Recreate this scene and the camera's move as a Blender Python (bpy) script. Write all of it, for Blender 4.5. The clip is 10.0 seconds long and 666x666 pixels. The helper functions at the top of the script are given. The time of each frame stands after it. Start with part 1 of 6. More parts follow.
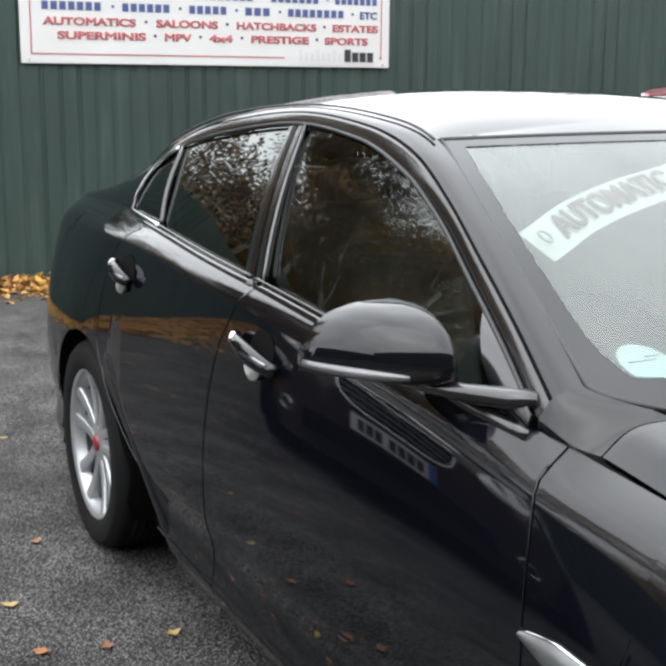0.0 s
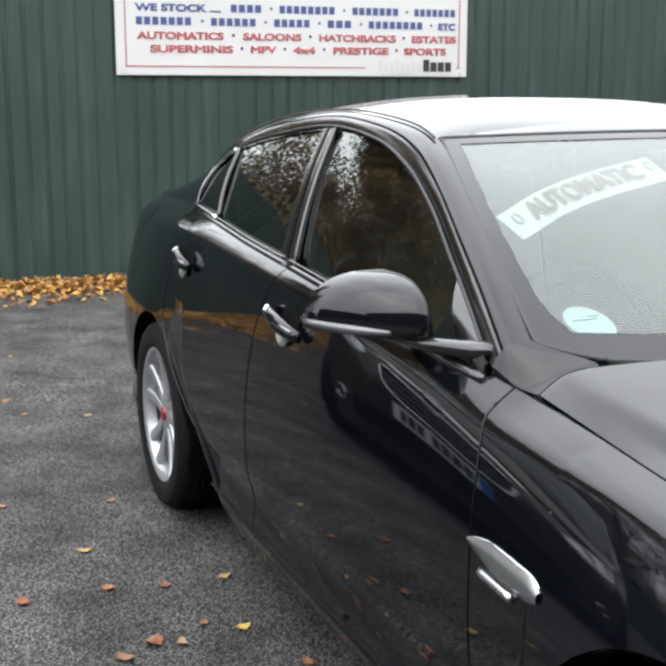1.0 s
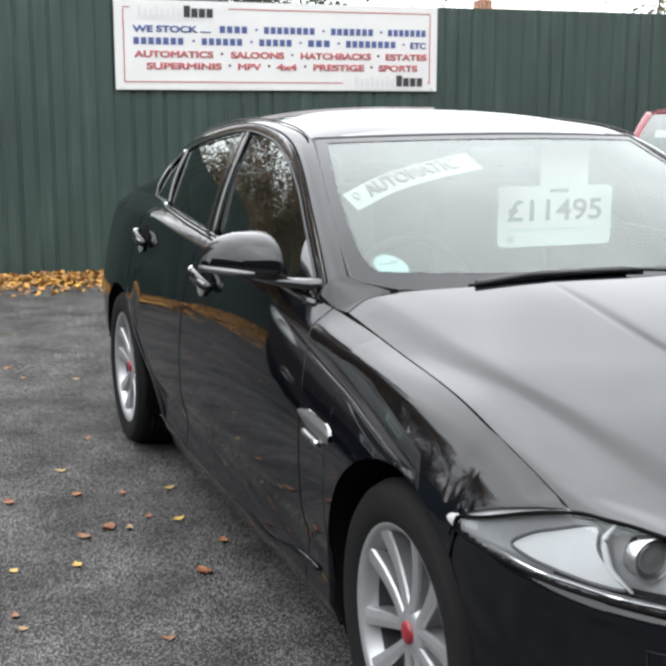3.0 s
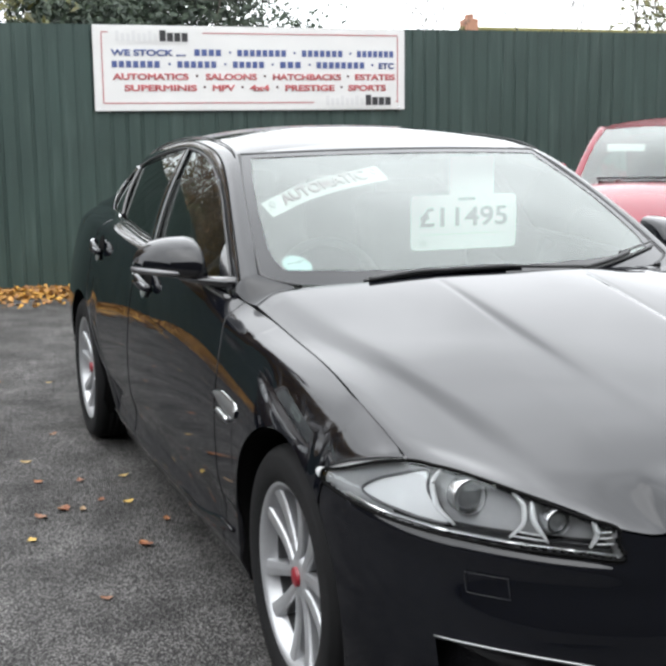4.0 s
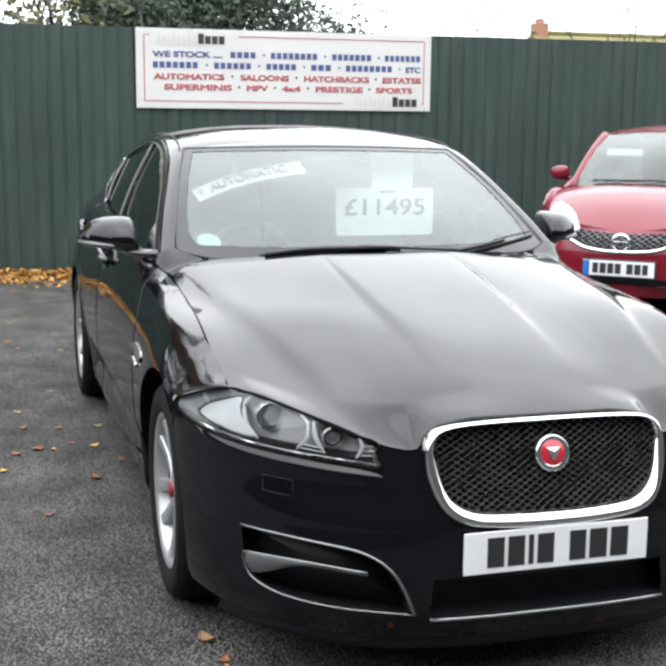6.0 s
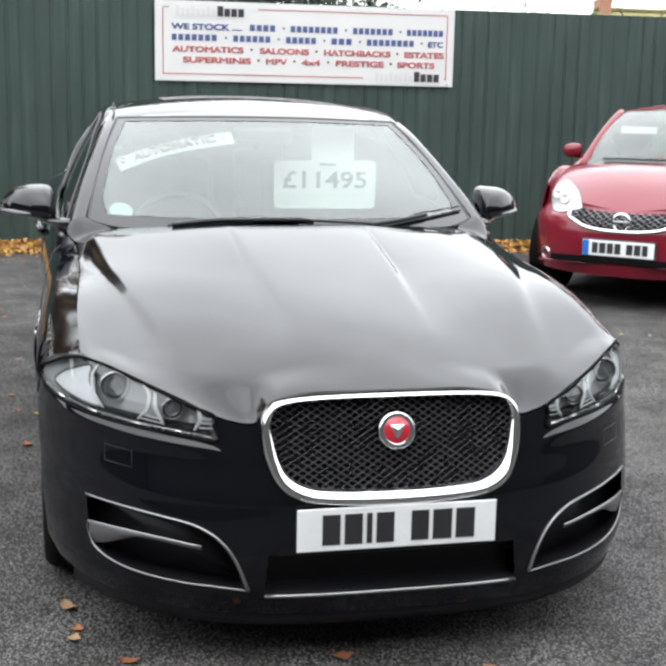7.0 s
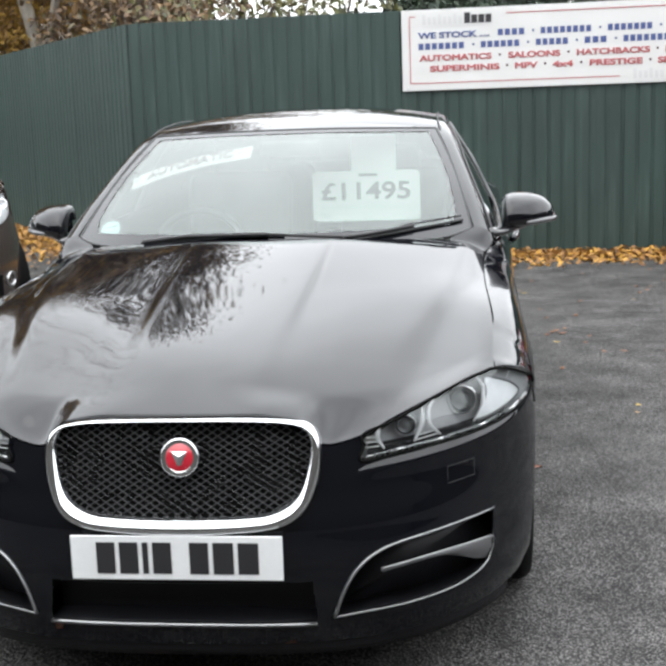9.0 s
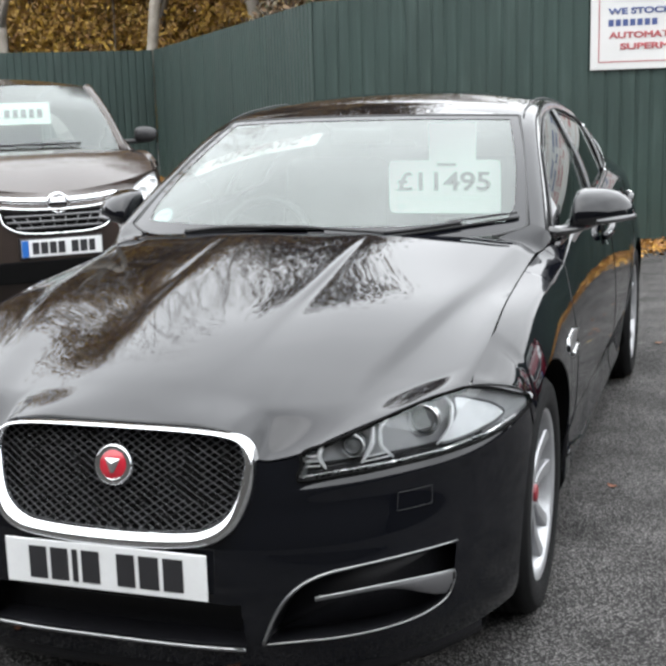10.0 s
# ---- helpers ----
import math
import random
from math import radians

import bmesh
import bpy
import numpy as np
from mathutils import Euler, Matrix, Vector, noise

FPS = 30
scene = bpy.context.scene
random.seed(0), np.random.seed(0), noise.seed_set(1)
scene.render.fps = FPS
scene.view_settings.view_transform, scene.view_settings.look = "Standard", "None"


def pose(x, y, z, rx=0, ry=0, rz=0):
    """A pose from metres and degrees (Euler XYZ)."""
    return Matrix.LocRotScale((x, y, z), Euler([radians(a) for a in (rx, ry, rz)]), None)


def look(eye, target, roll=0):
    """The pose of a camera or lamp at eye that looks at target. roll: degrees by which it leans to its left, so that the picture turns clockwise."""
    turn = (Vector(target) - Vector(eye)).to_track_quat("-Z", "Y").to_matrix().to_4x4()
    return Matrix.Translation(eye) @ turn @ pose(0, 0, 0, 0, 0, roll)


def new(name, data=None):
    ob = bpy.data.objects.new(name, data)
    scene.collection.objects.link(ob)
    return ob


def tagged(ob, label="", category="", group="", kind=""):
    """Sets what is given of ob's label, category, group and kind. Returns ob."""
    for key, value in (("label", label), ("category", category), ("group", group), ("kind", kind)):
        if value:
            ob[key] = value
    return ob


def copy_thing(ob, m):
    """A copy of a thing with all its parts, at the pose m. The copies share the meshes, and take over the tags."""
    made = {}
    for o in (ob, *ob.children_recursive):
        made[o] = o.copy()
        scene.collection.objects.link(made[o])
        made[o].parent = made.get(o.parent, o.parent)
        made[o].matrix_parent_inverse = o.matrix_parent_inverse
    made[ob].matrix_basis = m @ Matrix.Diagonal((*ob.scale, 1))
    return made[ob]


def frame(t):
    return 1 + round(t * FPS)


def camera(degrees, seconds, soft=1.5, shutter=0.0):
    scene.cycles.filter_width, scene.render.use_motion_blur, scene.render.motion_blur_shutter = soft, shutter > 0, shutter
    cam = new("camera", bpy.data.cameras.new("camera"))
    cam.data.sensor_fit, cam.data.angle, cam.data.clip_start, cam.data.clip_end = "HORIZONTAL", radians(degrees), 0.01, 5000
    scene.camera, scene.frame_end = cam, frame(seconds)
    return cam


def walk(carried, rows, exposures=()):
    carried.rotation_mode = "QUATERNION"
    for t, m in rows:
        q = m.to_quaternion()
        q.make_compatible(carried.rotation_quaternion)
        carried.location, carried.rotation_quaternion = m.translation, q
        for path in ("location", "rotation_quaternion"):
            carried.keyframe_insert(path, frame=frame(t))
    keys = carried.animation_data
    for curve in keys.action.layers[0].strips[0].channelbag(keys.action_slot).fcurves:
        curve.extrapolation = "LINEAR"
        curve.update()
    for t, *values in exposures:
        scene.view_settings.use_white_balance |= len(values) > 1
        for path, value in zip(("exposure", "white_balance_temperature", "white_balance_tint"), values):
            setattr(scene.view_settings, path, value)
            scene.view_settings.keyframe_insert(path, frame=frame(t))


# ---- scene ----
cam = camera(31.4, 10.0, soft=3.3)
PATH = [
    (0, (-1.851, 0.23, 1.468), (-0.972, 1.98, 1.06), 0.4),
    (0.5, (-1.817, -0.026, 1.466), (-0.972, 1.743, 1.071), 0.6),
    (1, (-1.85, -0.221, 1.462), (-1.124, 1.6, 1.069), 0.0),
    (1.5, (-1.952, -0.487, 1.447), (-1.234, 1.337, 1.049), 0.8),
    (2, (-1.985, -0.721, 1.472), (-1.271, 1.107, 1.087), 1.0),
    (2.5, (-1.909, -0.996, 1.458), (-1.208, 0.838, 1.077), 0.5),
    (4, (-1.763, -1.768, 1.458), (-1.069, 0.076, 1.115), -0.6),
    (4.5, (-1.662, -2.021, 1.478), (-0.989, -0.167, 1.143), -0.9),
    (5, (-1.666, -2.293, 1.463), (-1.019, -0.431, 1.128), -1.3),
    (5.2, (-1.655, -2.395, 1.469), (-1.02, -0.528, 1.13), -1.3),
    (6.3, (-1.235, -2.7, 1.462), (-0.701, -0.806, 1.106), 1.0),
    (6.5, (-1.129, -2.734, 1.467), (-0.607, -0.84, 1.094), 1.0),
    (7, (-0.804, -2.733, 1.448), (-0.366, -0.82, 1.065), 1.2),
    (7.5, (-0.443, -2.786, 1.458), (-0.195, -0.839, 1.072), 0.0),
    (8, (-0.06, -2.844, 1.478), (0.053, -0.884, 1.101), -0.7),
    (8.5, (0.315, -2.742, 1.456), (0.298, -0.777, 1.086), -1.4),
    (9, (0.707, -2.644, 1.442), (0.479, -0.691, 1.076), -2.0),
    (9.5, (1.06, -2.503, 1.463), (0.659, -0.581, 1.085), -1.9),
    (10, (1.339, -2.285, 1.46), (0.717, -0.425, 1.067), -1.7),
]
walk(cam, [(t, look(eye, target, roll)) for t, eye, target, roll in PATH])
scene.view_settings.exposure = 0.0

# ---- sky and light: a bright overcast autumn day ----
world = bpy.data.worlds.new("overcast_sky")
scene.world = world
world.use_nodes = True
wn, wl = world.node_tree.nodes, world.node_tree.links
sky = wn.new("ShaderNodeTexSky")
sky.sky_type, sky.sun_disc = "NISHITA", False
sky.sun_elevation, sky.sun_rotation = radians(63), radians(217)
sky.air_density, sky.dust_density = 1.0, 6.0
grey = wn.new("ShaderNodeHueSaturation")
grey.inputs["Saturation"].default_value = 0.12
# cloud cover: an even white veil, brighter overhead than at the horizon, with faint cloud
up, split, climb, cloud, cover = (wn.new("ShaderNode" + k) for k in ("TexCoord", "SeparateXYZ", "MapRange", "TexNoise", "MapRange"))
wl.new(up.outputs["Generated"], split.inputs[0])
wl.new(split.outputs["Z"], climb.inputs[0])
climb.inputs[1].default_value, climb.inputs[2].default_value, climb.inputs[3].default_value, climb.inputs[4].default_value = 0.0, 1.0, 24.4, 39.0
cloud.inputs["Scale"].default_value, cloud.inputs["Detail"].default_value = 2.2, 4
wl.new(up.outputs["Generated"], cloud.inputs["Vector"])
cover.inputs[1].default_value, cover.inputs[2].default_value, cover.inputs[3].default_value, cover.inputs[4].default_value = 0.3, 0.7, 0.8, 1.2
wl.new(cloud.outputs["Fac"], cover.inputs[0])
white = wn.new("ShaderNodeMath")
white.operation = "MULTIPLY"
wl.new(climb.outputs[0], white.inputs[0])
wl.new(cover.outputs[0], white.inputs[1])
tint = wn.new("ShaderNodeVectorMath")
tint.operation = "SCALE"
tint.inputs[0].default_value = (0.97, 1.0, 1.035)
wl.new(white.outputs[0], tint.inputs["Scale"])
veil = wn.new("ShaderNodeMix")
veil.data_type = "RGBA"
veil.inputs[0].default_value = 0.88
wl.new(sky.outputs[0], grey.inputs["Color"])
wl.new(grey.outputs[0], veil.inputs[6])
wl.new(tint.outputs[0], veil.inputs[7])
wl.new(veil.outputs[2], wn["Background"].inputs[0])
wn["Background"].inputs[1].default_value = 0.132
sun = new("sun", bpy.data.lights.new("sun", "SUN"))
sun.data.energy, sun.data.angle, sun.data.color = 0.6, radians(60), (1.0, 0.96, 0.9)
sun.matrix_world = look((-3, -4, 10), (0, 0, 0))

# ---- materials ----
def material(name, color, rough=0.5, metal=0.0, spread=0.15, scale=6.0, bump=0.0, bump_scale=120.0, coat=0.0, ior=1.5, per_object=0.0):
    """A procedural surface: two scales of noise on the colour, noise on the roughness, fine relief."""
    m = bpy.data.materials.new(name)
    m.use_nodes = True
    n, l = m.node_tree.nodes, m.node_tree.links
    b = n["Principled BSDF"]
    b.inputs["Metallic"].default_value, b.inputs["IOR"].default_value = metal, ior
    b.inputs["Coat Weight"].default_value, b.inputs["Coat Roughness"].default_value = coat, 0.02
    where = n.new("ShaderNodeTexCoord")
    big, fine = n.new("ShaderNodeTexNoise"), n.new("ShaderNodeTexNoise")
    big.inputs["Scale"].default_value, big.inputs["Detail"].default_value = scale, 6
    fine.inputs["Scale"].default_value, fine.inputs["Detail"].default_value = bump_scale, 3
    l.new(where.outputs["Object"], big.inputs["Vector"])
    l.new(where.outputs["Object"], fine.inputs["Vector"])
    both = n.new("ShaderNodeMath")
    both.operation = "MULTIPLY_ADD"
    l.new(fine.outputs["Fac"], both.inputs[0])
    both.inputs[1].default_value = 0.4
    l.new(big.outputs["Fac"], both.inputs[2])
    span = n.new("ShaderNodeMapRange")
    span.inputs[1].default_value, span.inputs[2].default_value = 0.4, 1.0
    span.inputs[3].default_value, span.inputs[4].default_value = 1 - spread, 1 + spread
    l.new(both.outputs[0], span.inputs[0])
    shade = n.new("ShaderNodeVectorMath")
    shade.operation = "SCALE"
    shade.inputs[0].default_value = color[:3]
    last = span.outputs[0]
    if per_object:
        info, vary, mul = n.new("ShaderNodeObjectInfo"), n.new("ShaderNodeMapRange"), n.new("ShaderNodeMath")
        vary.inputs[3].default_value, vary.inputs[4].default_value = 1 - per_object, 1 + per_object
        mul.operation = "MULTIPLY"
        l.new(info.outputs["Random"], vary.inputs[0])
        l.new(vary.outputs[0], mul.inputs[0])
        l.new(last, mul.inputs[1])
        last = mul.outputs[0]
    l.new(last, shade.inputs["Scale"])
    l.new(shade.outputs[0], b.inputs["Base Color"])
    rr = n.new("ShaderNodeMapRange")
    rr.inputs[3].default_value, rr.inputs[4].default_value = rough * 0.8, min(1, rough * 1.2)
    l.new(big.outputs["Fac"], rr.inputs[0])
    l.new(rr.outputs[0], b.inputs["Roughness"])
    if bump:
        bp = n.new("ShaderNodeBump")
        bp.inputs["Strength"].default_value, bp.inputs["Distance"].default_value = 1.0, bump
        l.new(fine.outputs["Fac"], bp.inputs["Height"])
        l.new(bp.outputs[0], b.inputs["Normal"])
    return m


def glass(name, tint, ior=1.5, rough=0.0, mist=0.0):
    """A thin pane: the tint of what lies behind, a film of mist, and real gloss that grows at grazing angles."""
    m = bpy.data.materials.new(name)
    m.use_nodes = True
    n, l = m.node_tree.nodes, m.node_tree.links
    n.remove(n["Principled BSDF"])
    clear, shine, mix, fres = (n.new("ShaderNode" + k) for k in ("BsdfTransparent", "BsdfGlossy", "MixShader", "Fresnel"))
    clear.inputs[0].default_value = (*tint, 1)
    shine.inputs["Roughness"].default_value = rough
    shine.inputs["Color"].default_value = (0.95, 1, 0.98, 1)
    fres.inputs["IOR"].default_value = ior
    l.new(fres.outputs[0], mix.inputs[0])
    film, damp = n.new("ShaderNodeMixShader"), n.new("ShaderNodeBsdfDiffuse")
    cloudy, span, where = n.new("ShaderNodeTexNoise"), n.new("ShaderNodeMapRange"), n.new("ShaderNodeTexCoord")
    damp.inputs[0].default_value = (0.70, 0.78, 0.75, 1)
    cloudy.inputs["Scale"].default_value, cloudy.inputs["Detail"].default_value = 2.5, 4
    span.inputs[3].default_value, span.inputs[4].default_value = mist * 0.7, mist * 1.3
    l.new(where.outputs["Object"], cloudy.inputs["Vector"])
    l.new(cloudy.outputs["Fac"], span.inputs[0])
    l.new(span.outputs[0], film.inputs[0])
    l.new(clear.outputs[0], film.inputs[1])
    l.new(damp.outputs[0], film.inputs[2])
    l.new(film.outputs[0], mix.inputs[1])
    l.new(shine.outputs[0], mix.inputs[2])
    l.new(mix.outputs[0], n["Material Output"].inputs[0])
    return m


PAINT = material("black_paint", (0.0022, 0.0026, 0.0042), 0.035, 0, 0.2, 3, ior=1.47)
GLOSS = material("black_gloss_trim", (0.006, 0.006, 0.007), 0.12, 0, 0.2, 5, coat=0.6)
PLASTIC = material("black_plastic", (0.012, 0.012, 0.013), 0.5, 0, 0.3, 20, bump=0.0006, bump_scale=500)
RUBBER = material("tyre_rubber", (0.008, 0.008, 0.0083), 0.85, 0, 0.3, 14, ior=1.25, bump=0.001, bump_scale=240)
CHROME = material("chrome", (0.78, 0.79, 0.8), 0.12, 1.0, 0.06, 8)
SATIN = material("satin_chrome", (0.62, 0.63, 0.64), 0.28, 1.0, 0.08, 12)
ALLOY = material("alloy_paint", (0.36, 0.365, 0.375), 0.36, 0.6, 0.12, 14, coat=0.4)
DARK = material("cavity_black", (0.004, 0.004, 0.004), 0.8, 0, 0.3, 10, ior=1.15)
CABIN = material("cabin_trim", (0.13, 0.135, 0.13), 0.6, 0, 0.3, 9, bump=0.001, bump_scale=300)
LAMPBED = material("lamp_housing", (0.42, 0.425, 0.43), 0.35, 0.1, 0.2, 12)
REFLECTOR = material("lamp_reflector", (0.8, 0.81, 0.82), 0.2, 0.8, 0.1, 30)
WHITE = material("white_sign", (0.56, 0.56, 0.55), 0.45, 0, 0.05, 2.5)
CARD = material("white_card", (0.70, 0.76, 0.73), 0.6, 0, 0.04, 9)
INK = material("black_ink", (0.02, 0.02, 0.022), 0.5, 0, 0.1, 9)
GREYINK = material("grey_ink", (0.09, 0.095, 0.10), 0.5, 0, 0.1, 9)
BLUE = material("blue_ink", (0.05, 0.075, 0.20), 0.5, 0, 0.15, 9)
RED = material("red_ink", (0.36, 0.085, 0.09), 0.5, 0, 0.15, 9)
PALE = material("pale_grey_ink", (0.50, 0.50, 0.50), 0.5, 0, 0.1, 9)
BADGE = material("badge_red", (0.42, 0.015, 0.03), 0.25, 0, 0.1, 20, coat=0.5)
PLATE = material("plate_white", (0.74, 0.75, 0.75), 0.35, 0, 0.05, 6, coat=0.3)
EUBLUE = material("plate_blue", (0.02, 0.13, 0.45), 0.35, 0, 0.05, 6, coat=0.3)
SCREEN = glass("windscreen_glass", (0.87, 0.95, 0.91), 1.72, mist=0.026)
WINDOW = glass("side_glass", (0.5, 0.55, 0.53), 1.7)
PRIVACY = glass("tinted_glass", (0.05, 0.055, 0.055), 1.7)
LENS = glass("lamp_lens", (0.92, 0.93, 0.94), 1.5)
INTAKE = material("intake_plastic", (0.006, 0.006, 0.0075), 0.42, 0, 0.3, 25, ior=1.35, bump=0.001, bump_scale=180)
GREYTRIM = material("dark_satin_trim", (0.16, 0.16, 0.165), 0.35, 0.6, 0.1, 20)
PROJECTOR = material("projector_glass", (0.19, 0.195, 0.20), 0.22, 0.3, 0.1, 9)
TRIMGREY = material("grey_satin_trim", (0.30, 0.305, 0.31), 0.32, 0.9, 0.1, 20)
CLEARWHITE = material("white_lamp_plastic", (0.84, 0.85, 0.86), 0.3, 0.1, 0.08, 25, coat=0.4)
PALERED = material("faded_red_ink", (0.05, 0.006, 0.008), 0.5, 0, 0.15, 30)


# ---- helpers for shapes ----
def spline(*knots):
    """A smooth curve through (t, a, b, ...) rows that does not overshoot; returns a function of t that gives an array."""
    k = np.array(knots, float)
    t, v = k[:, 0], k[:, 1:]
    h = np.diff(t)
    d = np.diff(v, axis=0) / h[:, None]
    m = np.zeros_like(v)
    m[0], m[-1] = d[0], d[-1]
    for i in range(1, len(t) - 1):
        w1, w2 = 2 * h[i] + h[i - 1], h[i] + 2 * h[i - 1]
        for j in range(v.shape[1]):
            if d[i - 1, j] * d[i, j] > 0:
                m[i, j] = (w1 + w2) / (w1 / d[i - 1, j] + w2 / d[i, j])

    def at(x):
        x = np.clip(np.asarray(x, float), t[0], t[-1])
        i = np.clip(np.searchsorted(t, x) - 1, 0, len(t) - 2)
        s, g = ((x - t[i]) / h[i])[..., None], h[i][..., None]
        r = ((1 + 2 * s) * (1 - s) ** 2 * v[i] + s * (1 - s) ** 2 * g * m[i]
             + s * s * (3 - 2 * s) * v[i + 1] + s * s * (s - 1) * g * m[i + 1])
        return r if v.shape[1] > 1 else r[..., 0]
    return at


def natural(*knots):
    """A curve through the rows with even curvature (natural cubic); returns a function of t that gives an array."""
    k = np.array(knots, float)
    t, v = k[:, 0], k[:, 1:]
    n, h = len(t), np.diff(t)
    A, r = np.eye(n), np.zeros_like(v)
    for i in range(1, n - 1):
        A[i, i - 1], A[i, i], A[i, i + 1] = h[i - 1], 2 * (h[i - 1] + h[i]), h[i]
        r[i] = 6 * ((v[i + 1] - v[i]) / h[i] - (v[i] - v[i - 1]) / h[i - 1])
    c = np.linalg.solve(A, r)

    def at(x):
        x = np.clip(np.asarray(x, float), t[0], t[-1])
        i = np.clip(np.searchsorted(t, x) - 1, 0, n - 2)
        g, a, b = h[i][..., None], (t[i + 1] - x)[..., None], (x - t[i])[..., None]
        q = (c[i] * a ** 3 + c[i + 1] * b ** 3) / (6 * g) + (v[i] / g - c[i] * g / 6) * a + (v[i + 1] / g - c[i + 1] * g / 6) * b
        return q if v.shape[1] > 1 else q[..., 0]
    return at


def smooth_mesh(name, verts, faces, mat, smooth=True):
    me = bpy.data.meshes.new(name)
    me.from_pydata([tuple(map(float, v)) for v in verts], [], faces)
    me.materials.append(mat)
    if smooth:
        me.polygons.foreach_set("use_smooth", [True] * len(me.polygons))
    me.update()
    return me


def thing(name, label, category, group="", kind=""):
    return tagged(new(name), label, category, group, kind)


def child(name, me, parent, label="", kind=""):
    ob = new(name, me)
    ob.parent = parent
    return tagged(ob, label, kind=kind)


def part(name, bm, mat, parent, label="", smooth=False):
    """Links a bmesh as one mesh object under a thing or a part."""
    me = bpy.data.meshes.new(name)
    bmesh.ops.recalc_face_normals(bm, faces=bm.faces[:])
    bm.to_mesh(me)
    bm.free()
    me.materials.append(mat)
    if smooth:
        me.polygons.foreach_set("use_smooth", [True] * len(me.polygons))
    return child(name, me, parent, label) if parent else tagged(new(name, me), label)


def sheet(P, side=1, keep=None):
    """Vertices and faces of a grid of points P[i, j]; side -1 mirrors it in x. keep(point) picks the faces."""
    nu, nv = P.shape[:2]
    V = P.reshape(-1, 3) * np.array([side, 1, 1])
    F = []
    for i in range(nu - 1):
        for j in range(nv - 1):
            q = [i * nv + j, (i + 1) * nv + j, (i + 1) * nv + j + 1, i * nv + j + 1]
            if keep is None or keep(P[i:i + 2, j:j + 2].reshape(4, 3).mean(0)):
                F.append(q if side > 0 else q[::-1])
    return list(V), F


def panel(name, P, mat, parent, side=1, label="", lip=0.012, keep=None):
    """A body panel: a smooth sheet whose rim is turned inwards by lip, so that its joints have depth."""
    V, F = sheet(P, side, keep)
    if lip and keep is None:
        nu, nv = P.shape[:2]
        du, dv = np.gradient(P, axis=0), np.gradient(P, axis=1)
        N = np.cross(du, dv)
        N /= np.maximum(np.linalg.norm(N, axis=2, keepdims=True), 1e-9)
        mid = P.reshape(-1, 3).mean(0)
        inward = np.array([0, mid[1], 0.5]) - mid
        if (N.reshape(-1, 3).mean(0) @ inward) < 0:
            N = -N
        rim = [(i, 0) for i in range(nu)] + [(nu - 1, j) for j in range(1, nv)] + [(i, nv - 1) for i in range(nu - 2, -1, -1)] + [(0, j) for j in range(nv - 2, 0, -1)]
        k, m = len(V), len(rim)
        flip = np.array([side, 1, 1])
        V += [P[i, j] * flip for i, j in rim] + [(P[i, j] + N[i, j] * lip) * flip for i, j in rim]
        F += [[k + a, k + (a + 1) % m, k + m + (a + 1) % m, k + m + a] for a in range(m)]
    return child(name, smooth_mesh(name, V, F, mat), parent, label)


def tube(points, radius, ring=8, closed=False, flat=1.0):
    """Vertices and faces of a tube along points; flat squeezes it in z."""
    pts = [Vector(p) for p in points]
    V, F = [], []
    n = len(pts)
    up = Vector((0.123, 0.2, 1)).normalized()
    for i, p in enumerate(pts):
        a, b = (pts[(i - 1) % n], pts[(i + 1) % n]) if closed else (pts[max(i - 1, 0)], pts[min(i + 1, n - 1)])
        d = (b - a).normalized()
        x = d.cross(up).normalized()
        y = x.cross(d).normalized()
        r = radius[i] if isinstance(radius, (list, tuple)) else radius
        for k in range(ring):
            w = 2 * math.pi * k / ring
            V.append(p + x * math.cos(w) * r + y * math.sin(w) * r * flat)
    for i in range(n if closed else n - 1):
        for k in range(ring):
            j = (i + 1) % n
            F.append([i * ring + k, i * ring + (k + 1) % ring, j * ring + (k + 1) % ring, j * ring + k])
    if not closed:
        F += [list(range(ring))[::-1], [(n - 1) * ring + k for k in range(ring)]]
    return V, F


def rod(name, points, radius, mat, parent, label="", closed=False, ring=8, flat=1.0, side=1):
    V, F = tube([(p[0] * side, p[1], p[2]) for p in points], radius, ring, closed, flat)
    return child(name, smooth_mesh(name, V, F, mat), parent, label)


def block(sx, sy, sz, at=(0, 0, 0), bevel=0.0, segments=2, bm=None, m=None):
    """A bevelled box in a bmesh."""
    own = bmesh.new()
    bmesh.ops.create_cube(own, size=1, matrix=Matrix.Translation(at) @ Matrix.Diagonal((sx, sy, sz, 1)))
    if bevel:
        bmesh.ops.bevel(own, geom=own.edges[:], offset=bevel, segments=segments, affect="EDGES", profile=0.5)
    if m is not None:
        own.transform(m)
    if bm is None:
        return own
    me = bpy.data.meshes.new("joined")
    own.to_mesh(me)
    own.free()
    bm.from_mesh(me)
    bpy.data.meshes.remove(me)
    return bm


def lathe(profile, ring=48, axis="x"):
    """Vertices and faces of a turned shape: profile rows (radius, along)."""
    V, F, n = [], [], len(profile)
    for k in range(ring):
        a = 2 * math.pi * k / ring
        for r, x in profile:
            V.append((x, r * math.cos(a), r * math.sin(a)))
    for k in range(ring):
        for i in range(n - 1):
            j = (k + 1) % ring
            F.append([k * n + i, j * n + i, j * n + i + 1, k * n + i + 1])
    return V, F


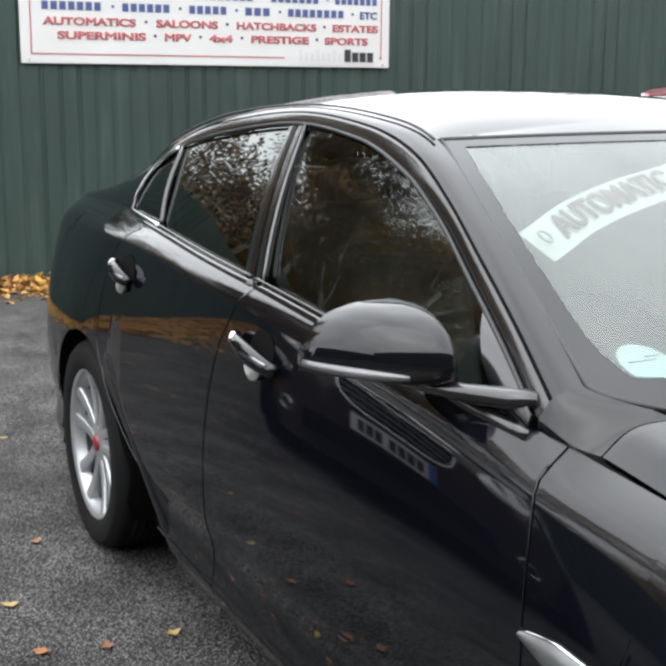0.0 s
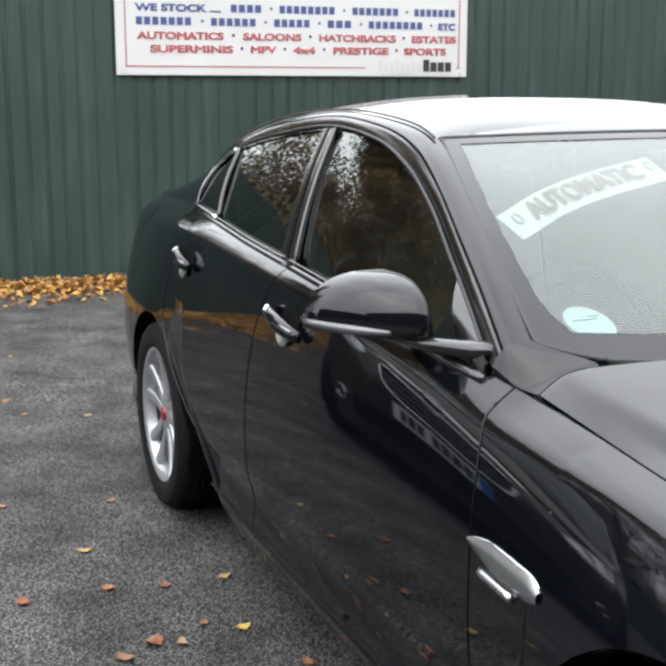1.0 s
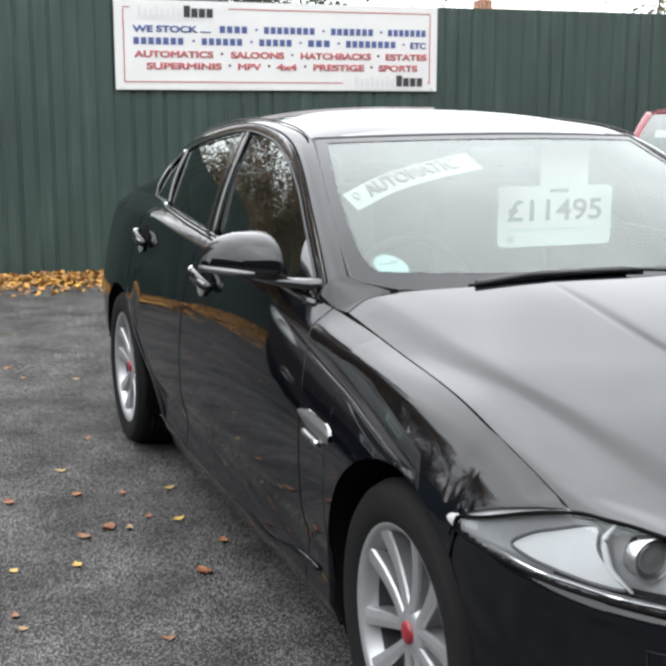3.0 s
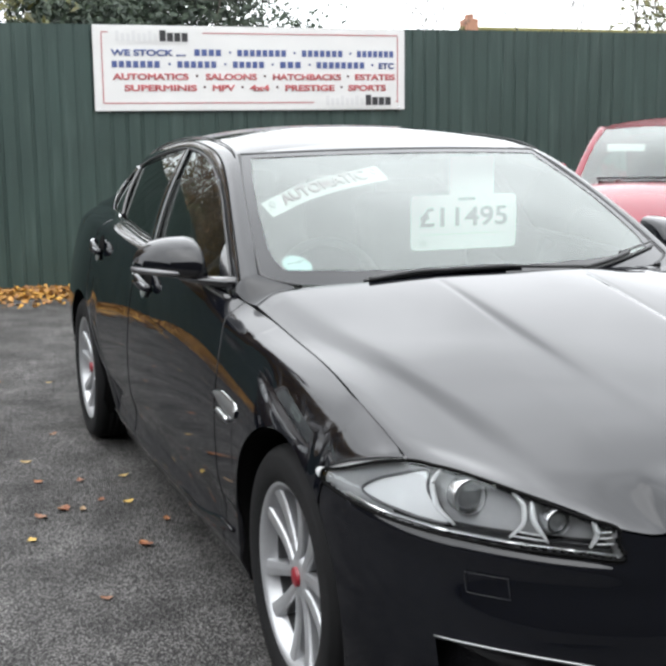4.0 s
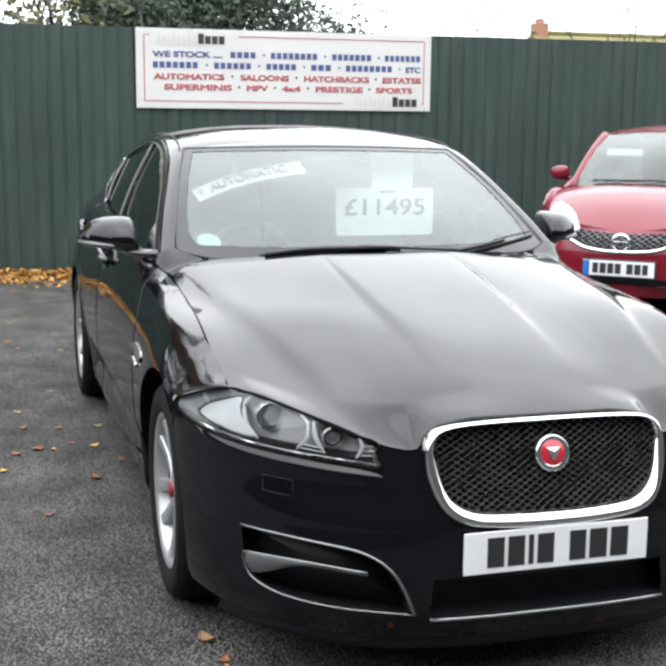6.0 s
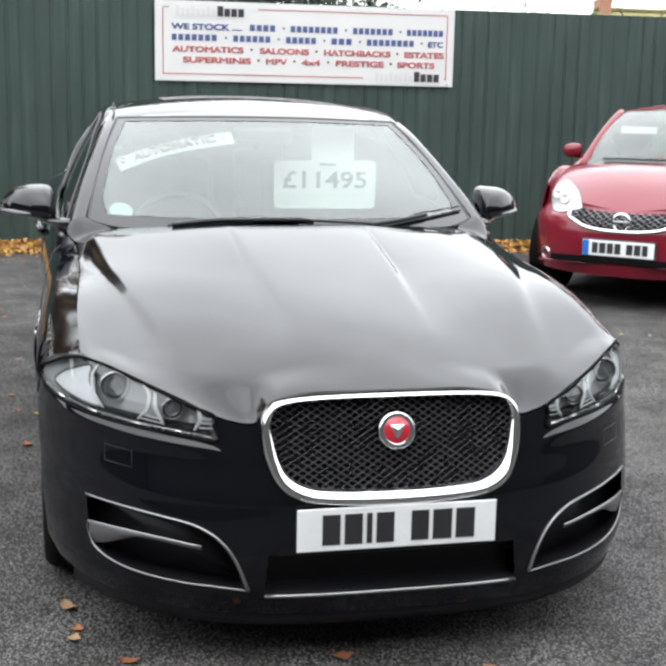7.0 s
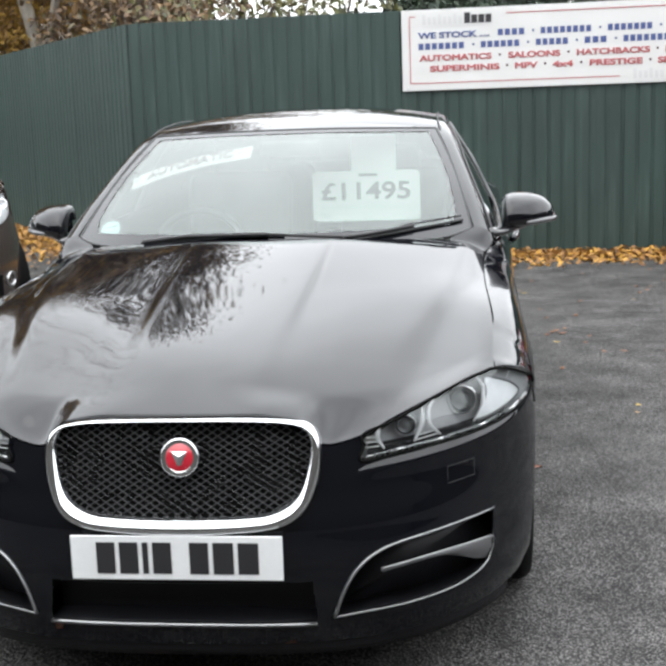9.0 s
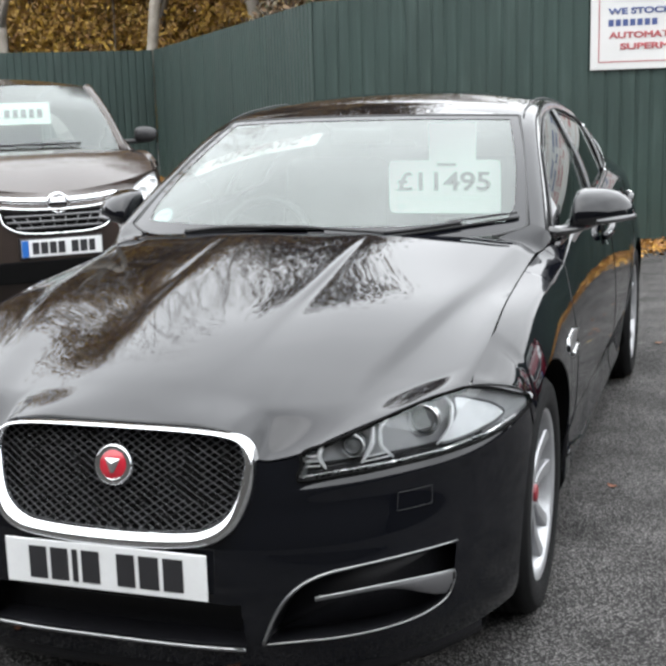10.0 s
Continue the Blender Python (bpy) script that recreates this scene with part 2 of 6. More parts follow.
def text_mesh(body, size, mat, width=None, bold=0.0, depth=0.001, shear=0.0, heavy=0.0):
    """Raised letters from the built-in font as a mesh in the x-z plane facing -y, its left end at the origin."""
    cu = bpy.data.curves.new("letters", "FONT")
    cu.body, cu.size, cu.extrude, cu.offset, cu.shear = body, size, depth, bold, shear
    cu.bevel_depth, cu.bevel_resolution = heavy, 0
    ob = bpy.data.objects.new("letters", cu)
    scene.collection.objects.link(ob)
    bpy.context.view_layer.update()
    me = bpy.data.meshes.new_from_object(ob.evaluated_get(bpy.context.evaluated_depsgraph_get()))
    bpy.data.objects.remove(ob)
    bpy.data.curves.remove(cu)
    xs = [v.co.x for v in me.vertices]
    ys = [v.co.y for v in me.vertices]
    k = width / (max(xs) - min(xs)) if width else 1
    x0 = min(xs)
    me.transform(Matrix.Rotation(radians(90), 4, "X") @ Matrix.Diagonal((k, 1, 1, 1)) @ Matrix.Translation((-x0, 0, 0)))
    me.materials.clear()
    me.materials.append(mat)
    return me


def stripes(w, h, mat, parent, at, name="word_bar", cuts=1):
    """A plain bar in place of a word."""
    ob = part(name, block(w, 0.002, h, (w / 2, 0, h / 2), 0), mat, parent)
    ob.matrix_basis = Matrix.Translation(at)
    return ob


LAMP_PTS = [(.445, .607), (.448, .640), (.450, .670), (.517, .692), (.60, .726), (.69, .7575), (.74, .7665), (.772, .768), (.82, .7495), (.86, .7175), (.884, .684), (.868, .662), (.82, .644), (.739, .632), (.634, .623), (.536, .616)]
FOG_PTS = [(.376, .240), (.388, .275), (.402, .308), (.43, .352), (.47, .384), (.52, .403), (.60, .414), (.69, .421), (.762, .421), (.764, .385), (.763, .34), (.748, .295), (.70, .269), (.644, .259), (.545, .251), (.45, .246)]


# ---- the black saloon: its nose lies at y = 0, it faces -y, and it is built from its own lines ----
AXLE_F, AXLE_R, HUB_Z, ARCH_F, ARCH_R = 0.93, 3.84, 0.338, 0.385, 0.375
# top line of the side: bonnet joint, then window line, then boot edge (y, x, z)
TOP_LINE = spline((0.44, 0.772, 0.769), (0.55, 0.777, 0.795), (0.68, 0.777, 0.835), (0.82, 0.772, 0.863), (1.0, 0.765, 0.882), (1.25, 0.758, 0.903), (1.5, 0.765, 0.932),
             (1.62, 0.795, 0.957), (1.8, 0.815, 0.98), (2.2, 0.82, 1.008), (2.6, 0.815, 1.032), (3.0, 0.805, 1.05), (3.42, 0.785, 1.072), (3.7, 0.762, 1.082), (3.9, 0.745, 1.088),
             (4.4, 0.72, 1.075), (4.75, 0.66, 1.045), (4.93, 0.56, 1.0))
# shoulder crease (y, x, z) and the widest line (y, x)
CREASE = natural((0.44, 0.80, 0.752), (0.6, 0.825, 0.79), (0.8, 0.832, 0.845), (1.0, 0.836, 0.872), (1.3, 0.840, 0.89), (1.6, 0.85, 0.908), (2.0, 0.860, 0.952), (2.5, 0.866, 0.990),
                (3.0, 0.868, 1.011), (3.5, 0.863, 1.028), (3.8, 0.86, 1.025), (4.3, 0.82, 1.02), (4.75, 0.72, 0.98), (4.93, 0.60, 0.94))
WIDE = natural((0.44, 0.80), (0.55, 0.862), (0.66, 0.893), (0.93, 0.918), (1.3, 0.908), (2.0, 0.905), (3.0, 0.912), (3.6, 0.925), (3.87, 0.935), (4.3, 0.91), (4.7, 0.80), (4.93, 0.62))
SOFT = spline((0.44, 0.10), (0.75, 0.06), (1.0, 0.028), (1.2, 0.012), (1.8, 0.010), (3.7, 0.012), (4.3, 0.03), (4.93, 0.06))
# upper edge of the side windows and inner edge of the roof rail (y, x, z)
DLO = spline((1.63, 0.799, 0.975), (1.765, 0.770, 1.062), (1.915, 0.737, 1.143), (2.08, 0.700, 1.229), (2.255, 0.673, 1.303), (2.51, 0.643, 1.358), (2.83, 0.628, 1.38),
             (3.27, 0.645, 1.344), (3.60, 0.665, 1.285), (3.74, 0.69, 1.225), (3.79, 0.73, 1.15), (3.805, 0.752, 1.088))
RAIL = natural((1.575, 0.738, 1.0), (1.75, 0.702, 1.105), (1.95, 0.662, 1.215), (2.12, 0.625, 1.3), (2.284, 0.590, 1.366), (2.5, 0.575, 1.402), (2.84, 0.566, 1.42), (3.2, 0.575, 1.405),
              (3.6, 0.59, 1.35), (3.9, 0.60, 1.27), (4.2, 0.61, 1.17), (4.45, 0.635, 1.10), (4.7, 0.62, 1.062), (4.93, 0.53, 1.01))
CENTRE = natural((2.19, 1.38), (2.4, 1.424), (2.7, 1.457), (3.0, 1.465), (3.4, 1.446), (3.75, 1.395), (4.0, 1.335), (4.3, 1.235), (4.55, 1.14), (4.7, 1.095), (4.93, 1.04))
HOOD = natural((0.10, 0.722), (0.25, 0.781), (0.45, 0.838), (0.75, 0.902), (1.05, 0.960), (1.38, 1.013), (1.54, 1.034))
# bonnet edge beside the wing (y, x, z)
EDGE = natural((0.44, 0.772, 0.769), (0.62, 0.777, 0.817), (0.85, 0.771, 0.866), (1.15, 0.760, 0.895), (1.52, 0.764, 0.940))


def TOP(y):
    """The side's top line: it follows the bonnet's edge, then the window line."""
    y = np.asarray(y, float)
    k = np.clip((y - 1.3) / 0.25, 0, 1)[..., None]
    k = k * k * (3 - 2 * k)
    return EDGE(y) * (1 - k) + TOP_LINE(y) * k


# bonnet's front edge as height over half width, and the shut lines between the side panels (z, y)
NOSE_TOP = spline((0.0, 0.727), (0.17, 0.726), (0.28, 0.713), (0.318, 0.694), (0.336, 0.670), (0.347, 0.652), (0.37, 0.648), (0.41, 0.654), (0.448, 0.666), (0.517, 0.697), (0.60, 0.728), (0.69, 0.758), (0.74, 0.768), (0.772, 0.769), (0.82, 0.750),
                  (0.86, 0.718), (0.882, 0.685), (0.89, 0.64))
FOLD = spline((0.36, 0.556), (0.405, 0.572), (0.46, 0.590), (0.588, 0.604), (0.685, 0.614), (0.775, 0.624), (0.85, 0.649), (0.88, 0.679))
SHUT_F = spline((0.15, 1.505), (0.6, 1.51), (0.75, 1.53), (0.87, 1.555), (1.0, 1.59))
SHUT_B = spline((0.15, 2.78), (0.4, 2.80), (0.6, 2.79), (0.8, 2.76), (0.88, 2.735), (0.95, 2.69), (1.06, 2.62))
SHUT_R = spline((0.15, 3.08), (0.353, 3.20), (0.45, 3.38), (0.594, 3.575), (0.75, 3.672), (0.89, 3.655), (1.0, 3.60), (1.1, 3.50))
FACE_Y = spline((0.15, 0.035), (0.2, 0.022), (0.25, 0.014), (0.35, 0.012), (0.45, 0.018), (0.55, 0.05), (0.62, 0.07), (0.67, 0.083), (0.73, 0.105), (0.8, 0.14))
FACE_X = spline((0.15, 0.85), (0.25, 0.885), (0.42, 0.90), (0.6, 0.89), (0.68, 0.878), (0.765, 0.862), (0.8, 0.85))
FACE_END = 0.66


def section(y):
    """The outer half section at y: heights falling from the top line to the sill, and the half width at each."""
    (ax, az), (cx, cz), w, soft = TOP(y), CREASE(y), WIDE(y), SOFT(y)
    zw, zs = 0.60, 0.17
    z = np.linspace(az + 0.02, zs, 240)
    x = np.empty_like(z)
    up = z > cz
    t = np.clip((az - z[up]) / max(az - cz, 1e-3), -1, 1)
    x[up] = ax + (cx - ax) * t + 0.006 * np.sin(np.pi * np.clip(t, 0, 1))
    mid = (~up) & (z > zw)
    t = (cz - z[mid]) / (cz - zw)
    x[mid] = cx + (w - cx) * (1 - (1 - t) ** 1.7)
    low = z <= zw
    t = (zw - z[low]) / (zw - zs)
    x[low] = w - 0.052 * t ** 2 + 0.016 * np.exp(-((z[low] - 0.255) / 0.035) ** 2) - 0.012 * np.exp(-((z[low] - 0.36) / 0.05) ** 2)
    step = z[0] - z[1]
    k = int(1.5 * 0.12 / step) + 2
    ker = np.exp(-0.5 * (np.arange(-k, k + 1) * step / (0.40 * soft)) ** 2)
    ker /= ker.sum()
    pad = len(ker) // 2
    lo, hi = x[0] - (x[1] - x[0]) * np.arange(pad, 0, -1), x[-1] + (x[-1] - x[-2]) * np.arange(1, pad + 1)
    x = np.convolve(np.concatenate([lo, x, hi]), ker, "valid")
    return z[::-1], x[::-1]


STATIONS = np.linspace(0.44, 4.93, 450)
LEVELS = np.linspace(0.17, 1.13, 385)
SIDE = np.array([np.interp(LEVELS, *section(y)) for y in STATIONS])
blur = np.exp(-0.5 * (np.arange(-6, 7) / 2.2) ** 2)
blur /= blur.sum()
for axis, b in ((0, blur), (1, blur)):
    SIDE = np.apply_along_axis(lambda r: np.convolve(np.concatenate([2 * r[0] - r[6:0:-1], r, 2 * r[-1] - r[-2:-8:-1]]), b, "valid"), axis, SIDE)


# the front of the wing flares out to meet the lamp
for i, y in enumerate(STATIONS):
    if y < 0.72:
        zl = float(NOSE_TOP(0.772 + (min(y, 0.655) - 0.44) * (0.88 - 0.772) / 0.22))
        az = float(TOP(y)[1])
        want = float(FACE_X(zl)) * (1 - np.clip((FACE_END - min(y, 0.655)) / (FACE_END - float(FACE_Y(zl))), 0, 1) ** 1.6) ** (1 / 2.8)
        push = (want + 0.001 - np.interp(zl, LEVELS, SIDE[i])) * np.clip((0.72 - y) / 0.06, 0, 1)
        k = np.clip((az - LEVELS) / max(az - zl, 0.012), 0, 1)
        SIDE[i] += push * k * (2 - k)


def side_x(y, z):
    """Half width of the body's side at (y, z)."""
    a = np.clip((np.asarray(y, float) - 0.44) / (4.93 - 0.44) * 449, 0, 448.999)
    b = np.clip((np.asarray(z, float) - 0.17) / (1.13 - 0.17) * 384, 0, 383.999)
    i, j = a.astype(int), b.astype(int)
    f, g = a - i, b - j
    def weights(t):
        return (1 - t) ** 3 / 6, (3 * t ** 3 - 6 * t ** 2 + 4) / 6, (-3 * t ** 3 + 3 * t ** 2 + 3 * t + 1) / 6, t ** 3 / 6
    out = 0
    for p, wp in enumerate(weights(f)):
        for q, wq in enumerate(weights(g)):
            out = out + SIDE[np.clip(i + p - 1, 0, 449), np.clip(j + q - 1, 0, 384)] * wp * wq
    return out


def face_power(z):
    return 2.8 + 0.5 * np.clip((0.45 - np.asarray(z, float)) / 0.2, 0, 1)


def face_y(x, z):
    """Depth of the front face at half width x and height z."""
    y0 = FACE_Y(z)
    return FACE_END - (FACE_END - y0) * (1 - np.clip(np.abs(x) / FACE_X(z), 0, 1) ** face_power(z)) ** 0.625


def face_x(y, z):
    y0 = FACE_Y(z)
    return FACE_X(z) * np.clip(1 - np.clip((FACE_END - y) / (FACE_END - y0), 0, 1) ** 1.6, 0, 1) ** (1 / face_power(z))


def arch(y, axle, r):
    d = np.abs(y - axle)
    return np.where(d < r, HUB_Z + np.sqrt(np.clip(r * r - d * d, 0, None)), 0.0)


def low_edge(y):
    """Lower edge of the side: the lamp joint in front, wheel arches and the sill."""
    sill = np.maximum(0.185 + 0.02 * np.clip((y - 4.2) / 0.7, 0, 1), np.maximum(arch(y, AXLE_F, ARCH_F), arch(y, AXLE_R, ARCH_R)))
    return np.where(y < 0.66, NOSE_TOP(0.772 + (y - 0.44) * (0.88 - 0.772) / 0.22), sill)


def side_patch(y0, y1, nu, nw, gap=0.002):
    """The side between two shut lines; y0 and y1 are functions of z."""
    u, w = np.meshgrid(np.linspace(0, 1, nu), np.linspace(0, 1, nw), indexing="ij")
    z = np.full_like(u, 0.6)
    for _ in range(24):
        y = (y0(z) + gap) * (1 - u) + (y1(z) - gap) * u
        lo, hi = low_edge(y), TOP(y)[..., 1]
        z = 0.6 * z + 0.4 * (lo + (hi - lo) * w)
    return np.stack([side_x(y, z), y, z], -1)


car = thing("saloon_car", "glossy black saloon car with a chrome-rimmed mesh grille on tarmac", "car")
def plain(v):
    return lambda z: np.full_like(z, v)

G_OUT = [(0, .724), (.17, .722), (.27, .714), (.320, .697), (.343, .66), (.3415, .59), (.327, .54), (.311, .511), (.291, .490), (.262, .474), (.222, .463), (.14, .456), (0, .453)]
G_IN = [(0, .7145), (.17, .713), (.262, .706), (.300, .692), (.315, .662), (.313, .637), (.304, .589), (.289, .549), (.267, .525), (.236, .509), (.194, .500), (.09, .495), (0, .494)]


def loop(half, n=96, mirror=True):
    """A closed smooth outline through half of its points, mirrored in x, or through all of them."""
    pts = list(half) + ([(-x, z) for x, z in half[-2:0:-1]] if mirror else [])
    pts = [np.array(p, float) for p in pts]
    k = len(pts)
    out = []
    per = max(2, n // k)
    for i in range(k):
        a, b, c, d = pts[i - 1], pts[i], pts[(i + 1) % k], pts[(i + 2) % k]
        for s in range(per):
            t = s / per
            out.append(0.5 * (2 * b + (c - a) * t + (2 * a - 5 * b + 4 * c - d) * t * t + (3 * b - a - 3 * c + d) * t ** 3))
    return out


def inside(p, poly):
    x, z = p
    hit = False
    for (x0, z0), (x1, z1) in zip(poly, poly[1:] + poly[:1]):
        if (z0 > z) != (z1 > z) and x < (x1 - x0) * (z - z0) / (z1 - z0) + x0:
            hit = not hit
    return hit


def shrink(poly, d):
    """The outline moved inwards by d."""
    n = len(poly)
    area = sum(poly[i][0] * poly[(i + 1) % n][1] - poly[(i + 1) % n][0] * poly[i][1] for i in range(n))
    s = 1 if area > 0 else -1
    out = []
    for i in range(n):
        t = np.array(poly[(i + 1) % n]) - np.array(poly[i - 1])
        t = t / max(np.hypot(*t), 1e-9)
        out.append(np.array(poly[i]) + s * d * np.array([-t[1], t[0]]))
    return out

GRILLE_OUT, GRILLE_IN = ([q + np.array((0.006, 0.0)) for q in loop(g)] for g in (G_OUT, G_IN))
# outlines in front view (half width, height): headlamp, side intake, lower intake
LAMP = loop(LAMP_PTS, 84, False)
FOG = loop(FOG_PTS, 84, False)
SLOT = [np.array(p) for p in ((-0.335, 0.228), (0.335, 0.228), (0.325, 0.335), (-0.325, 0.335))]
HOLES = [shrink(GRILLE_OUT, 0.012), shrink(LAMP, 0.004), shrink(FOG, 0.004), shrink(SLOT, 0.004)]
BOXES = [(min(q[0] for q in h), max(q[0] for q in h), min(q[1] for q in h), max(q[1] for q in h)) for h in HOLES]


def solid_face(p):
    q = (p[0], p[2])
    return not any(b[0] < q[0] < b[1] and b[2] < q[1] < b[3] and inside(q, h) for h, b in zip(HOLES, BOXES))


def ramp(a, lo, hi):
    t = np.clip((a - lo) / (hi - lo), 0, 1)
    return t * t * (3 - 2 * t)


def flank(x, z):
    """The sloping facet between the grille and the lamp."""
    return 0.010 * np.exp(-((x - 0.395) / 0.050) ** 2) * np.clip((z - 0.56) / 0.11, 0, 1.2) ** 1.6


def front_patch(nu=190, nw=150):
    u, w = np.meshgrid(np.linspace(0, 1, nu) ** 0.9, np.linspace(0, 1, nw), indexing="ij")
    z = np.full_like(u, 0.5)
    for _ in range(24):
        end = np.minimum(0.655, AXLE_F - np.sqrt(np.clip(ARCH_F ** 2 - (z - HUB_Z) ** 2, 0, None)))
        x = u * face_x(end, z)
        lo = 0.165 + 0.02 * (x / 0.85) ** 2
        z = 0.6 * z + 0.4 * (lo + (NOSE_TOP(x) - 0.002 - 0.007 * ramp(x, 0.60, 0.68) * ramp(x, 0.886, 0.868) - lo) * w)
    y = face_y(x, z) + flank(x, z)
    # fold below the lamps and the sunken flank beside the grille
    step = z - FOLD(x) + 0.006
    y = y - 0.0065 * np.where(step < 0, np.exp(-(step / 0.026) ** 2), np.exp(-(step / 0.010) ** 2)) * ramp(x, 0.36, 0.53)
    return np.stack([x, y, z], -1)


BONNET_END = spline((0, 1.380), (0.2, 1.386), (0.4, 1.406), (0.6, 1.448), (0.75, 1.487), (0.85, 1.514), (0.93, 1.530), (1, 1.524))
REAR_Z = natural((0, 1.017), (0.33, 1.015), (0.6, 1.004), (0.75, 0.996), (0.85, 0.988), (0.93, 0.975), (1, 0.944))
SHOULDER = spline((0.05, 0.455), (0.2, 0.50), (0.4, 0.54), (0.65, 0.595), (0.85, 0.64), (1.1, 0.685), (1.45, 0.725))
CREST = spline((0.1, 0.175), (0.3, 0.195), (0.5, 0.207), (0.9, 0.228), (1.4, 0.248))


def bonnet_z(x, y, xe, ze, zc):
    r = np.clip(np.abs(x) / xe, 0, 1)
    # a crowned sheet with two steps on each side: beside the raised middle, and a softer one along the shoulder
    lift, drop = 0.014 * ramp(y, 0.15, 1.0), 0.021 * ramp(y, 0.02, 0.62)
    z = zc + (ze + lift + drop - zc) * r ** (2.3 + 0.4 * ramp(y, 0.3, 1.45))
    a, b = (np.abs(x) - CREST(y)) / (0.012 + 0.022 * ramp(y, 0.9, 0.2)), (np.abs(x) - SHOULDER(y)) / (0.024 + 0.026 * ramp(y, 0.9, 0.2))
    return z - lift * (0.5 + 0.5 * a / np.sqrt(1 + a * a)) - drop * (0.5 + 0.5 * b / np.sqrt(1 + b * b))


def bonnet_patch(nu=241, nv=130):
    u, v = np.meshgrid(np.linspace(-1, 1, nu), np.linspace(0, 1, nv), indexing="ij")
    xf = 0.771 * u
    yf = face_y(xf, NOSE_TOP(np.abs(xf))) + flank(np.abs(xf), NOSE_TOP(np.abs(xf))) + 0.003
    y = yf + (BONNET_END(np.abs(u)) - yf) * v
    yy = np.maximum(y, 0.44)
    xe = EDGE(yy)[..., 0] - 0.002
    k = ramp(v, 0, 0.3)
    x = u * (xe * k + 0.771 * (1 - k))
    ze = EDGE(yy)[..., 1] - np.maximum(0, 0.44 - y) * 0.25
    z = bonnet_z(x, y, xe, ze, HOOD(y))
    z = z + (REAR_Z(np.abs(u)) - z)[:, -1:] * ramp(v, 0.55, 1.0)
    miss = (NOSE_TOP(np.abs(xf)) + 0.003 * (1 - u ** 8) - z)[:, :1]
    # the broad part of the difference fades far back, the local part close to the edge
    ker = np.exp(-0.5 * (np.arange(-60, 61) / 20) ** 2)
    broad = np.convolve(np.pad(miss[:, 0], 60, mode="edge"), ker / ker.sum(), "valid")[:, None]
    broad = broad + (miss - broad) * np.abs(u[:, :1]) ** 12
    return np.stack([x, y, z + broad * (1 - ramp(v, 0, 0.6)) + (miss - broad) * (1 - ramp(v, 0, 0.11))], -1)


def ruled(c0, c1, n, m, bulge=(0, 0, 0)):
    """A sheet between two curves (functions of 0..1)."""
    P = np.zeros((n, m, 3))
    for i in range(n):
        a, b = np.array(c0(i / (n - 1))), np.array(c1(i / (n - 1)))
        for j in range(m):
            s = j / (m - 1)
            P[i, j] = a + (b - a) * s + np.array(bulge) * math.sin(math.pi * s)
    return P


FRONT = front_patch()
V1, F1 = sheet(FRONT, 1, solid_face)
V2, F2 = list(np.array(V1) * (-1, 1, 1)), [f[::-1] for f in F1]
bm = bmesh.new()
tmp = smooth_mesh("half", V1 + V2, F1 + [[k + len(V1) for k in f] for f in F2], PAINT)
bm.from_mesh(tmp)
bmesh.ops.remove_doubles(bm, verts=bm.verts[:], dist=0.0004)
part("front_bumper", bm, PAINT, car, "glossy black moulded bumper", True)

BONNET = bonnet_patch()
panel("bonnet", BONNET, PAINT, car, 1, "ridged black bonnet", 0.015)
DOORS = {}
for s, name in ((1, "left"), (-1, "right")):
    panel("front_wing", side_patch(plain(0.44), SHUT_F, 150, 44), PAINT, car, s)
    DOORS[s, "front"] = panel("front_door", side_patch(SHUT_F, SHUT_B, 70, 60), PAINT, car, s)
    DOORS[s, "rear"] = panel("rear_door", side_patch(SHUT_B, SHUT_R, 60, 60), PAINT, car, s)
    panel("rear_wing", side_patch(SHUT_R, plain(4.93), 150, 50), PAINT, car, s)
    # pillars, roof rail and the rear quarter
    band = ruled(lambda t: (lambda y: (DLO(y)[0], y, DLO(y)[1]))(1.632 + 2.172 * t), lambda t: (lambda y: (RAIL(y)[0], y, RAIL(y)[1]))(1.618 + 2.289 * t), 120, 25, (0.012, 0, 0.010))
    panel("window_frame", band[:, :10], GLOSS, car, s, "black gloss window frame", 0.006)
    panel("roof_rail", band[:, 11:], PAINT, car, s, "", 0.006)
    rod("door_seal", [tuple(q) for q in band[:, 10] - np.array((0.004, 0, 0.004))], 0.0042, DARK, car, side=s, ring=6)
    panel("rear_pillar", ruled(lambda t: (lambda y: (TOP(y)[0], y, TOP(y)[1]))(3.806 + 1.124 * t), lambda t: (lambda y: (RAIL(y)[0], y, RAIL(y)[1]))(3.908 + 1.022 * t), 50, 12, (0.012, 0, 0.008)), PAINT, car, s, "", 0.006)


def roof_patch(nu=161, nv=220):
    u, v = np.meshgrid(np.linspace(-1, 1, nu), np.linspace(0, 1, nv), indexing="ij")
    y0 = 2.19 + 0.094 * u * u
    y = y0 + (4.1 - y0) * v
    xr, zr = np.moveaxis(RAIL(np.maximum(y, 2.284)), -1, 0)
    z = zr + (CENTRE(y) - zr) * (1 - np.abs(u) ** 2.4)
    miss = (1.38 - 0.014 * u * u - z)[:, :1]
    return np.stack([u * xr, y, z + miss * np.clip(1 - v / 0.12, 0, 1) ** 2], -1)


panel("roof", roof_patch(), PAINT, car, 1, "black roof panel", 0.006)


def back_patch(nu=61, nv=60):
    P = np.zeros((nu, nv, 3))
    for i in range(nu):
        u = -1 + 2 * i / (nu - 1)
        for j in range(nv):
            y = 4.103 + (4.93 - 4.103) * j / (nv - 1)
            xr, zr = RAIL(y)
            P[i, j] = u * xr, y, zr + (CENTRE(y) - zr) * (1 - abs(u) ** 2.4)
    return P


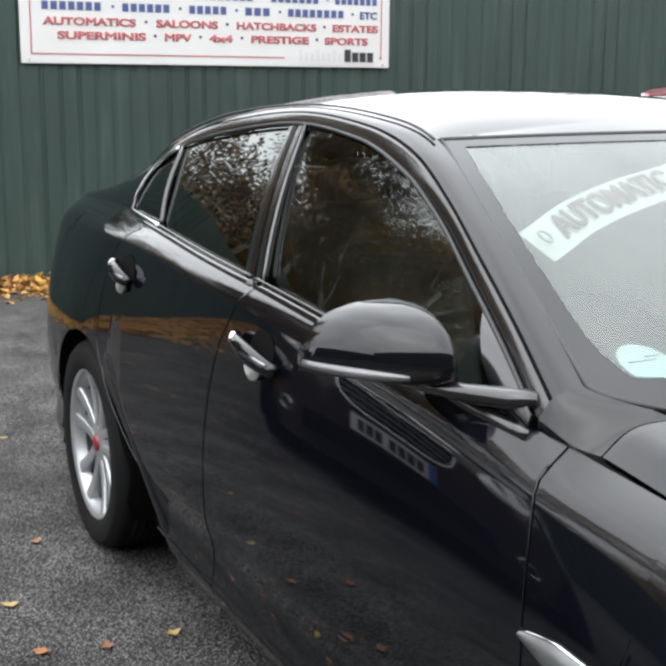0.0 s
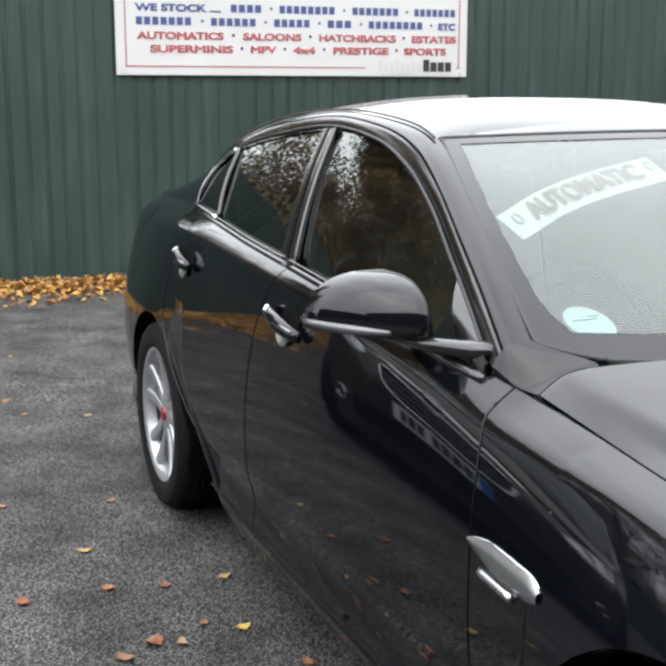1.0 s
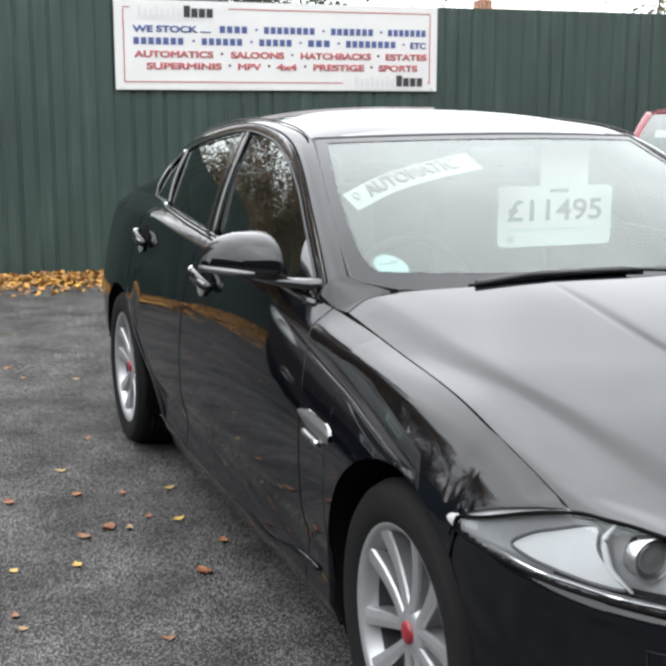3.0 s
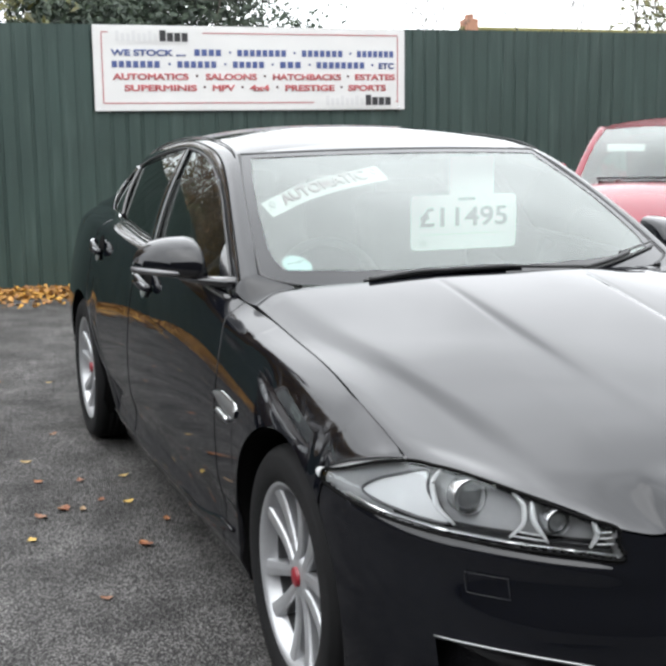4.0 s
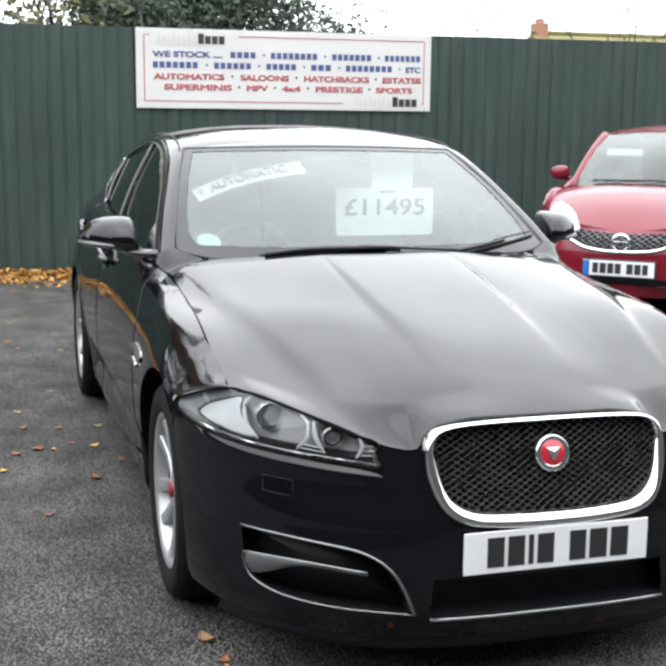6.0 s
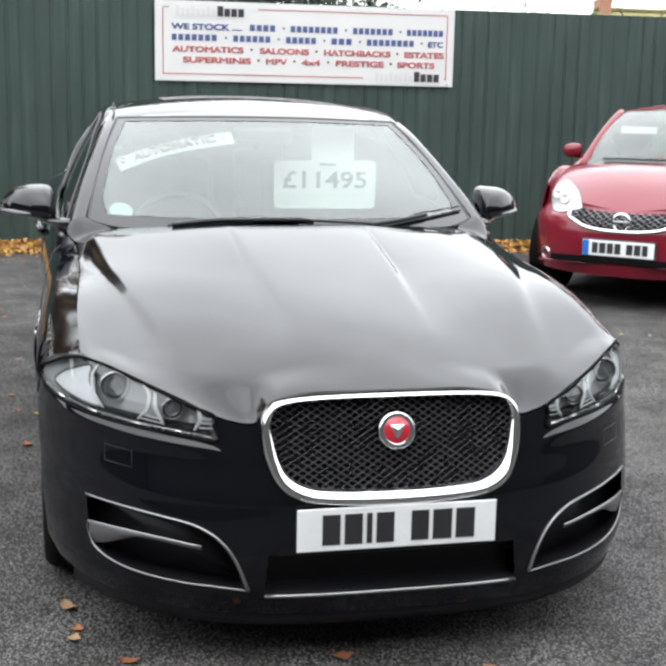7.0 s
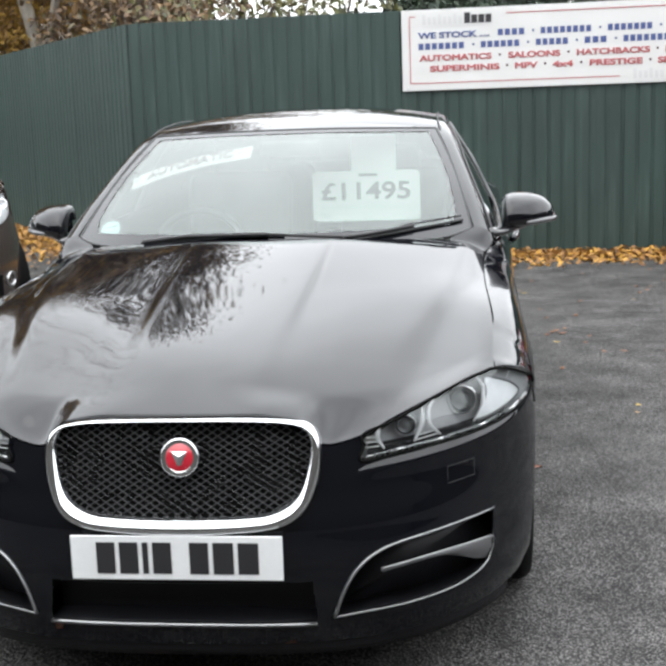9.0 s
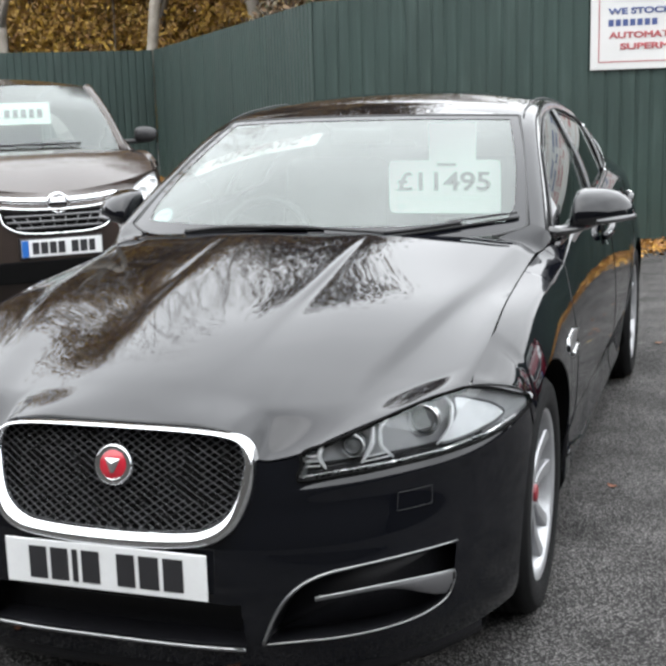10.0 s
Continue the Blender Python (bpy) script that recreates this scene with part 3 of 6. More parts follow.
BP = back_patch()
panel("rear_window", BP[:, :28], PRIVACY, car, 1, "dark tinted rear window", 0)
panel("boot_lid", BP[:, 28:], PAINT, car, 1, "", 0.006)
tail = np.zeros((61, 30, 3))
for i in range(61):
    u = -1 + 2 * i / 60
    for j in range(30):
        z = 1.0 - 0.80 * j / 29
        x = side_x(4.93, max(min(z, 0.98), 0.2)) * u
        tail[i, j] = x, 4.93 + 0.05 * (1 - u * u), z + 0.035 * (1 - u * u) * (1 - j / 29)
panel("rear_bumper", tail, PAINT, car, 1, "", 0.0)
# small spoiler lip on the boot
fin = [(0.012 + 0.012 * math.sin(math.pi * t) * q, 3.56 + 0.13 * t, CENTRE(3.56 + 0.13 * t) - 0.004 + 0.048 * h * t ** 0.8) for t in np.linspace(0.05, 1, 8) for q, h in ((-1, 0), (-0.5, 0.7), (0, 1), (0.5, 0.7), (1, 0))]
child("roof_aerial", smooth_mesh("roof_aerial", fin, [[5 * i + j, 5 * i + j + 1, 5 * i + j + 6, 5 * i + j + 5] for i in range(7) for j in range(4)] + [[35, 36, 37, 38, 39]], PAINT), car, "small black fin aerial")
rod("boot_lip", [(0.56 * u, 4.90 - 0.03 * u * u, 1.062 - 0.03 * u * u) for u in np.linspace(-1, 1, 25)], 0.014, PAINT, car, flat=0.6)
for s in (1, -1):
    lamp = panel("tail_lamp", ruled(lambda t: (side_x(4.70 + 0.22 * t, 0.93) + 0.004, 4.70 + 0.22 * t, 0.95), lambda t: (side_x(4.70 + 0.22 * t, 0.78) + 0.004, 4.70 + 0.22 * t, 0.80), 10, 6, (0.004, 0, 0)), BADGE, car, s, "red tail lamp", 0.01)

# windscreen, header seal and scuttle
def screen_point(u, v, out=0.0):
    base = np.array([0.725 * u, 1.385 + 0.195 * abs(u) ** 2.2, 0.989 + 0.009 * u * u])
    top = np.array([0.583 * u, 2.184 + 0.094 * u * u, 1.377 - 0.013 * u * u])
    p = base + (top - base) * v + np.array([0.012 * u * math.sin(math.pi * min(1, v)), 0, 0])
    n = np.array([0.12 * u, -0.43, 0.9])
    return p + n / np.linalg.norm(n) * (0.022 * math.sin(math.pi * v) * (1 - 0.35 * u * u) + out)


panel("windscreen", np.array([[screen_point(-1 + 2 * i / 50, j / 40) for j in range(41)] for i in range(51)]), SCREEN, car, 1, "laminated windscreen reflecting a white sky", 0)
foot_u = lambda v: 1 - 0.14 * max(0, 1 - v / 0.06) ** 2
seal = [screen_point(-foot_u(v), v) for v in np.linspace(0, 1, 50) ** 1.6] + [screen_point(u, 1) for u in np.linspace(-1, 1, 40)[1:]] + [screen_point(foot_u(v), v) for v in (np.linspace(0, 1, 50) ** 1.6)[::-1][1:]]
rod("windscreen_seal", seal, 0.006, PLASTIC, car, ring=6)
frit = np.array([[screen_point(-1 + 2 * i / 50, v, 0.002) for v in (0, 0.045, 0.088)] for i in range(51)])
panel("screen_border", frit, PAINT, car, 1, "", 0)
for s in (1, -1):
    panel("screen_side_border", np.array([[screen_point(s * u, v / 30, 0.002) for u in (0.936 + 0.012 * math.sin(math.pi * v / 30) - 0.10 * max(0.0, 1 - v / 6.5) ** 2, 1.0)] for v in range(31)]), PAINT, car, 1, "", 0)
panel("screen_top_border", np.array([[screen_point(-1 + 2 * i / 50, v, 0.002) for v in (0.955, 0.975, 1.0)] for i in range(51)]), PAINT, car, 1, "", 0)
scuttle = np.array([[(0.735 * u, 1.372 + 0.15 * abs(u) ** 2.2 + 0.09 * k, 0.955 - 0.03 * u * u * (1 - k) + 0.01 * k + 0.0 * u) for k in (0, 0.35, 0.7, 1)] for u in np.linspace(-1, 1, 41)])
panel("scuttle", scuttle, PLASTIC, car, 1, "black plastic scuttle below the windscreen", 0)
for s in (1, -1):
    # the pillar's foot: closes the corner between bonnet, wing and windscreen
    foot, cheek = np.zeros((24, 12, 3)), np.zeros((24, 3, 3))
    for i in range(24):
        t = i / 23
        y = 1.512 + 0.12 * t
        k = float(ramp(t, 0.35, 1.0))
        belt = np.array((TOP(y)[0], y, TOP(y)[1]))
        a = belt + (np.array((DLO(1.632)[0], 1.632, DLO(1.632)[1])) - np.array((TOP(1.632)[0], 1.632, TOP(1.632)[1]))) * k
        cheek[i] = [belt, (belt + a) / 2 + np.array((0.001, 0, 0)), a]
        v = 0.06 * t * t
        b = np.array(screen_point(foot_u(v), v, 0.003))
        b = b + (np.array((RAIL(1.618)[0], 1.618, RAIL(1.618)[1])) - np.array(screen_point(1, 0.06, 0.003))) * t * t
        for j in range(12):
            q = j / 11
            foot[i, j] = a + (b - a) * q + np.array((0.012, 0, 0.010)) * math.sin(math.pi * q) * (0.2 + 0.8 * t)
    # its front edge runs along the bonnet's rear edge
    rear = np.array([BONNET[240 - k, -1] for k in range(0, 19)]) + np.array((0, 0.004, 0))
    for j in range(12):
        q = j / 11 * 18
        e = rear[int(q)] + (rear[min(int(q) + 1, 18)] - rear[int(q)]) * (q - int(q))
        foot[:, j] += (e - foot[0, j]) * ((1 - np.linspace(0, 1, 24)) ** 2)[:, None]
    panel("pillar_foot", foot, PAINT, car, s, "", 0.0)
    panel("pillar_cheek", cheek, PAINT, car, s, "", 0.0)


# ---- side windows, chrome, door furniture ----
def line_y(belt_y, top_y):
    """A slanted upright between the window line and the upper edge: point at 0..1."""
    a, b = TOP(belt_y), DLO(top_y)
    return lambda t, out=0.0: (a[0] + (b[0] - a[0]) * t + 0.014 * math.sin(math.pi * t) + out, belt_y + (top_y - belt_y) * t, a[1] + (b[1] - a[1]) * t)


def pane(y0b, y0t, y1b, y1t, n=26, m=16):
    P = np.zeros((n, m, 3))
    for i in range(n):
        u = i / (n - 1)
        f = line_y(y0b + (y1b - y0b) * u, y0t + (y1t - y0t) * u)
        for j in range(m):
            P[i, j] = f(j / (m - 1), -0.006)
    # one even curve across the whole pane
    y, z = P[..., 1].ravel() - 2.7, P[..., 2].ravel() - 1.1
    A = np.stack([np.ones_like(y), y, z, y * y, y * z, z * z], -1)
    P[..., 0] = (A @ np.linalg.lstsq(A, P[..., 0].ravel(), rcond=None)[0]).reshape(n, m)
    return P


def dlo_line(a, b, n, out=0.004):
    return [(DLO(y)[0] + out, y, DLO(y)[1]) for y in np.linspace(a, b, n)]


def belt_line(a, b, n, out=0.006, dz=0.0):
    return [(TOP(y)[0] + out, y, TOP(y)[1] + dz) for y in np.linspace(a, b, n)]


for s in (1, -1):
    front, rear = DOORS[s, "front"], DOORS[s, "rear"]
    panel("front_window", pane(1.665, 1.665, 2.63, 2.80), WINDOW, front, s, "side window reflecting bare trees", 0)
    panel("rear_side_window", pane(2.75, 2.89, 3.43, 3.56), PRIVACY, rear, s, "dark tinted side window", 0)
    panel("quarter_window", pane(3.45, 3.58, 3.80, 3.803), PRIVACY, rear, s, "small dark tinted quarter window", 0)
    # centre pillar in two halves with the joint between them, and the quarter divider
    for (a, b), (c, d) in (((2.63, 2.80), (2.685, 2.845)), ((2.695, 2.853), (2.75, 2.89))):
        f, g = line_y(a, b), line_y(c, d)
        panel("centre_pillar", ruled(lambda t: f(t, 0.004), lambda t: g(t, 0.004), 14, 4, (0.002, 0, 0)), GLOSS, front if a < 2.65 else rear, s, "", 0.008)
    f = line_y(3.44, 3.57)
    rod("divider", [f(t, 0.002) for t in np.linspace(0, 1, 10)], 0.009, GLOSS, rear, side=s)
    f = line_y(2.63, 2.80)
    rod("pillar_edge", [f(t, 0.008) for t in np.linspace(0, 1, 10)], 0.003, GREYTRIM, front, side=s, ring=6)
    # window surround: satin bright strip over the glass, bright belt strip, black strip below it
    rod("window_trim", dlo_line(1.66, 3.60, 60, 0.006), 0.0042, PLASTIC, car, side=s)
    rear_end = dlo_line(3.60, 3.804, 24, 0.007) + belt_line(3.80, 3.45, 10, 0.007, 0.004)
    rod("window_trim", rear_end, 0.007, CHROME, car, "bright chrome window trim", side=s)
    rod("belt_trim", belt_line(1.86, 2.68, 30, 0.008, 0.006), 0.004, GLOSS, front, "black belt strip", side=s, ring=6)
    rod("belt_trim", belt_line(2.70, 3.45, 30, 0.008, 0.006), 0.004, GLOSS, rear, "black belt strip", side=s, ring=6)
    for a, b, door in ((1.64, 2.655, front), (2.675, 3.62, rear)):
        rod("belt_seal", belt_line(a, b, 30, 0.012, -0.012), 0.010, GLOSS, door, side=s, flat=1.3)
    # gutter line between the door frames and the roof
    rod("roof_gutter", [(RAIL(y)[0] + 0.012, y, RAIL(y)[1] + 0.004) for y in np.linspace(2.27, 3.85, 60)], 0.003, PLASTIC, car, side=s, ring=6)
    # mirror sail in the front corner of the window
    panel("mirror_sail", pane(1.642, 1.642, 1.715, 1.86) + np.array((0.010, 0, 0)), GLOSS, front, s, "", 0.006)
    # handles: a bright-topped bar over a bowl whose shade and glint are put in as colour
    for y0, y1, z0, door in ((2.40, 2.62, 0.902, front), (3.40, 3.545, 0.940, rear)):
        pts = []
        for t in np.linspace(0, 1, 18):
            y, z = y0 + (y1 - y0) * t, z0 - 0.012 + 0.036 * t
            pts.append((side_x(y, z) + 0.010 + 0.024 * math.sin(math.pi * t) ** 0.6, y, z + 0.004 * math.sin(math.pi * t)))
        handle = rod("door_handle", pts, [0.011 + 0.006 * math.sin(math.pi * t) ** 0.7 for t in np.linspace(0, 1, 18)], PAINT, door, "black door handle with a chrome strip", side=s, ring=12, flat=1.25)
        rod("handle_strip", [(x + 0.010, y, z + 0.010) for x, y, z in pts[1:-1]], 0.0035, TRIMGREY, handle, "grey satin strip", side=s, ring=6)
        rod("handle_end", [(x + 0.003, y, z + 0.003) for x, y, z in pts[-4:]], [0.013, 0.015, 0.0145, 0.011], CHROME, handle, "bright handle end", side=s, ring=10)

        def dish(name, yc, zc, ry, rz, out, mat, arc=None):
            V, F = [], []
            n = 28
            for i in range(6):
                r = i / 5
                for k in range(n):
                    a = 2 * math.pi * k / n
                    yy, zz = yc + ry * r * math.cos(a), zc + rz * r * math.sin(a)
                    V.append((s * (side_x(yy, zz) + out), yy, zz))
            F = [[i * n + k, i * n + (k + 1) % n, (i + 1) * n + (k + 1) % n, (i + 1) * n + k] for i in range(5) for k in range(n)]
            return child(name, smooth_mesh(name, V, F, mat), door)

        ym = (y0 + y1) / 2
        # near-black dish: the shade of the hollow, laid on the door skin
        dish("handle_hollow", ym - 0.01, z0 + 0.012, 0.062, 0.046, 0.0015, DARK)
        dish("handle_cup", ym + 0.008, z0 - 0.026, 0.050, 0.026, 0.003, GLOSS)
        # satin crescent in place of the glint along the cup's lower edge
        V, F = [], []
        for i in range(14):
            a = math.pi * (1.02 + 0.96 * i / 13)
            for r in (0.30, 0.65, 1.0):
                yy, zz = ym + 0.010 + 0.046 * r * math.cos(a), z0 - 0.020 + 0.034 * r * math.sin(a)
                V.append((s * (side_x(yy, zz) + 0.0045 + 0.010 * (r - 0.3) ** 2), yy, zz))
        F = [[3 * i + k, 3 * i + k + 1, 3 * i + k + 4, 3 * i + k + 3] for i in range(13) for k in range(2)]
        child("cup_shine", smooth_mesh("cup_shine", V, F, SATIN), door)
    # vent blade behind the front wheel
    V, F = [], []
    n = 20
    for i in range(n):
        t = i / (n - 1)
        y = 1.524 - 0.24 * t
        mid = 0.698 - 0.014 * t
        h = 0.003 + 0.019 * min(1, 3.2 * t) ** 0.9 * min(1, (1.02 - t) / 0.16) ** 0.5
        for k, (dz, dx) in enumerate(((-h, 0.001), (-h * 0.8, 0.006), (0.1 * h, 0.007), (h * 0.85, 0.005), (h, 0.001))):
            V.append((s * (side_x(y, mid + dz) + dx), y, mid + dz))
    F = [[i * 5 + k, i * 5 + k + 1, i * 5 + k + 6, i * 5 + k + 5] for i in range(n - 1) for k in range(4)]
    vent = child("side_vent", smooth_mesh("side_vent", V, F, TRIMGREY), car, "satin silver side vent blade")
    rod("vent_rim", [(side_x(1.524 - 0.24 * t, 0.72) + 0.003, 1.524 - 0.24 * t, 0.698 - 0.014 * t + 0.003 + 0.019 * min(1, 3.2 * t) ** 0.9 * min(1, (1.02 - t) / 0.16) ** 0.5) for t in np.linspace(0, 1, 16)], 0.003, CHROME, vent, side=s, ring=6)
    rod("vent_badge", [(side_x(y, 0.652) + 0.003, y, 0.658 - 0.05 * (1.47 - y)) for y in np.linspace(1.47, 1.36, 8)], 0.008, SATIN, vent, "small silver badge bar", side=s, ring=8)
    # sill strip with an upturned edge
    rod("sill_strip", [(side_x(y, 0.30) + 0.004, y, 0.255 + 0.05 * ramp(y, 1.8, 1.42) + 0.02 * ramp(y, 2.6, 3.2)) for y in np.linspace(1.42, 3.2, 40)], [0.004 + 0.006 * float(ramp(y, 2.1, 1.9) * ramp(y, 1.45, 1.6)) for y in np.linspace(1.42, 3.2, 40)], PAINT, car, side=s, flat=1.8)

    # ---- door mirror ----
    mirror = child("door_mirror", smooth_mesh("mirror_foot", *tube([(s * 0.770, 1.665, 0.992), (s * 0.800, 1.705, 0.992), (s * 0.85, 1.785, 0.991), (s * 0.91, 1.86, 0.998)], [0.034, 0.031, 0.024, 0.014], 14, False, 0.62), GLOSS), car, "black door mirror with a clear indicator strip")
    upper = spline((0.835, 1.060), (0.841, 1.094), (0.856, 1.115), (0.885, 1.120), (0.93, 1.118), (0.98, 1.106), (1.02, 1.078), (1.038, 1.048), (1.044, 1.018))
    front_y = spline((0.835, 1.80), (0.86, 1.775), (0.90, 1.785), (0.95, 1.815), (1.0, 1.868), (1.03, 1.92), (1.044, 1.955))
    nu, nv = 30, 16

    def shell():
        V = []
        for x in 0.835 + 0.209 * (0.5 - 0.5 * np.cos(np.linspace(0, math.pi, nu))):
            yb, yf = 1.925 + 0.22 * (x - 0.838), float(front_y(x))
            lo, hi = 0.986 + 0.10 * (x - 0.838), float(upper(x))
            mid = lo + 0.30 * (hi - lo)
            for a in np.linspace(0.0, math.pi, 60):
                if a < math.pi / 2:
                    V.append((x, yb - (yb - yf) * math.sin(a) ** 0.5, mid - (mid - lo) * math.cos(a) ** 0.7))
                else:
                    V.append((x, min(yb, yb - (yb - yf) * abs(math.sin(a)) ** 0.85), mid + (hi - mid) * (-math.cos(a)) ** 0.95))
        return np.array(V).reshape(nu, 60, 3)

    S = shell()
    panel("mirror_cap", S[:, 29:], PAINT, mirror, s, "glossy black mirror cap", 0.004)
    panel("mirror_base", S[:, :30], GLOSS, mirror, s, "", 0.0)
    back = [(x, 1.915 + 0.22 * (x - 0.838), z) for x, z in [(0.85 + 0.18 * t, 1.006) for t in np.linspace(0, 1, 8)] + [(0.85 + 0.18 * t, float(upper(0.85 + 0.18 * t)) - 0.006) for t in np.linspace(1, 0, 14)]]
    child("mirror_glass", smooth_mesh("mirror_glass", [(p[0] * s, p[1], p[2]) for p in back], [list(range(len(back)))], CHROME, False), mirror, "silvered mirror glass")
    strip = [(x, float(front_y(x)) + 0.004, 1.021 - 0.006 * (1.04 - x) / 0.14) for x in np.linspace(1.041, 0.925, 20)]
    rod("indicator_strip", strip, [0.004 + 0.006 * math.sin(math.pi * (0.15 + 0.8 * t)) for t in np.linspace(0, 1, 20)], GREYTRIM, mirror, "clear grey indicator strip", side=s, ring=8)


# ---- face: grille, lamps, intakes, plate ----
def on_face(q, out=0.0):
    return (q[0], float(face_y(abs(q[0]), q[1])) - out, q[1])


grille = child("grille", smooth_mesh("grille_back", [on_face(q, -0.035) for q in GRILLE_IN], [list(range(len(GRILLE_IN)))], DARK, False), car, "black diamond mesh grille in a chrome frame")
V, F, n = [], [], len(GRILLE_OUT)
PROFILE = ((0.0, -0.006), (0.03, 0.010), (0.12, 0.022), (0.35, 0.028), (0.65, 0.026), (0.88, 0.015), (1.0, 0.002), (1.0, -0.030))
for a, b in zip(GRILLE_OUT, GRILLE_IN):
    for k, out in PROFILE:
        q = a + (b - a) * k
        V.append(on_face(q, out))
m = len(PROFILE)
F = [[i * m + k, i * m + k + 1, (i + 1) % n * m + k + 1, (i + 1) % n * m + k] for i in range(n) for k in range(m - 1)]
child("grille_frame", smooth_mesh("grille_frame", V, F, CHROME), grille, "polished chrome grille frame")


def lattice(poly, pitch, slope, half, depth, surface):
    """Crossing slanted bars clipped to an outline, as vertices and faces."""
    V, F = [], []
    xs, zs = [p[0] for p in poly], [p[1] for p in poly]
    for sgn in (1, -1):
        c = min(zs) - slope * (max(xs) - min(xs))
        while c < max(zs) + slope * (max(xs) - min(xs)):
            cuts = []
            for (x0, z0), (x1, z1) in zip(poly, poly[1:] + poly[:1]):
                f0, f1 = z0 - sgn * slope * x0 - c, z1 - sgn * slope * x1 - c
                if f0 * f1 < 0:
                    t = f0 / (f0 - f1)
                    cuts.append(x0 + (x1 - x0) * t)
            cuts.sort()
            for a, b in zip(cuts[::2], cuts[1::2]):
                steps = max(2, int((b - a) / 0.06) + 1)
                k = len(V)
                for i in range(steps):
                    x = a + (b - a) * i / (steps - 1)
                    z = sgn * slope * x + c
                    for dz, out in ((-half, 0.0), (-half * 0.2, depth), (half * 0.2, depth), (half, 0.0)):
                        V.append(surface((x, z + dz), out))
                F += [[k + 4 * i + j, k + 4 * i + j + 1, k + 4 * i + j + 5, k + 4 * i + j + 4] for i in range(steps - 1) for j in range(3)]
            c += pitch
    return V, F


WIRE = material("grille_wire", (0.13, 0.13, 0.135), 0.28, 0.7, 0.2, 20)
child("grille_mesh", smooth_mesh("grille_mesh", *lattice(GRILLE_IN, 0.0172, 0.62, 0.0014, 0.005, lambda q, o: on_face(q, o - 0.004)), WIRE, False), grille, "black woven wire mesh", "stuff")
# round badge, plain shapes
badge = child("badge", smooth_mesh("badge", [(x2, -x1 * 1.0, x3) for x1, x2, x3 in lathe([(0.044, -0.01), (0.044, 0.012), (0.040, 0.016), (0.030, 0.012)], 40)[0]], lathe([(0.044, -0.01), (0.044, 0.012), (0.040, 0.016), (0.030, 0.012)], 40)[1], CHROME), grille, "round chrome-ringed red badge")
badge.matrix_basis = Matrix.Translation((0.007, 0.070, 0.631)) @ Matrix.Rotation(radians(-14), 4, "X") @ Matrix.Scale(1.1, 4)
child("badge_disc", smooth_mesh("badge_disc", [(y, -x, z) for x, y, z in lathe([(0.034, 0.009), (0.030, 0.0135), (0.0, 0.0135)], 40)[0]], lathe([(0.034, 0.009), (0.030, 0.0135), (0.0, 0.0135)], 40)[1], BADGE), badge, "red enamel")
child("badge_shield", smooth_mesh("badge_shield", [(x, -0.016, z) for x, z in ((-0.018, 0.013), (0.018, 0.013), (0.009, -0.006), (0.004, -0.017), (-0.004, -0.017), (-0.009, -0.006))] + [(0, -0.021, 0.002)], [[0, 1, 6], [1, 2, 6], [2, 3, 6], [3, 4, 6], [4, 5, 6], [5, 0, 6]], SATIN, False), badge, "plain silver shield")

# lower intake
child("lower_intake", smooth_mesh("lower_intake", [(x, y, z) for x in (-0.33, 0.33) for y, z in ((0.02, 0.228), (0.10, 0.232), (0.10, 0.33), (0.03, 0.335))], [[0, 1, 5, 4], [1, 2, 6, 5], [2, 3, 7, 6]], INTAKE, False), car, "black plastic lower intake")
rod("splitter_strip", [(x, face_y(abs(x), 0.228) - 0.006, 0.224) for x in np.linspace(-0.333, 0.333, 30)], 0.0048, TRIMGREY, car, "thin silver splitter strip", ring=8)

# plate with plain bars in place of its characters
plate = part("number_plate", block(0.52, 0.005, 0.111, (0, -0.003, 0.402), 0.002), PLATE, car, "white number plate with black bars")
x = -0.196
for w in (0.046, 0.046, 0.014, 0.046, -0.034, 0.046, 0.050, 0.050):
    if w > 0:
        part("plate_bar", block(w, 0.002, 0.079, (x + w / 2, -0.0062, 0.402), 0.0), INK, plate)
        x += w + 0.011
    else:
        x -= w
for sx in (-1, 1):
    part("plate_mount", block(0.06, 0.02, 0.07, (sx * 0.18, 0.008, 0.40), 0.004), PLASTIC, plate)

def dished(outline, depth, rings=7):
    """A sheet that fills an outline and follows the face at a depth behind it."""
    c, k = np.mean(outline, axis=0), len(outline)
    V = [on_face(c + (np.array(q) - c) * (1 - r / rings), -depth) for r in range(rings) for q in outline] + [on_face(c, -depth)]
    F = [[r * k + q, r * k + (q + 1) % k, (r + 1) * k + (q + 1) % k, (r + 1) * k + q] for r in range(rings - 1) for q in range(k)]
    return V, F + [[(rings - 1) * k + q, (rings - 1) * k + (q + 1) % k, rings * k] for q in range(k)]


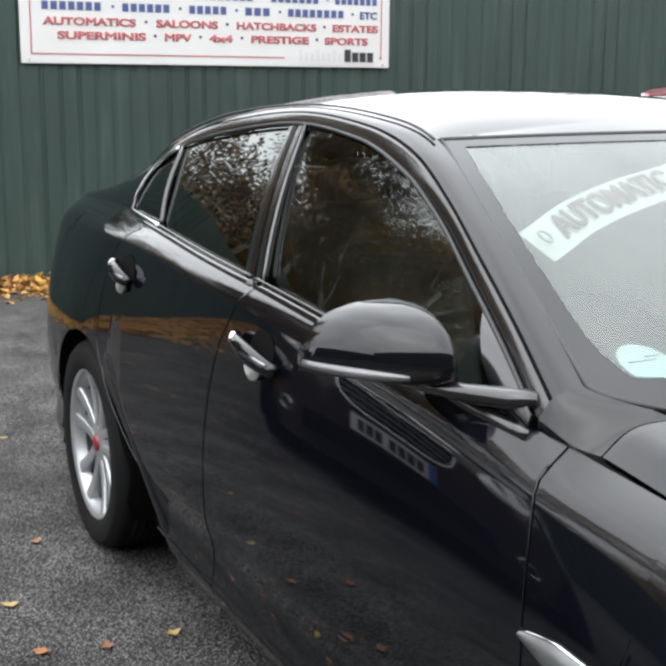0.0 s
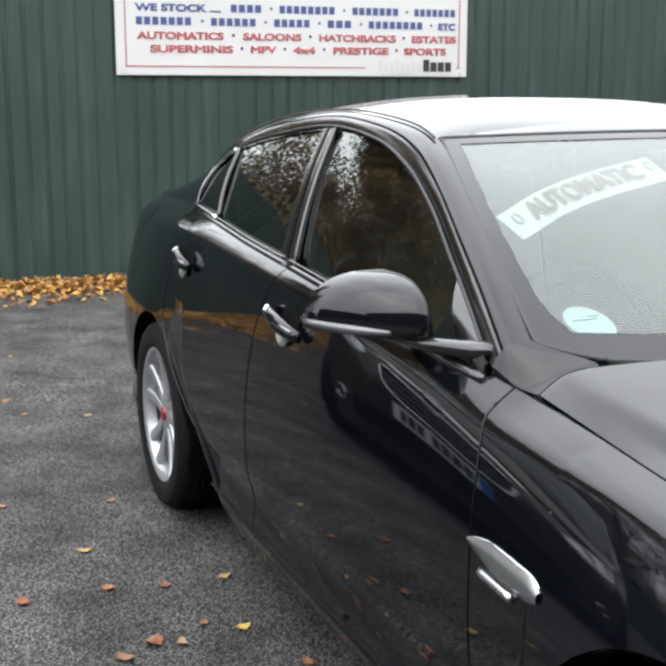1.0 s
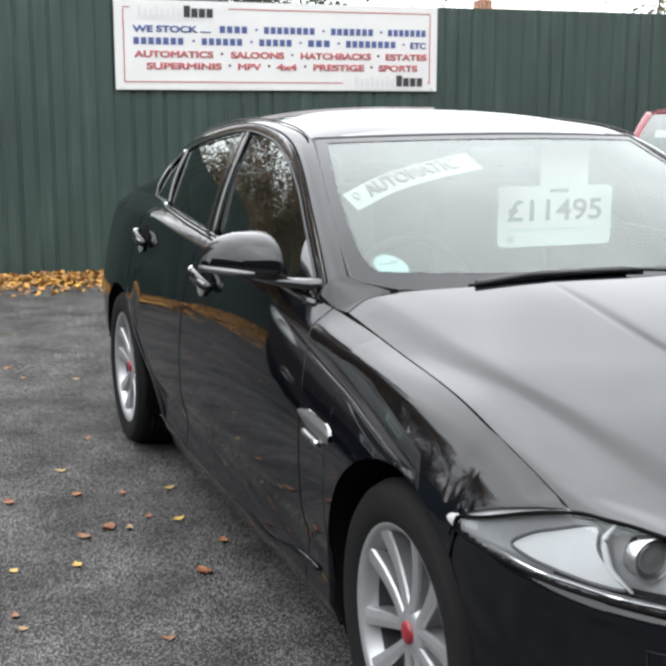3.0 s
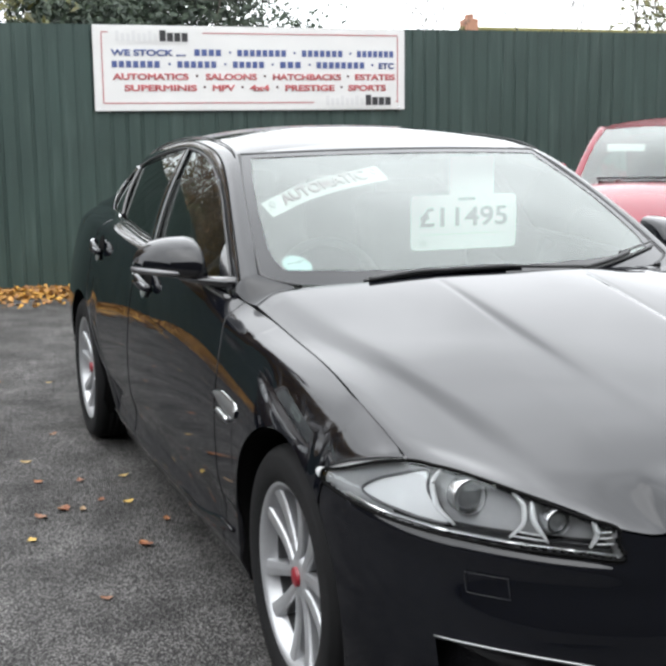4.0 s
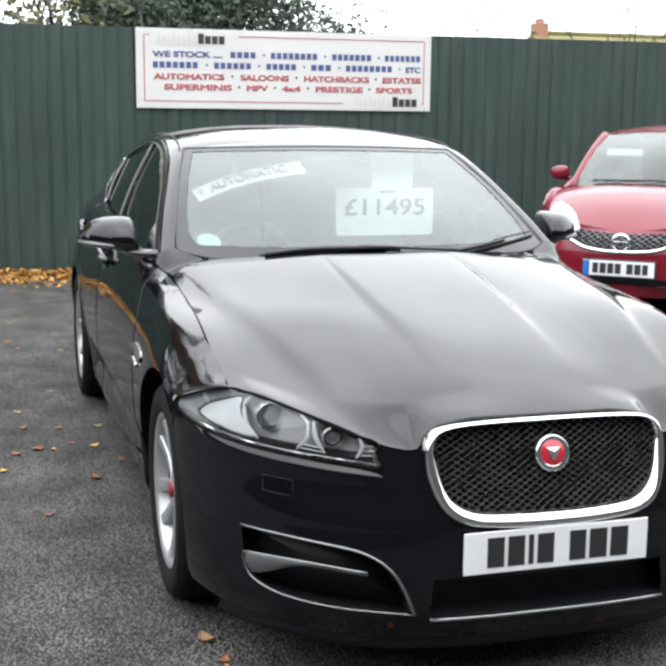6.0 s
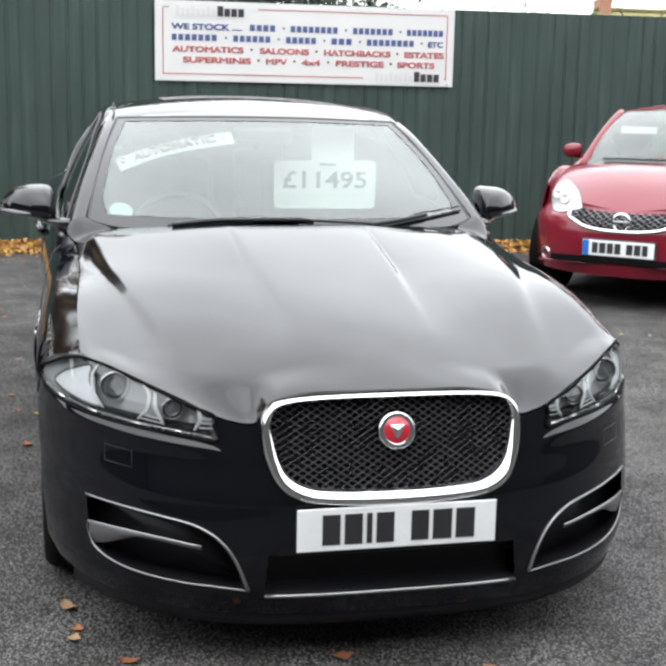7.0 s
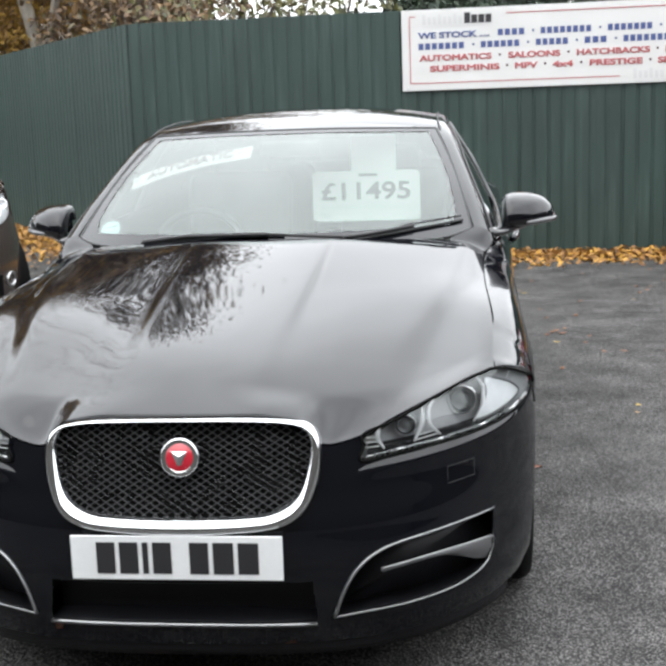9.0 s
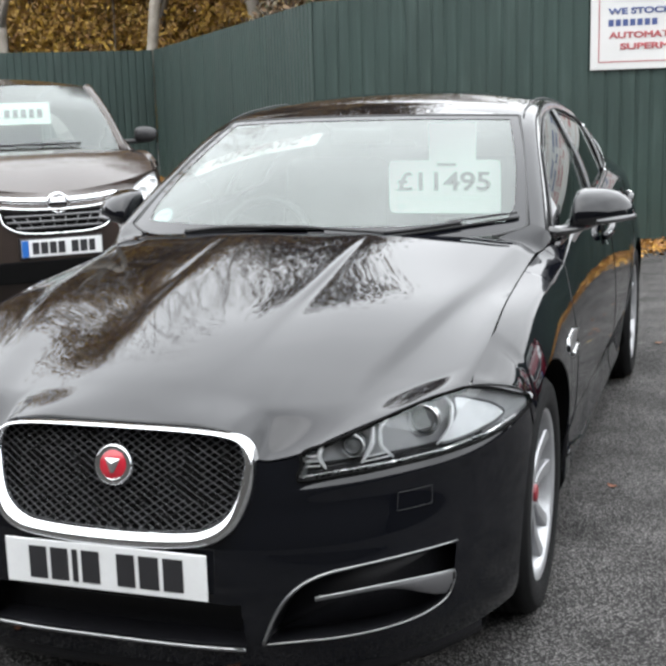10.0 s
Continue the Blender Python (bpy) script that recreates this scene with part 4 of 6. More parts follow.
for s in (1, -1):
    flip = lambda p: (p[0] * s, p[1], p[2])
    # headlamp: dark bed, lens, seal, projectors, bright blades
    bed = [flip(on_face(q, -0.045)) for q in shrink(LAMP, 0.002)]
    rimv = [flip(on_face(q, -0.004)) for q in LAMP]
    k = len(LAMP)
    V, F = rimv + bed, [[q, (q + 1) % k, k + (q + 1) % k, k + q] for q in range(k)]
    dv, df = dished(LAMP, 0.045)
    F += [[q + len(V) for q in f] for f in df]
    V += [flip(q) for q in dv]
    lamp = child("headlamp", smooth_mesh("headlamp_bed", V, F, LAMPBED), car, "clear headlamp with two projectors and bright blades")
    # lens follows the face
    V, F = [], []
    rings = 6
    c2 = np.mean(LAMP, axis=0)
    for r in range(rings):
        f = 1 - r / rings
        for q in LAMP:
            V.append(flip(on_face(c2 + (np.array(q) - c2) * f, 0.002 + 0.006 * (1 - f))))
    V.append(flip(on_face(c2, 0.008)))
    F = [[r * k + q, r * k + (q + 1) % k, (r + 1) * k + (q + 1) % k, (r + 1) * k + q] for r in range(rings - 1) for q in range(k)] + [[(rings - 1) * k + q, (rings - 1) * k + (q + 1) % k, rings * k] for q in range(k)]
    lens = child("lens", smooth_mesh("lens", V, F, LENS), lamp, "clear plastic lens")
    lens.visible_shadow = False
    rod("lamp_seal", [on_face(q, 0.003) for q in LAMP], 0.004, DARK, lamp, closed=True, side=s, ring=6)
    for x, z, r in ((0.686, 0.711, 0.037), (0.547, 0.675, 0.027)):
        y = face_y(x, z) + 0.012
        prof = [(r * 1.03, 0.03), (r * 1.03, -0.002), (r * 1.0, -0.005), (r * 0.97, -0.002), (r * 0.95, 0.012)]
        V, F = lathe(prof, 36)
        ring_ob = child("projector", smooth_mesh("projector", [(yy, xx, zz) for xx, yy, zz in V], F, SATIN), lamp, "bright projector ring")
        ring_ob.matrix_basis = Matrix.Translation((s * x, y, z))
        V, F = lathe([(r * 0.97, 0.010), (r * 0.74, 0.006), (r * 0.72, 0.001), (r * 0.66, 0.001), (r * 0.64, 0.005), (r * 0.35, 0.001), (0.0001, -0.001)], 32)
        bulb = child("projector_lens", smooth_mesh("projector_lens", [(yy, xx, zz) for xx, yy, zz in V], F, PROJECTOR), ring_ob, "dark glass projector")
    blades = [[(.724, .757), (.741, .726), (.739, .688), (.716, .652)], [(.617, .728), (.602, .700), (.606, .672), (.632, .640)], [(.588, .712), (.589, .680), (.569, .634)], [(.487, .682), (.481, .656), (.496, .627)]]
    for pts in blades:
        c = spline(*[(i, *p) for i, p in enumerate(pts)])
        path = [on_face(c(t), -0.010) for t in np.linspace(0, len(pts) - 1, 18)]
        rod("light_blade", path, [0.0024 + 0.0042 * math.sin(math.pi * (0.05 + 0.9 * i / 17)) for i in range(18)], CLEARWHITE, lamp, side=s, ring=6)
    for (x0, z0), (x1, z1) in (((.630, .644), (.572, .637)), ((.622, .653), (.575, .647)), ((.484, .634), (.452, .634)), ((.478, .645), (.452, .646)), ((.478, .656), (.453, .657))):
        rod("lamp_rib", [on_face((x0 + (x1 - x0) * t, z0 + (z1 - z0) * t), -0.010) for t in np.linspace(0, 1, 6)], 0.0022, CLEARWHITE, lamp, side=s, ring=6)
    white = loop([(.838, .687), (.82, .712), (.795, .730), (.745, .752), (.748, .715), (.738, .685), (.722, .655), (.76, .655), (.80, .664), (.825, .673)], 60, False)
    kk = len(white)
    dv, df = dished(white, 0.012)
    child("side_reflector", smooth_mesh("side_reflector", [flip(q) for q in dv], df, CLEARWHITE), lamp, "pale side reflector")
    # dark bezel along the lamp's lower edge
    foot_z = spline((0.452, 0.612), (0.536, 0.618), (0.634, 0.625), (0.739, 0.634), (0.80, 0.642))
    panel("lamp_bezel", np.array([[on_face((x, float(foot_z(x)) + h), -d) for h, d in ((0.001, 0.006), (0.010, 0.012), (0.018, 0.016), (0.022, 0.040))] for x in np.linspace(0.456, 0.80, 30)]), GLOSS, lamp, s, "black gloss bezel", 0)
    rod("reflector_edge", [on_face(q, -0.011) for q in white], 0.0034, GREYTRIM, lamp, closed=True, side=s, ring=6)
    rod("lamp_sill", [on_face(q, 0.0) for q in [(.455, .614), (.536, .624), (.634, .632), (.739, .641), (.82, .654), (.86, .668)]], 0.004, SATIN, lamp, side=s, ring=6)
    # side intake: dark pocket, silver outline, bright daytime blade
    pocket = [flip(on_face(q, -0.07)) for q in shrink(FOG, 0.006)]
    rimv = [flip(on_face(q, 0.0)) for q in FOG]
    kf = len(FOG)
    intake = child("side_intake", smooth_mesh("side_intake", pocket + rimv + [tuple(np.mean(pocket, axis=0))], [[q, (q + 1) % kf, kf + (q + 1) % kf, kf + q] for q in range(kf)] + [[q, (q + 1) % kf, 2 * kf] for q in range(kf)], INTAKE), car, "black side intake with silver outline")
    top = spline(*[(i, *p) for i, p in enumerate([(.374, .238), (.402, .308), (.43, .352), (.47, .385), (.52, .404), (.60, .415), (.69, .422), (.766, .424)])])
    rod("intake_trim", [on_face(top(t), 0.003) for t in np.linspace(0, 7, 40)], [0.0046 - 0.0028 * i / 39 for i in range(40)], TRIMGREY, intake, "satin silver trim", side=s, ring=8)
    bot = spline(*[(i, *p) for i, p in enumerate([(.374, .238), (.45, .246), (.545, .251), (.644, .259), (.70, .269), (.748, .295), (.763, .34), (.760, .356)])])
    rod("intake_trim", [on_face(bot(t), 0.003) for t in np.linspace(0, 7, 40)], 0.0020, TRIMGREY, intake, "satin silver trim", side=s, ring=8)
    V, F = [], []
    nb = 20
    for i in range(nb):
        t = i / (nb - 1)
        x = 0.488 + 0.270 * t
        zu = 0.345 + 0.016 * math.sin(math.pi * min(1, t * 0.75)) - 0.004 * t
        zl = zu - 0.006 - 0.052 * ramp(t, 0.35, 1.0) ** 1.4
        for z, out in ((zu, -0.010), (zu + 0.003, 0.0), (zu - 0.004, 0.004), ((zu + zl) / 2 - 0.003, 0.0), (zl, -0.012)):
            V.append(flip(on_face((x, float(z)), out)))
    F = [[i * 5 + j, i * 5 + j + 1, i * 5 + j + 6, i * 5 + j + 5] for i in range(nb - 1) for j in range(4)]
    blade = child("daytime_lamp", smooth_mesh("daytime_lamp", V, F, GREYTRIM), intake, "dark silver daytime lamp blade")
    rod("blade_edge", [np.array(V[5 * i + 1]) * (s, 1, 1) - np.array((0, 0.003, 0)) for i in range(nb)], 0.0030, TRIMGREY, blade, "bright upper edge", side=s, ring=6)
    # washer cover
    sq = [(.650, .564), (.716, .568), (.716, .528), (.650, .524)]
    rod("washer_cover", [on_face((np.array(sq[i]) * (1 - t) + np.array(sq[(i + 1) % 4]) * t), 0.0125) for i in range(4) for t in (0, 0.33, 0.66)], 0.0007, PLASTIC, car, closed=True, side=s, ring=6)


# ---- windscreen things: wipers, disc, banner, price card ----
def on_screen(u, v, out):
    return screen_point(u, v, out)


for name, track, thick in (("wiper", [(-0.60, 0.012), (-0.35, 0.055), (-0.05, 0.062), (0.02, 0.060)], 0.009), ("wiper", [(0.38, 0.020), (0.55, 0.045), (0.72, 0.075)], 0.008)):
    c = spline(*[(i, *p) for i, p in enumerate(track)])
    n = len(track) - 1
    pts = [on_screen(*c(t), 0.017) for t in np.linspace(0, n, 24)]
    w = child(name, smooth_mesh(name, *tube(pts, thick, 8, False, 1.0), PLASTIC), car, "black windscreen wiper")
    if track[0][0] < 0:
        rod("blade", [on_screen(u, v, 0.008) for u, v in zip(np.linspace(-0.62, 0.10, 20), 0.012 + 0.06 * np.sin(np.linspace(0.1, 1.9, 20)))], 0.005, PLASTIC, w, ring=6)
        rod("arm", [on_screen(u, v, 0.02) for u, v in zip(np.linspace(0.0, 0.42, 12), np.linspace(0.060, 0.020, 12))], 0.006, PLASTIC, w, ring=6)
    else:
        rod("blade", [on_screen(u, v, 0.008) for u, v in zip(np.linspace(0.42, 0.965, 20), np.linspace(0.015, 0.105, 20))], 0.005, PLASTIC, w, ring=6)
        rod("arm", [on_screen(u, v, 0.02) for u, v in zip(np.linspace(0.66, 0.955, 12), np.linspace(0.078, 0.115, 12))], 0.004, PLASTIC, w, ring=6)


def screen_uv(x, z):
    """The place on the windscreen with that half width and height."""
    v = 0.5
    for _ in range(20):
        u = x / (0.725 + (0.583 - 0.725) * v + 0.012 * math.sin(math.pi * min(max(v, 0), 1)))
        v += (z - screen_point(u, v)[2]) / 0.4
    return x / (0.725 + (0.583 - 0.725) * v + 0.012 * math.sin(math.pi * min(max(v, 0), 1))), v


disc = [screen_uv(-0.603 + 0.040 * math.cos(a), 1.050 + 0.024 * math.sin(a)) for a in np.linspace(0, 2 * math.pi, 33)[:-1]]
DISC = material("pale_disc", (0.30, 0.42, 0.42), 0.5, 0, 0.08, 40)
sticker = tagged(new("window_sticker", smooth_mesh("window_sticker", [on_screen(u, v, -0.006) for u, v in disc] + [on_screen(u, v, -0.004) for u, v in disc], [list(range(32, 64))] + [[i, (i + 1) % 32, 32 + (i + 1) % 32, 32 + i] for i in range(32)], DISC, False)), "pale round sticker on the windscreen", "sticker")
for k, (x0, x1, z) in enumerate(((-0.630, -0.585, 1.052), (-0.600, -0.576, 1.059))):
    rod("sticker_bar", [on_screen(*screen_uv(x, z + 0.1 * (x - x0)), -0.003) for x in np.linspace(x0, x1, 5)], 0.0012, GREYINK, sticker, ring=6)

CARD2 = material("thin_card", (0.36, 0.375, 0.365), 0.6, 0, 0.05, 9)
banner = thing("windscreen_banner", "white card strip with red letters, inside the windscreen", "banner")
BL = spline((0, -0.598, 1.208), (0.33, -0.46, 1.256), (0.66, -0.31, 1.290), (1, -0.14, 1.316))


def banner_point(t, h, out=0.004):
    d = BL(min(t + 0.02, 1)) - BL(max(t - 0.02, 0))
    nrm = np.array([-d[1], d[0]]) / np.hypot(*d)
    q = BL(t) + nrm * h
    return on_screen(*screen_uv(q[0], q[1]), out)


panel("card", np.array([[banner_point(t, h, -0.018) for h in (-0.021, 0.0, 0.021)] for t in np.linspace(0, 1, 30)]), CARD2, banner, 1, "", 0.001)
letters = text_mesh("AUTOMATIC", 0.05, PALERED, 0.36, 0.0006, 0.0005)
for v in letters.vertices:
    v.co = Vector(banner_point(0.14 + 0.72 * v.co.x / 0.36, v.co.z * 0.72 - 0.012, -0.010 - 4 * v.co.y))
child("letters", letters, banner, "red capital letters")
for t0 in (0.05, 0.92):
    part_pts = [banner_point(t0 + 0.02 * math.cos(a), 0.008 * math.sin(a), -0.006) for a in np.linspace(0, 6.28, 9)]
    rod("mark", part_pts, 0.0022, GREYINK, banner, ring=6)

price = thing("price_card", "white price card with large grey figures behind the windscreen", "price card")
def rounded_card(w, h, r, at):
    """A thin card in the x-z plane with rounded corners."""
    bm, rim = bmesh.new(), []
    for cx, cz, a0 in ((w / 2 - r, h / 2 - r, 0), (r - w / 2, h / 2 - r, 90), (r - w / 2, r - h / 2, 180), (w / 2 - r, r - h / 2, 270)):
        rim += [bm.verts.new((at[0] + cx + r * math.cos(radians(a0 + k * 18)), at[1], at[2] + cz + r * math.sin(radians(a0 + k * 18)))) for k in range(6)]
    sheet_face = bm.faces.new(rim)
    for v in bmesh.ops.extrude_face_region(bm, geom=[sheet_face])["geom"]:
        if isinstance(v, bmesh.types.BMVert):
            v.co.y += 0.004
    return bm


part("card", rounded_card(0.445, 0.205, 0.022, (0.2925, 2.266, 1.098)), CARD, price)
part("upper_card", rounded_card(0.185, 0.145, 0.008, (0.325, 2.270, 1.272)), CARD, price)
fig = text_mesh("£11495", 0.10, GREYINK, 0.37, 0.002, 0.0006)
ob = child("figures", fig, price, "large grey figures")
ob.matrix_basis = Matrix.Translation((0.105, 2.264, 1.085))
stripes(0.075, 0.012, GREYINK, price, (0.265, 2.2655, 1.178))
stripes(0.03, 0.02, PALE, price, (0.105, 2.2655, 1.012))
stripes(0.36, 0.004, PALE, price, (0.105, 2.2655, 1.052))

# ---- cabin ----
cab = block(1.30, 2.5, 0.02, (0, 2.65, 0.42), 0.004)
part("cabin_floor", cab, CABIN, car)
dash = np.array([[(0.70 * u, 1.42 + 0.17 * abs(u) ** 2.2 + 0.36 * k, 0.975 - 0.01 * k - 0.25 * max(0, k - 0.8) * 4 * 0.6 + 0.0 * u) for k in np.linspace(0, 1, 8)] for u in np.linspace(-1, 1, 25)])
panel("dashboard", dash, CABIN, car, 1, "grey dashboard top", 0.01)
for sx, row in ((-0.36, 2.55), (0.36, 2.55), (-0.36, 3.45), (0.36, 3.45)):
    sb = block(0.50, 0.52, 0.16, (sx, row, 0.55), 0.05, 3)
    block(0.48, 0.14, 0.62, (0, 0, 0.31), 0.055, 3, sb, pose(sx, row + 0.24, 0.58, -16))
    seat = part("seat", sb, CABIN, car, "grey car seat", True)
    part("headrest", block(0.26, 0.09, 0.17, (sx, row + 0.43, 1.20 if row < 3 else 1.13), 0.035, 3), CABIN, seat, "", True)
sw = rod("steering_wheel", [(-0.36 + 0.185 * math.cos(a), 1.98 + 0.07 * math.sin(a), 0.90 + 0.17 * math.sin(a)) for a in np.linspace(0, 2 * math.pi, 33)[:-1]], 0.016, PLASTIC, car, closed=True)
part("rear_view_mirror", block(0.24, 0.03, 0.065, (0.0, 2.13, 1.305), 0.014, 3), PLASTIC, car, "", True)
part("headliner", block(1.02, 1.35, 0.02, (0, 2.95, 1.365), 0.008), CABIN, car)


# rounded edges along the door joints
for s in (1, -1):
    for line, door, z0, z1 in ((SHUT_F, DOORS[s, "front"], 0.24, 0.925), (SHUT_B, DOORS[s, "rear"], 0.24, 1.02), (SHUT_R, DOORS[s, "rear"], 0.30, 1.06)):
        pts = [(float(side_x(line(z) + 0.003, z)) - 0.0004, float(line(z)) + 0.003, z) for z in np.linspace(z0, z1, 40)]
        rod("door_edge", pts, 0.0022, PAINT, door, side=s, ring=6)


def face_outwards(root):
    """Turns the panes of a car so that their outer side faces away from its middle."""
    for ob in root.children_recursive:
        if ob.type != "MESH" or not ob.data.materials or ob.data.materials[0] not in (SCREEN, WINDOW, PRIVACY, LENS):
            continue
        me = ob.data
        mid = Vector((0, 2.4, 0.5))
        if sum((p.normal.dot(p.center - mid) * p.area for p in me.polygons)) < 0:
            me.flip_normals()


face_outwards(car)


# ---- wheels ----
CAPRED = material("cap_red", (0.20, 0.012, 0.02), 0.35, 0, 0.1, 20)
# darker copy of the rim's alloy: the shade inside the barrel is in its colour
BARREL = material("shaded_barrel", (0.05, 0.05, 0.052), 0.5, 0.3, 0.2, 14)
RIMGREY = material("rim_barrel", (0.15, 0.152, 0.155), 0.45, 0.6, 0.15, 14)


def make_wheel():
    """One wheel about the origin, its outer face towards +x; axle along x."""
    hub = thing("wheel", "", "")
    tyre = [(0.228, -0.10), (0.236, -0.112), (0.27, -0.124), (0.305, -0.122), (0.328, -0.108), (0.338, -0.085)]
    for k in range(7):
        x = -0.072 + 0.024 * k
        tyre += [(0.338, x - 0.008), (0.338, x + 0.008), (0.331, x + 0.0095), (0.331, x + 0.0145)] if k < 6 else []
    tyre += [(0.338, 0.085), (0.328, 0.108), (0.318, 0.116), (0.3165, 0.119), (0.305, 0.122), (0.285, 0.124), (0.262, 0.122), (0.244, 0.115), (0.236, 0.108), (0.228, 0.098)]
    child("tyre", smooth_mesh("tyre", *lathe(tyre, 72), RUBBER), hub, "black rubber road tyre")
    rim = child("rim", smooth_mesh("rim", *lathe([(0.213, 0.070), (0.221, 0.092), (0.228, 0.104), (0.240, 0.114), (0.245, 0.112), (0.243, 0.098)], 72), ALLOY), hub, "silver alloy rim")
    child("brake_disc", smooth_mesh("brake_disc", *lathe([(0.0, -0.01), (0.165, -0.01), (0.165, 0.005), (0.09, 0.005), (0.085, 0.03), (0.0, 0.03)], 48), RIMGREY), hub, "grey steel brake disc")
    child("barrel", smooth_mesh("barrel", *lathe([(0.226, -0.10), (0.215, -0.09), (0.210, 0.0), (0.2125, 0.071)], 72), BARREL), hub)
    # near-black disc that gives the gaps between the spokes their shade
    child("well", smooth_mesh("well", *lathe([(0.0, -0.06), (0.206, -0.06)], 32), DARK), hub)
    # five pairs of curved spokes
    for k in range(5):
        for twin in (-1, 1):
            V, F = [], []
            n = 12
            for i in range(n):
                t = i / (n - 1)
                r = 0.040 + 0.188 * t
                off = twin * (0.021 + 0.040 * t ** 1.2)
                half = 0.0155 + 0.0085 * t ** 1.5
                x = 0.088 - 0.004 * math.sin(math.pi * t) + 0.016 * t ** 2
                for dy, dx in ((-half * 0.8, -0.055), (-half, -0.007), (-half * 0.86, -0.001), (0.0, 0.001), (half * 0.86, -0.001), (half, -0.007), (half * 0.8, -0.055)):
                    V.append((x + dx, off + twin * dy, r))
            for i in range(n - 1):
                for j in range(6):
                    F.append([i * 7 + j, i * 7 + j + 1, i * 7 + j + 8, i * 7 + j + 7])
            a = 2 * math.pi * k / 5
            V = [(x, y * math.cos(a) + z * math.sin(a), -y * math.sin(a) + z * math.cos(a)) for x, y, z in V]
            child("spoke", smooth_mesh("spoke", V, F, ALLOY, False), rim)
    child("hub_plate", smooth_mesh("hub_plate", *lathe([(0.062, 0.03), (0.062, 0.078), (0.052, 0.086), (0.034, 0.09), (0.0, 0.09)], 32), ALLOY), rim)
    child("centre_cap", smooth_mesh("centre_cap", *lathe([(0.026, 0.086), (0.025, 0.096), (0.020, 0.099), (0.0, 0.100)], 28), CAPRED), rim, "red centre cap")
    for k in range(5):
        a = 2 * math.pi * (k + 0.5) / 5
        V, F = lathe([(0.008, 0.07), (0.008, 0.084), (0.006, 0.086), (0.0, 0.086)], 6)
        child("wheel_nut", smooth_mesh("wheel_nut", [(x, y + 0.044 * math.cos(a), z + 0.044 * math.sin(a)) for x, y, z in V], F, SATIN, False), rim)
    return hub


wheel = make_wheel()
for n, (x, y, turn) in enumerate(((0.762, AXLE_F, 0), (0.795, AXLE_R, 0), (-0.762, AXLE_F, 180), (-0.795, AXLE_R, 180))):
    m = pose(x, y, HUB_Z, 0, 0, turn) @ pose(0, 0, 0, 23 * n)
    w = wheel if n == 0 else copy_thing(wheel, m)
    w.matrix_basis = m
    w.parent = car
    s = 1 if x > 0 else -1
    # arch liner and lip
    r = ARCH_F if y < 2 else ARCH_R
    V, F = [], []
    angles = np.linspace(-0.42, math.pi + 0.42, 40)
    for a in angles:
        py, pz = y + (r - 0.004) * math.cos(a), HUB_Z + (r - 0.004) * math.sin(a)
        xo = side_x(max(py, 0.5), max(pz, 0.2)) if py > 0.62 else face_x(max(py, 0.1), max(pz, 0.2))
        V += [(s * (xo - 0.004), py, pz), (s * (xo - 0.03), py, pz), (s * 0.50, y + (r + 0.01) * math.cos(a), HUB_Z + (r + 0.01) * math.sin(a))]
    F = [[3 * i + k, 3 * i + k + 1, 3 * i + k + 4, 3 * i + k + 3] for i in range(len(angles) - 1) for k in range(2)]
    child("arch_liner", smooth_mesh("arch_liner", V, F, DARK), car)


ub = block(0.98, 4.3, 0.22, (0, 2.55, 0.31), 0.03)
block(1.66, 2.1, 0.14, (0, 2.38, 0.255), 0.03, bm=ub)
part("underbody", ub, DARK, car)
lip = np.array([[(x, float(face_y(abs(x), 0.19)) + dy, z + 0.02 * (x / 0.85) ** 2) for dy, z in ((0.012, 0.185), (0.014, 0.150), (0.024, 0.128), (0.05, 0.124), (0.32, 0.150))] for x in np.linspace(-0.80, 0.80, 61)])
panel("front_lip", lip, INTAKE, car, 1, "black plastic lip under the bumper", 0.004)


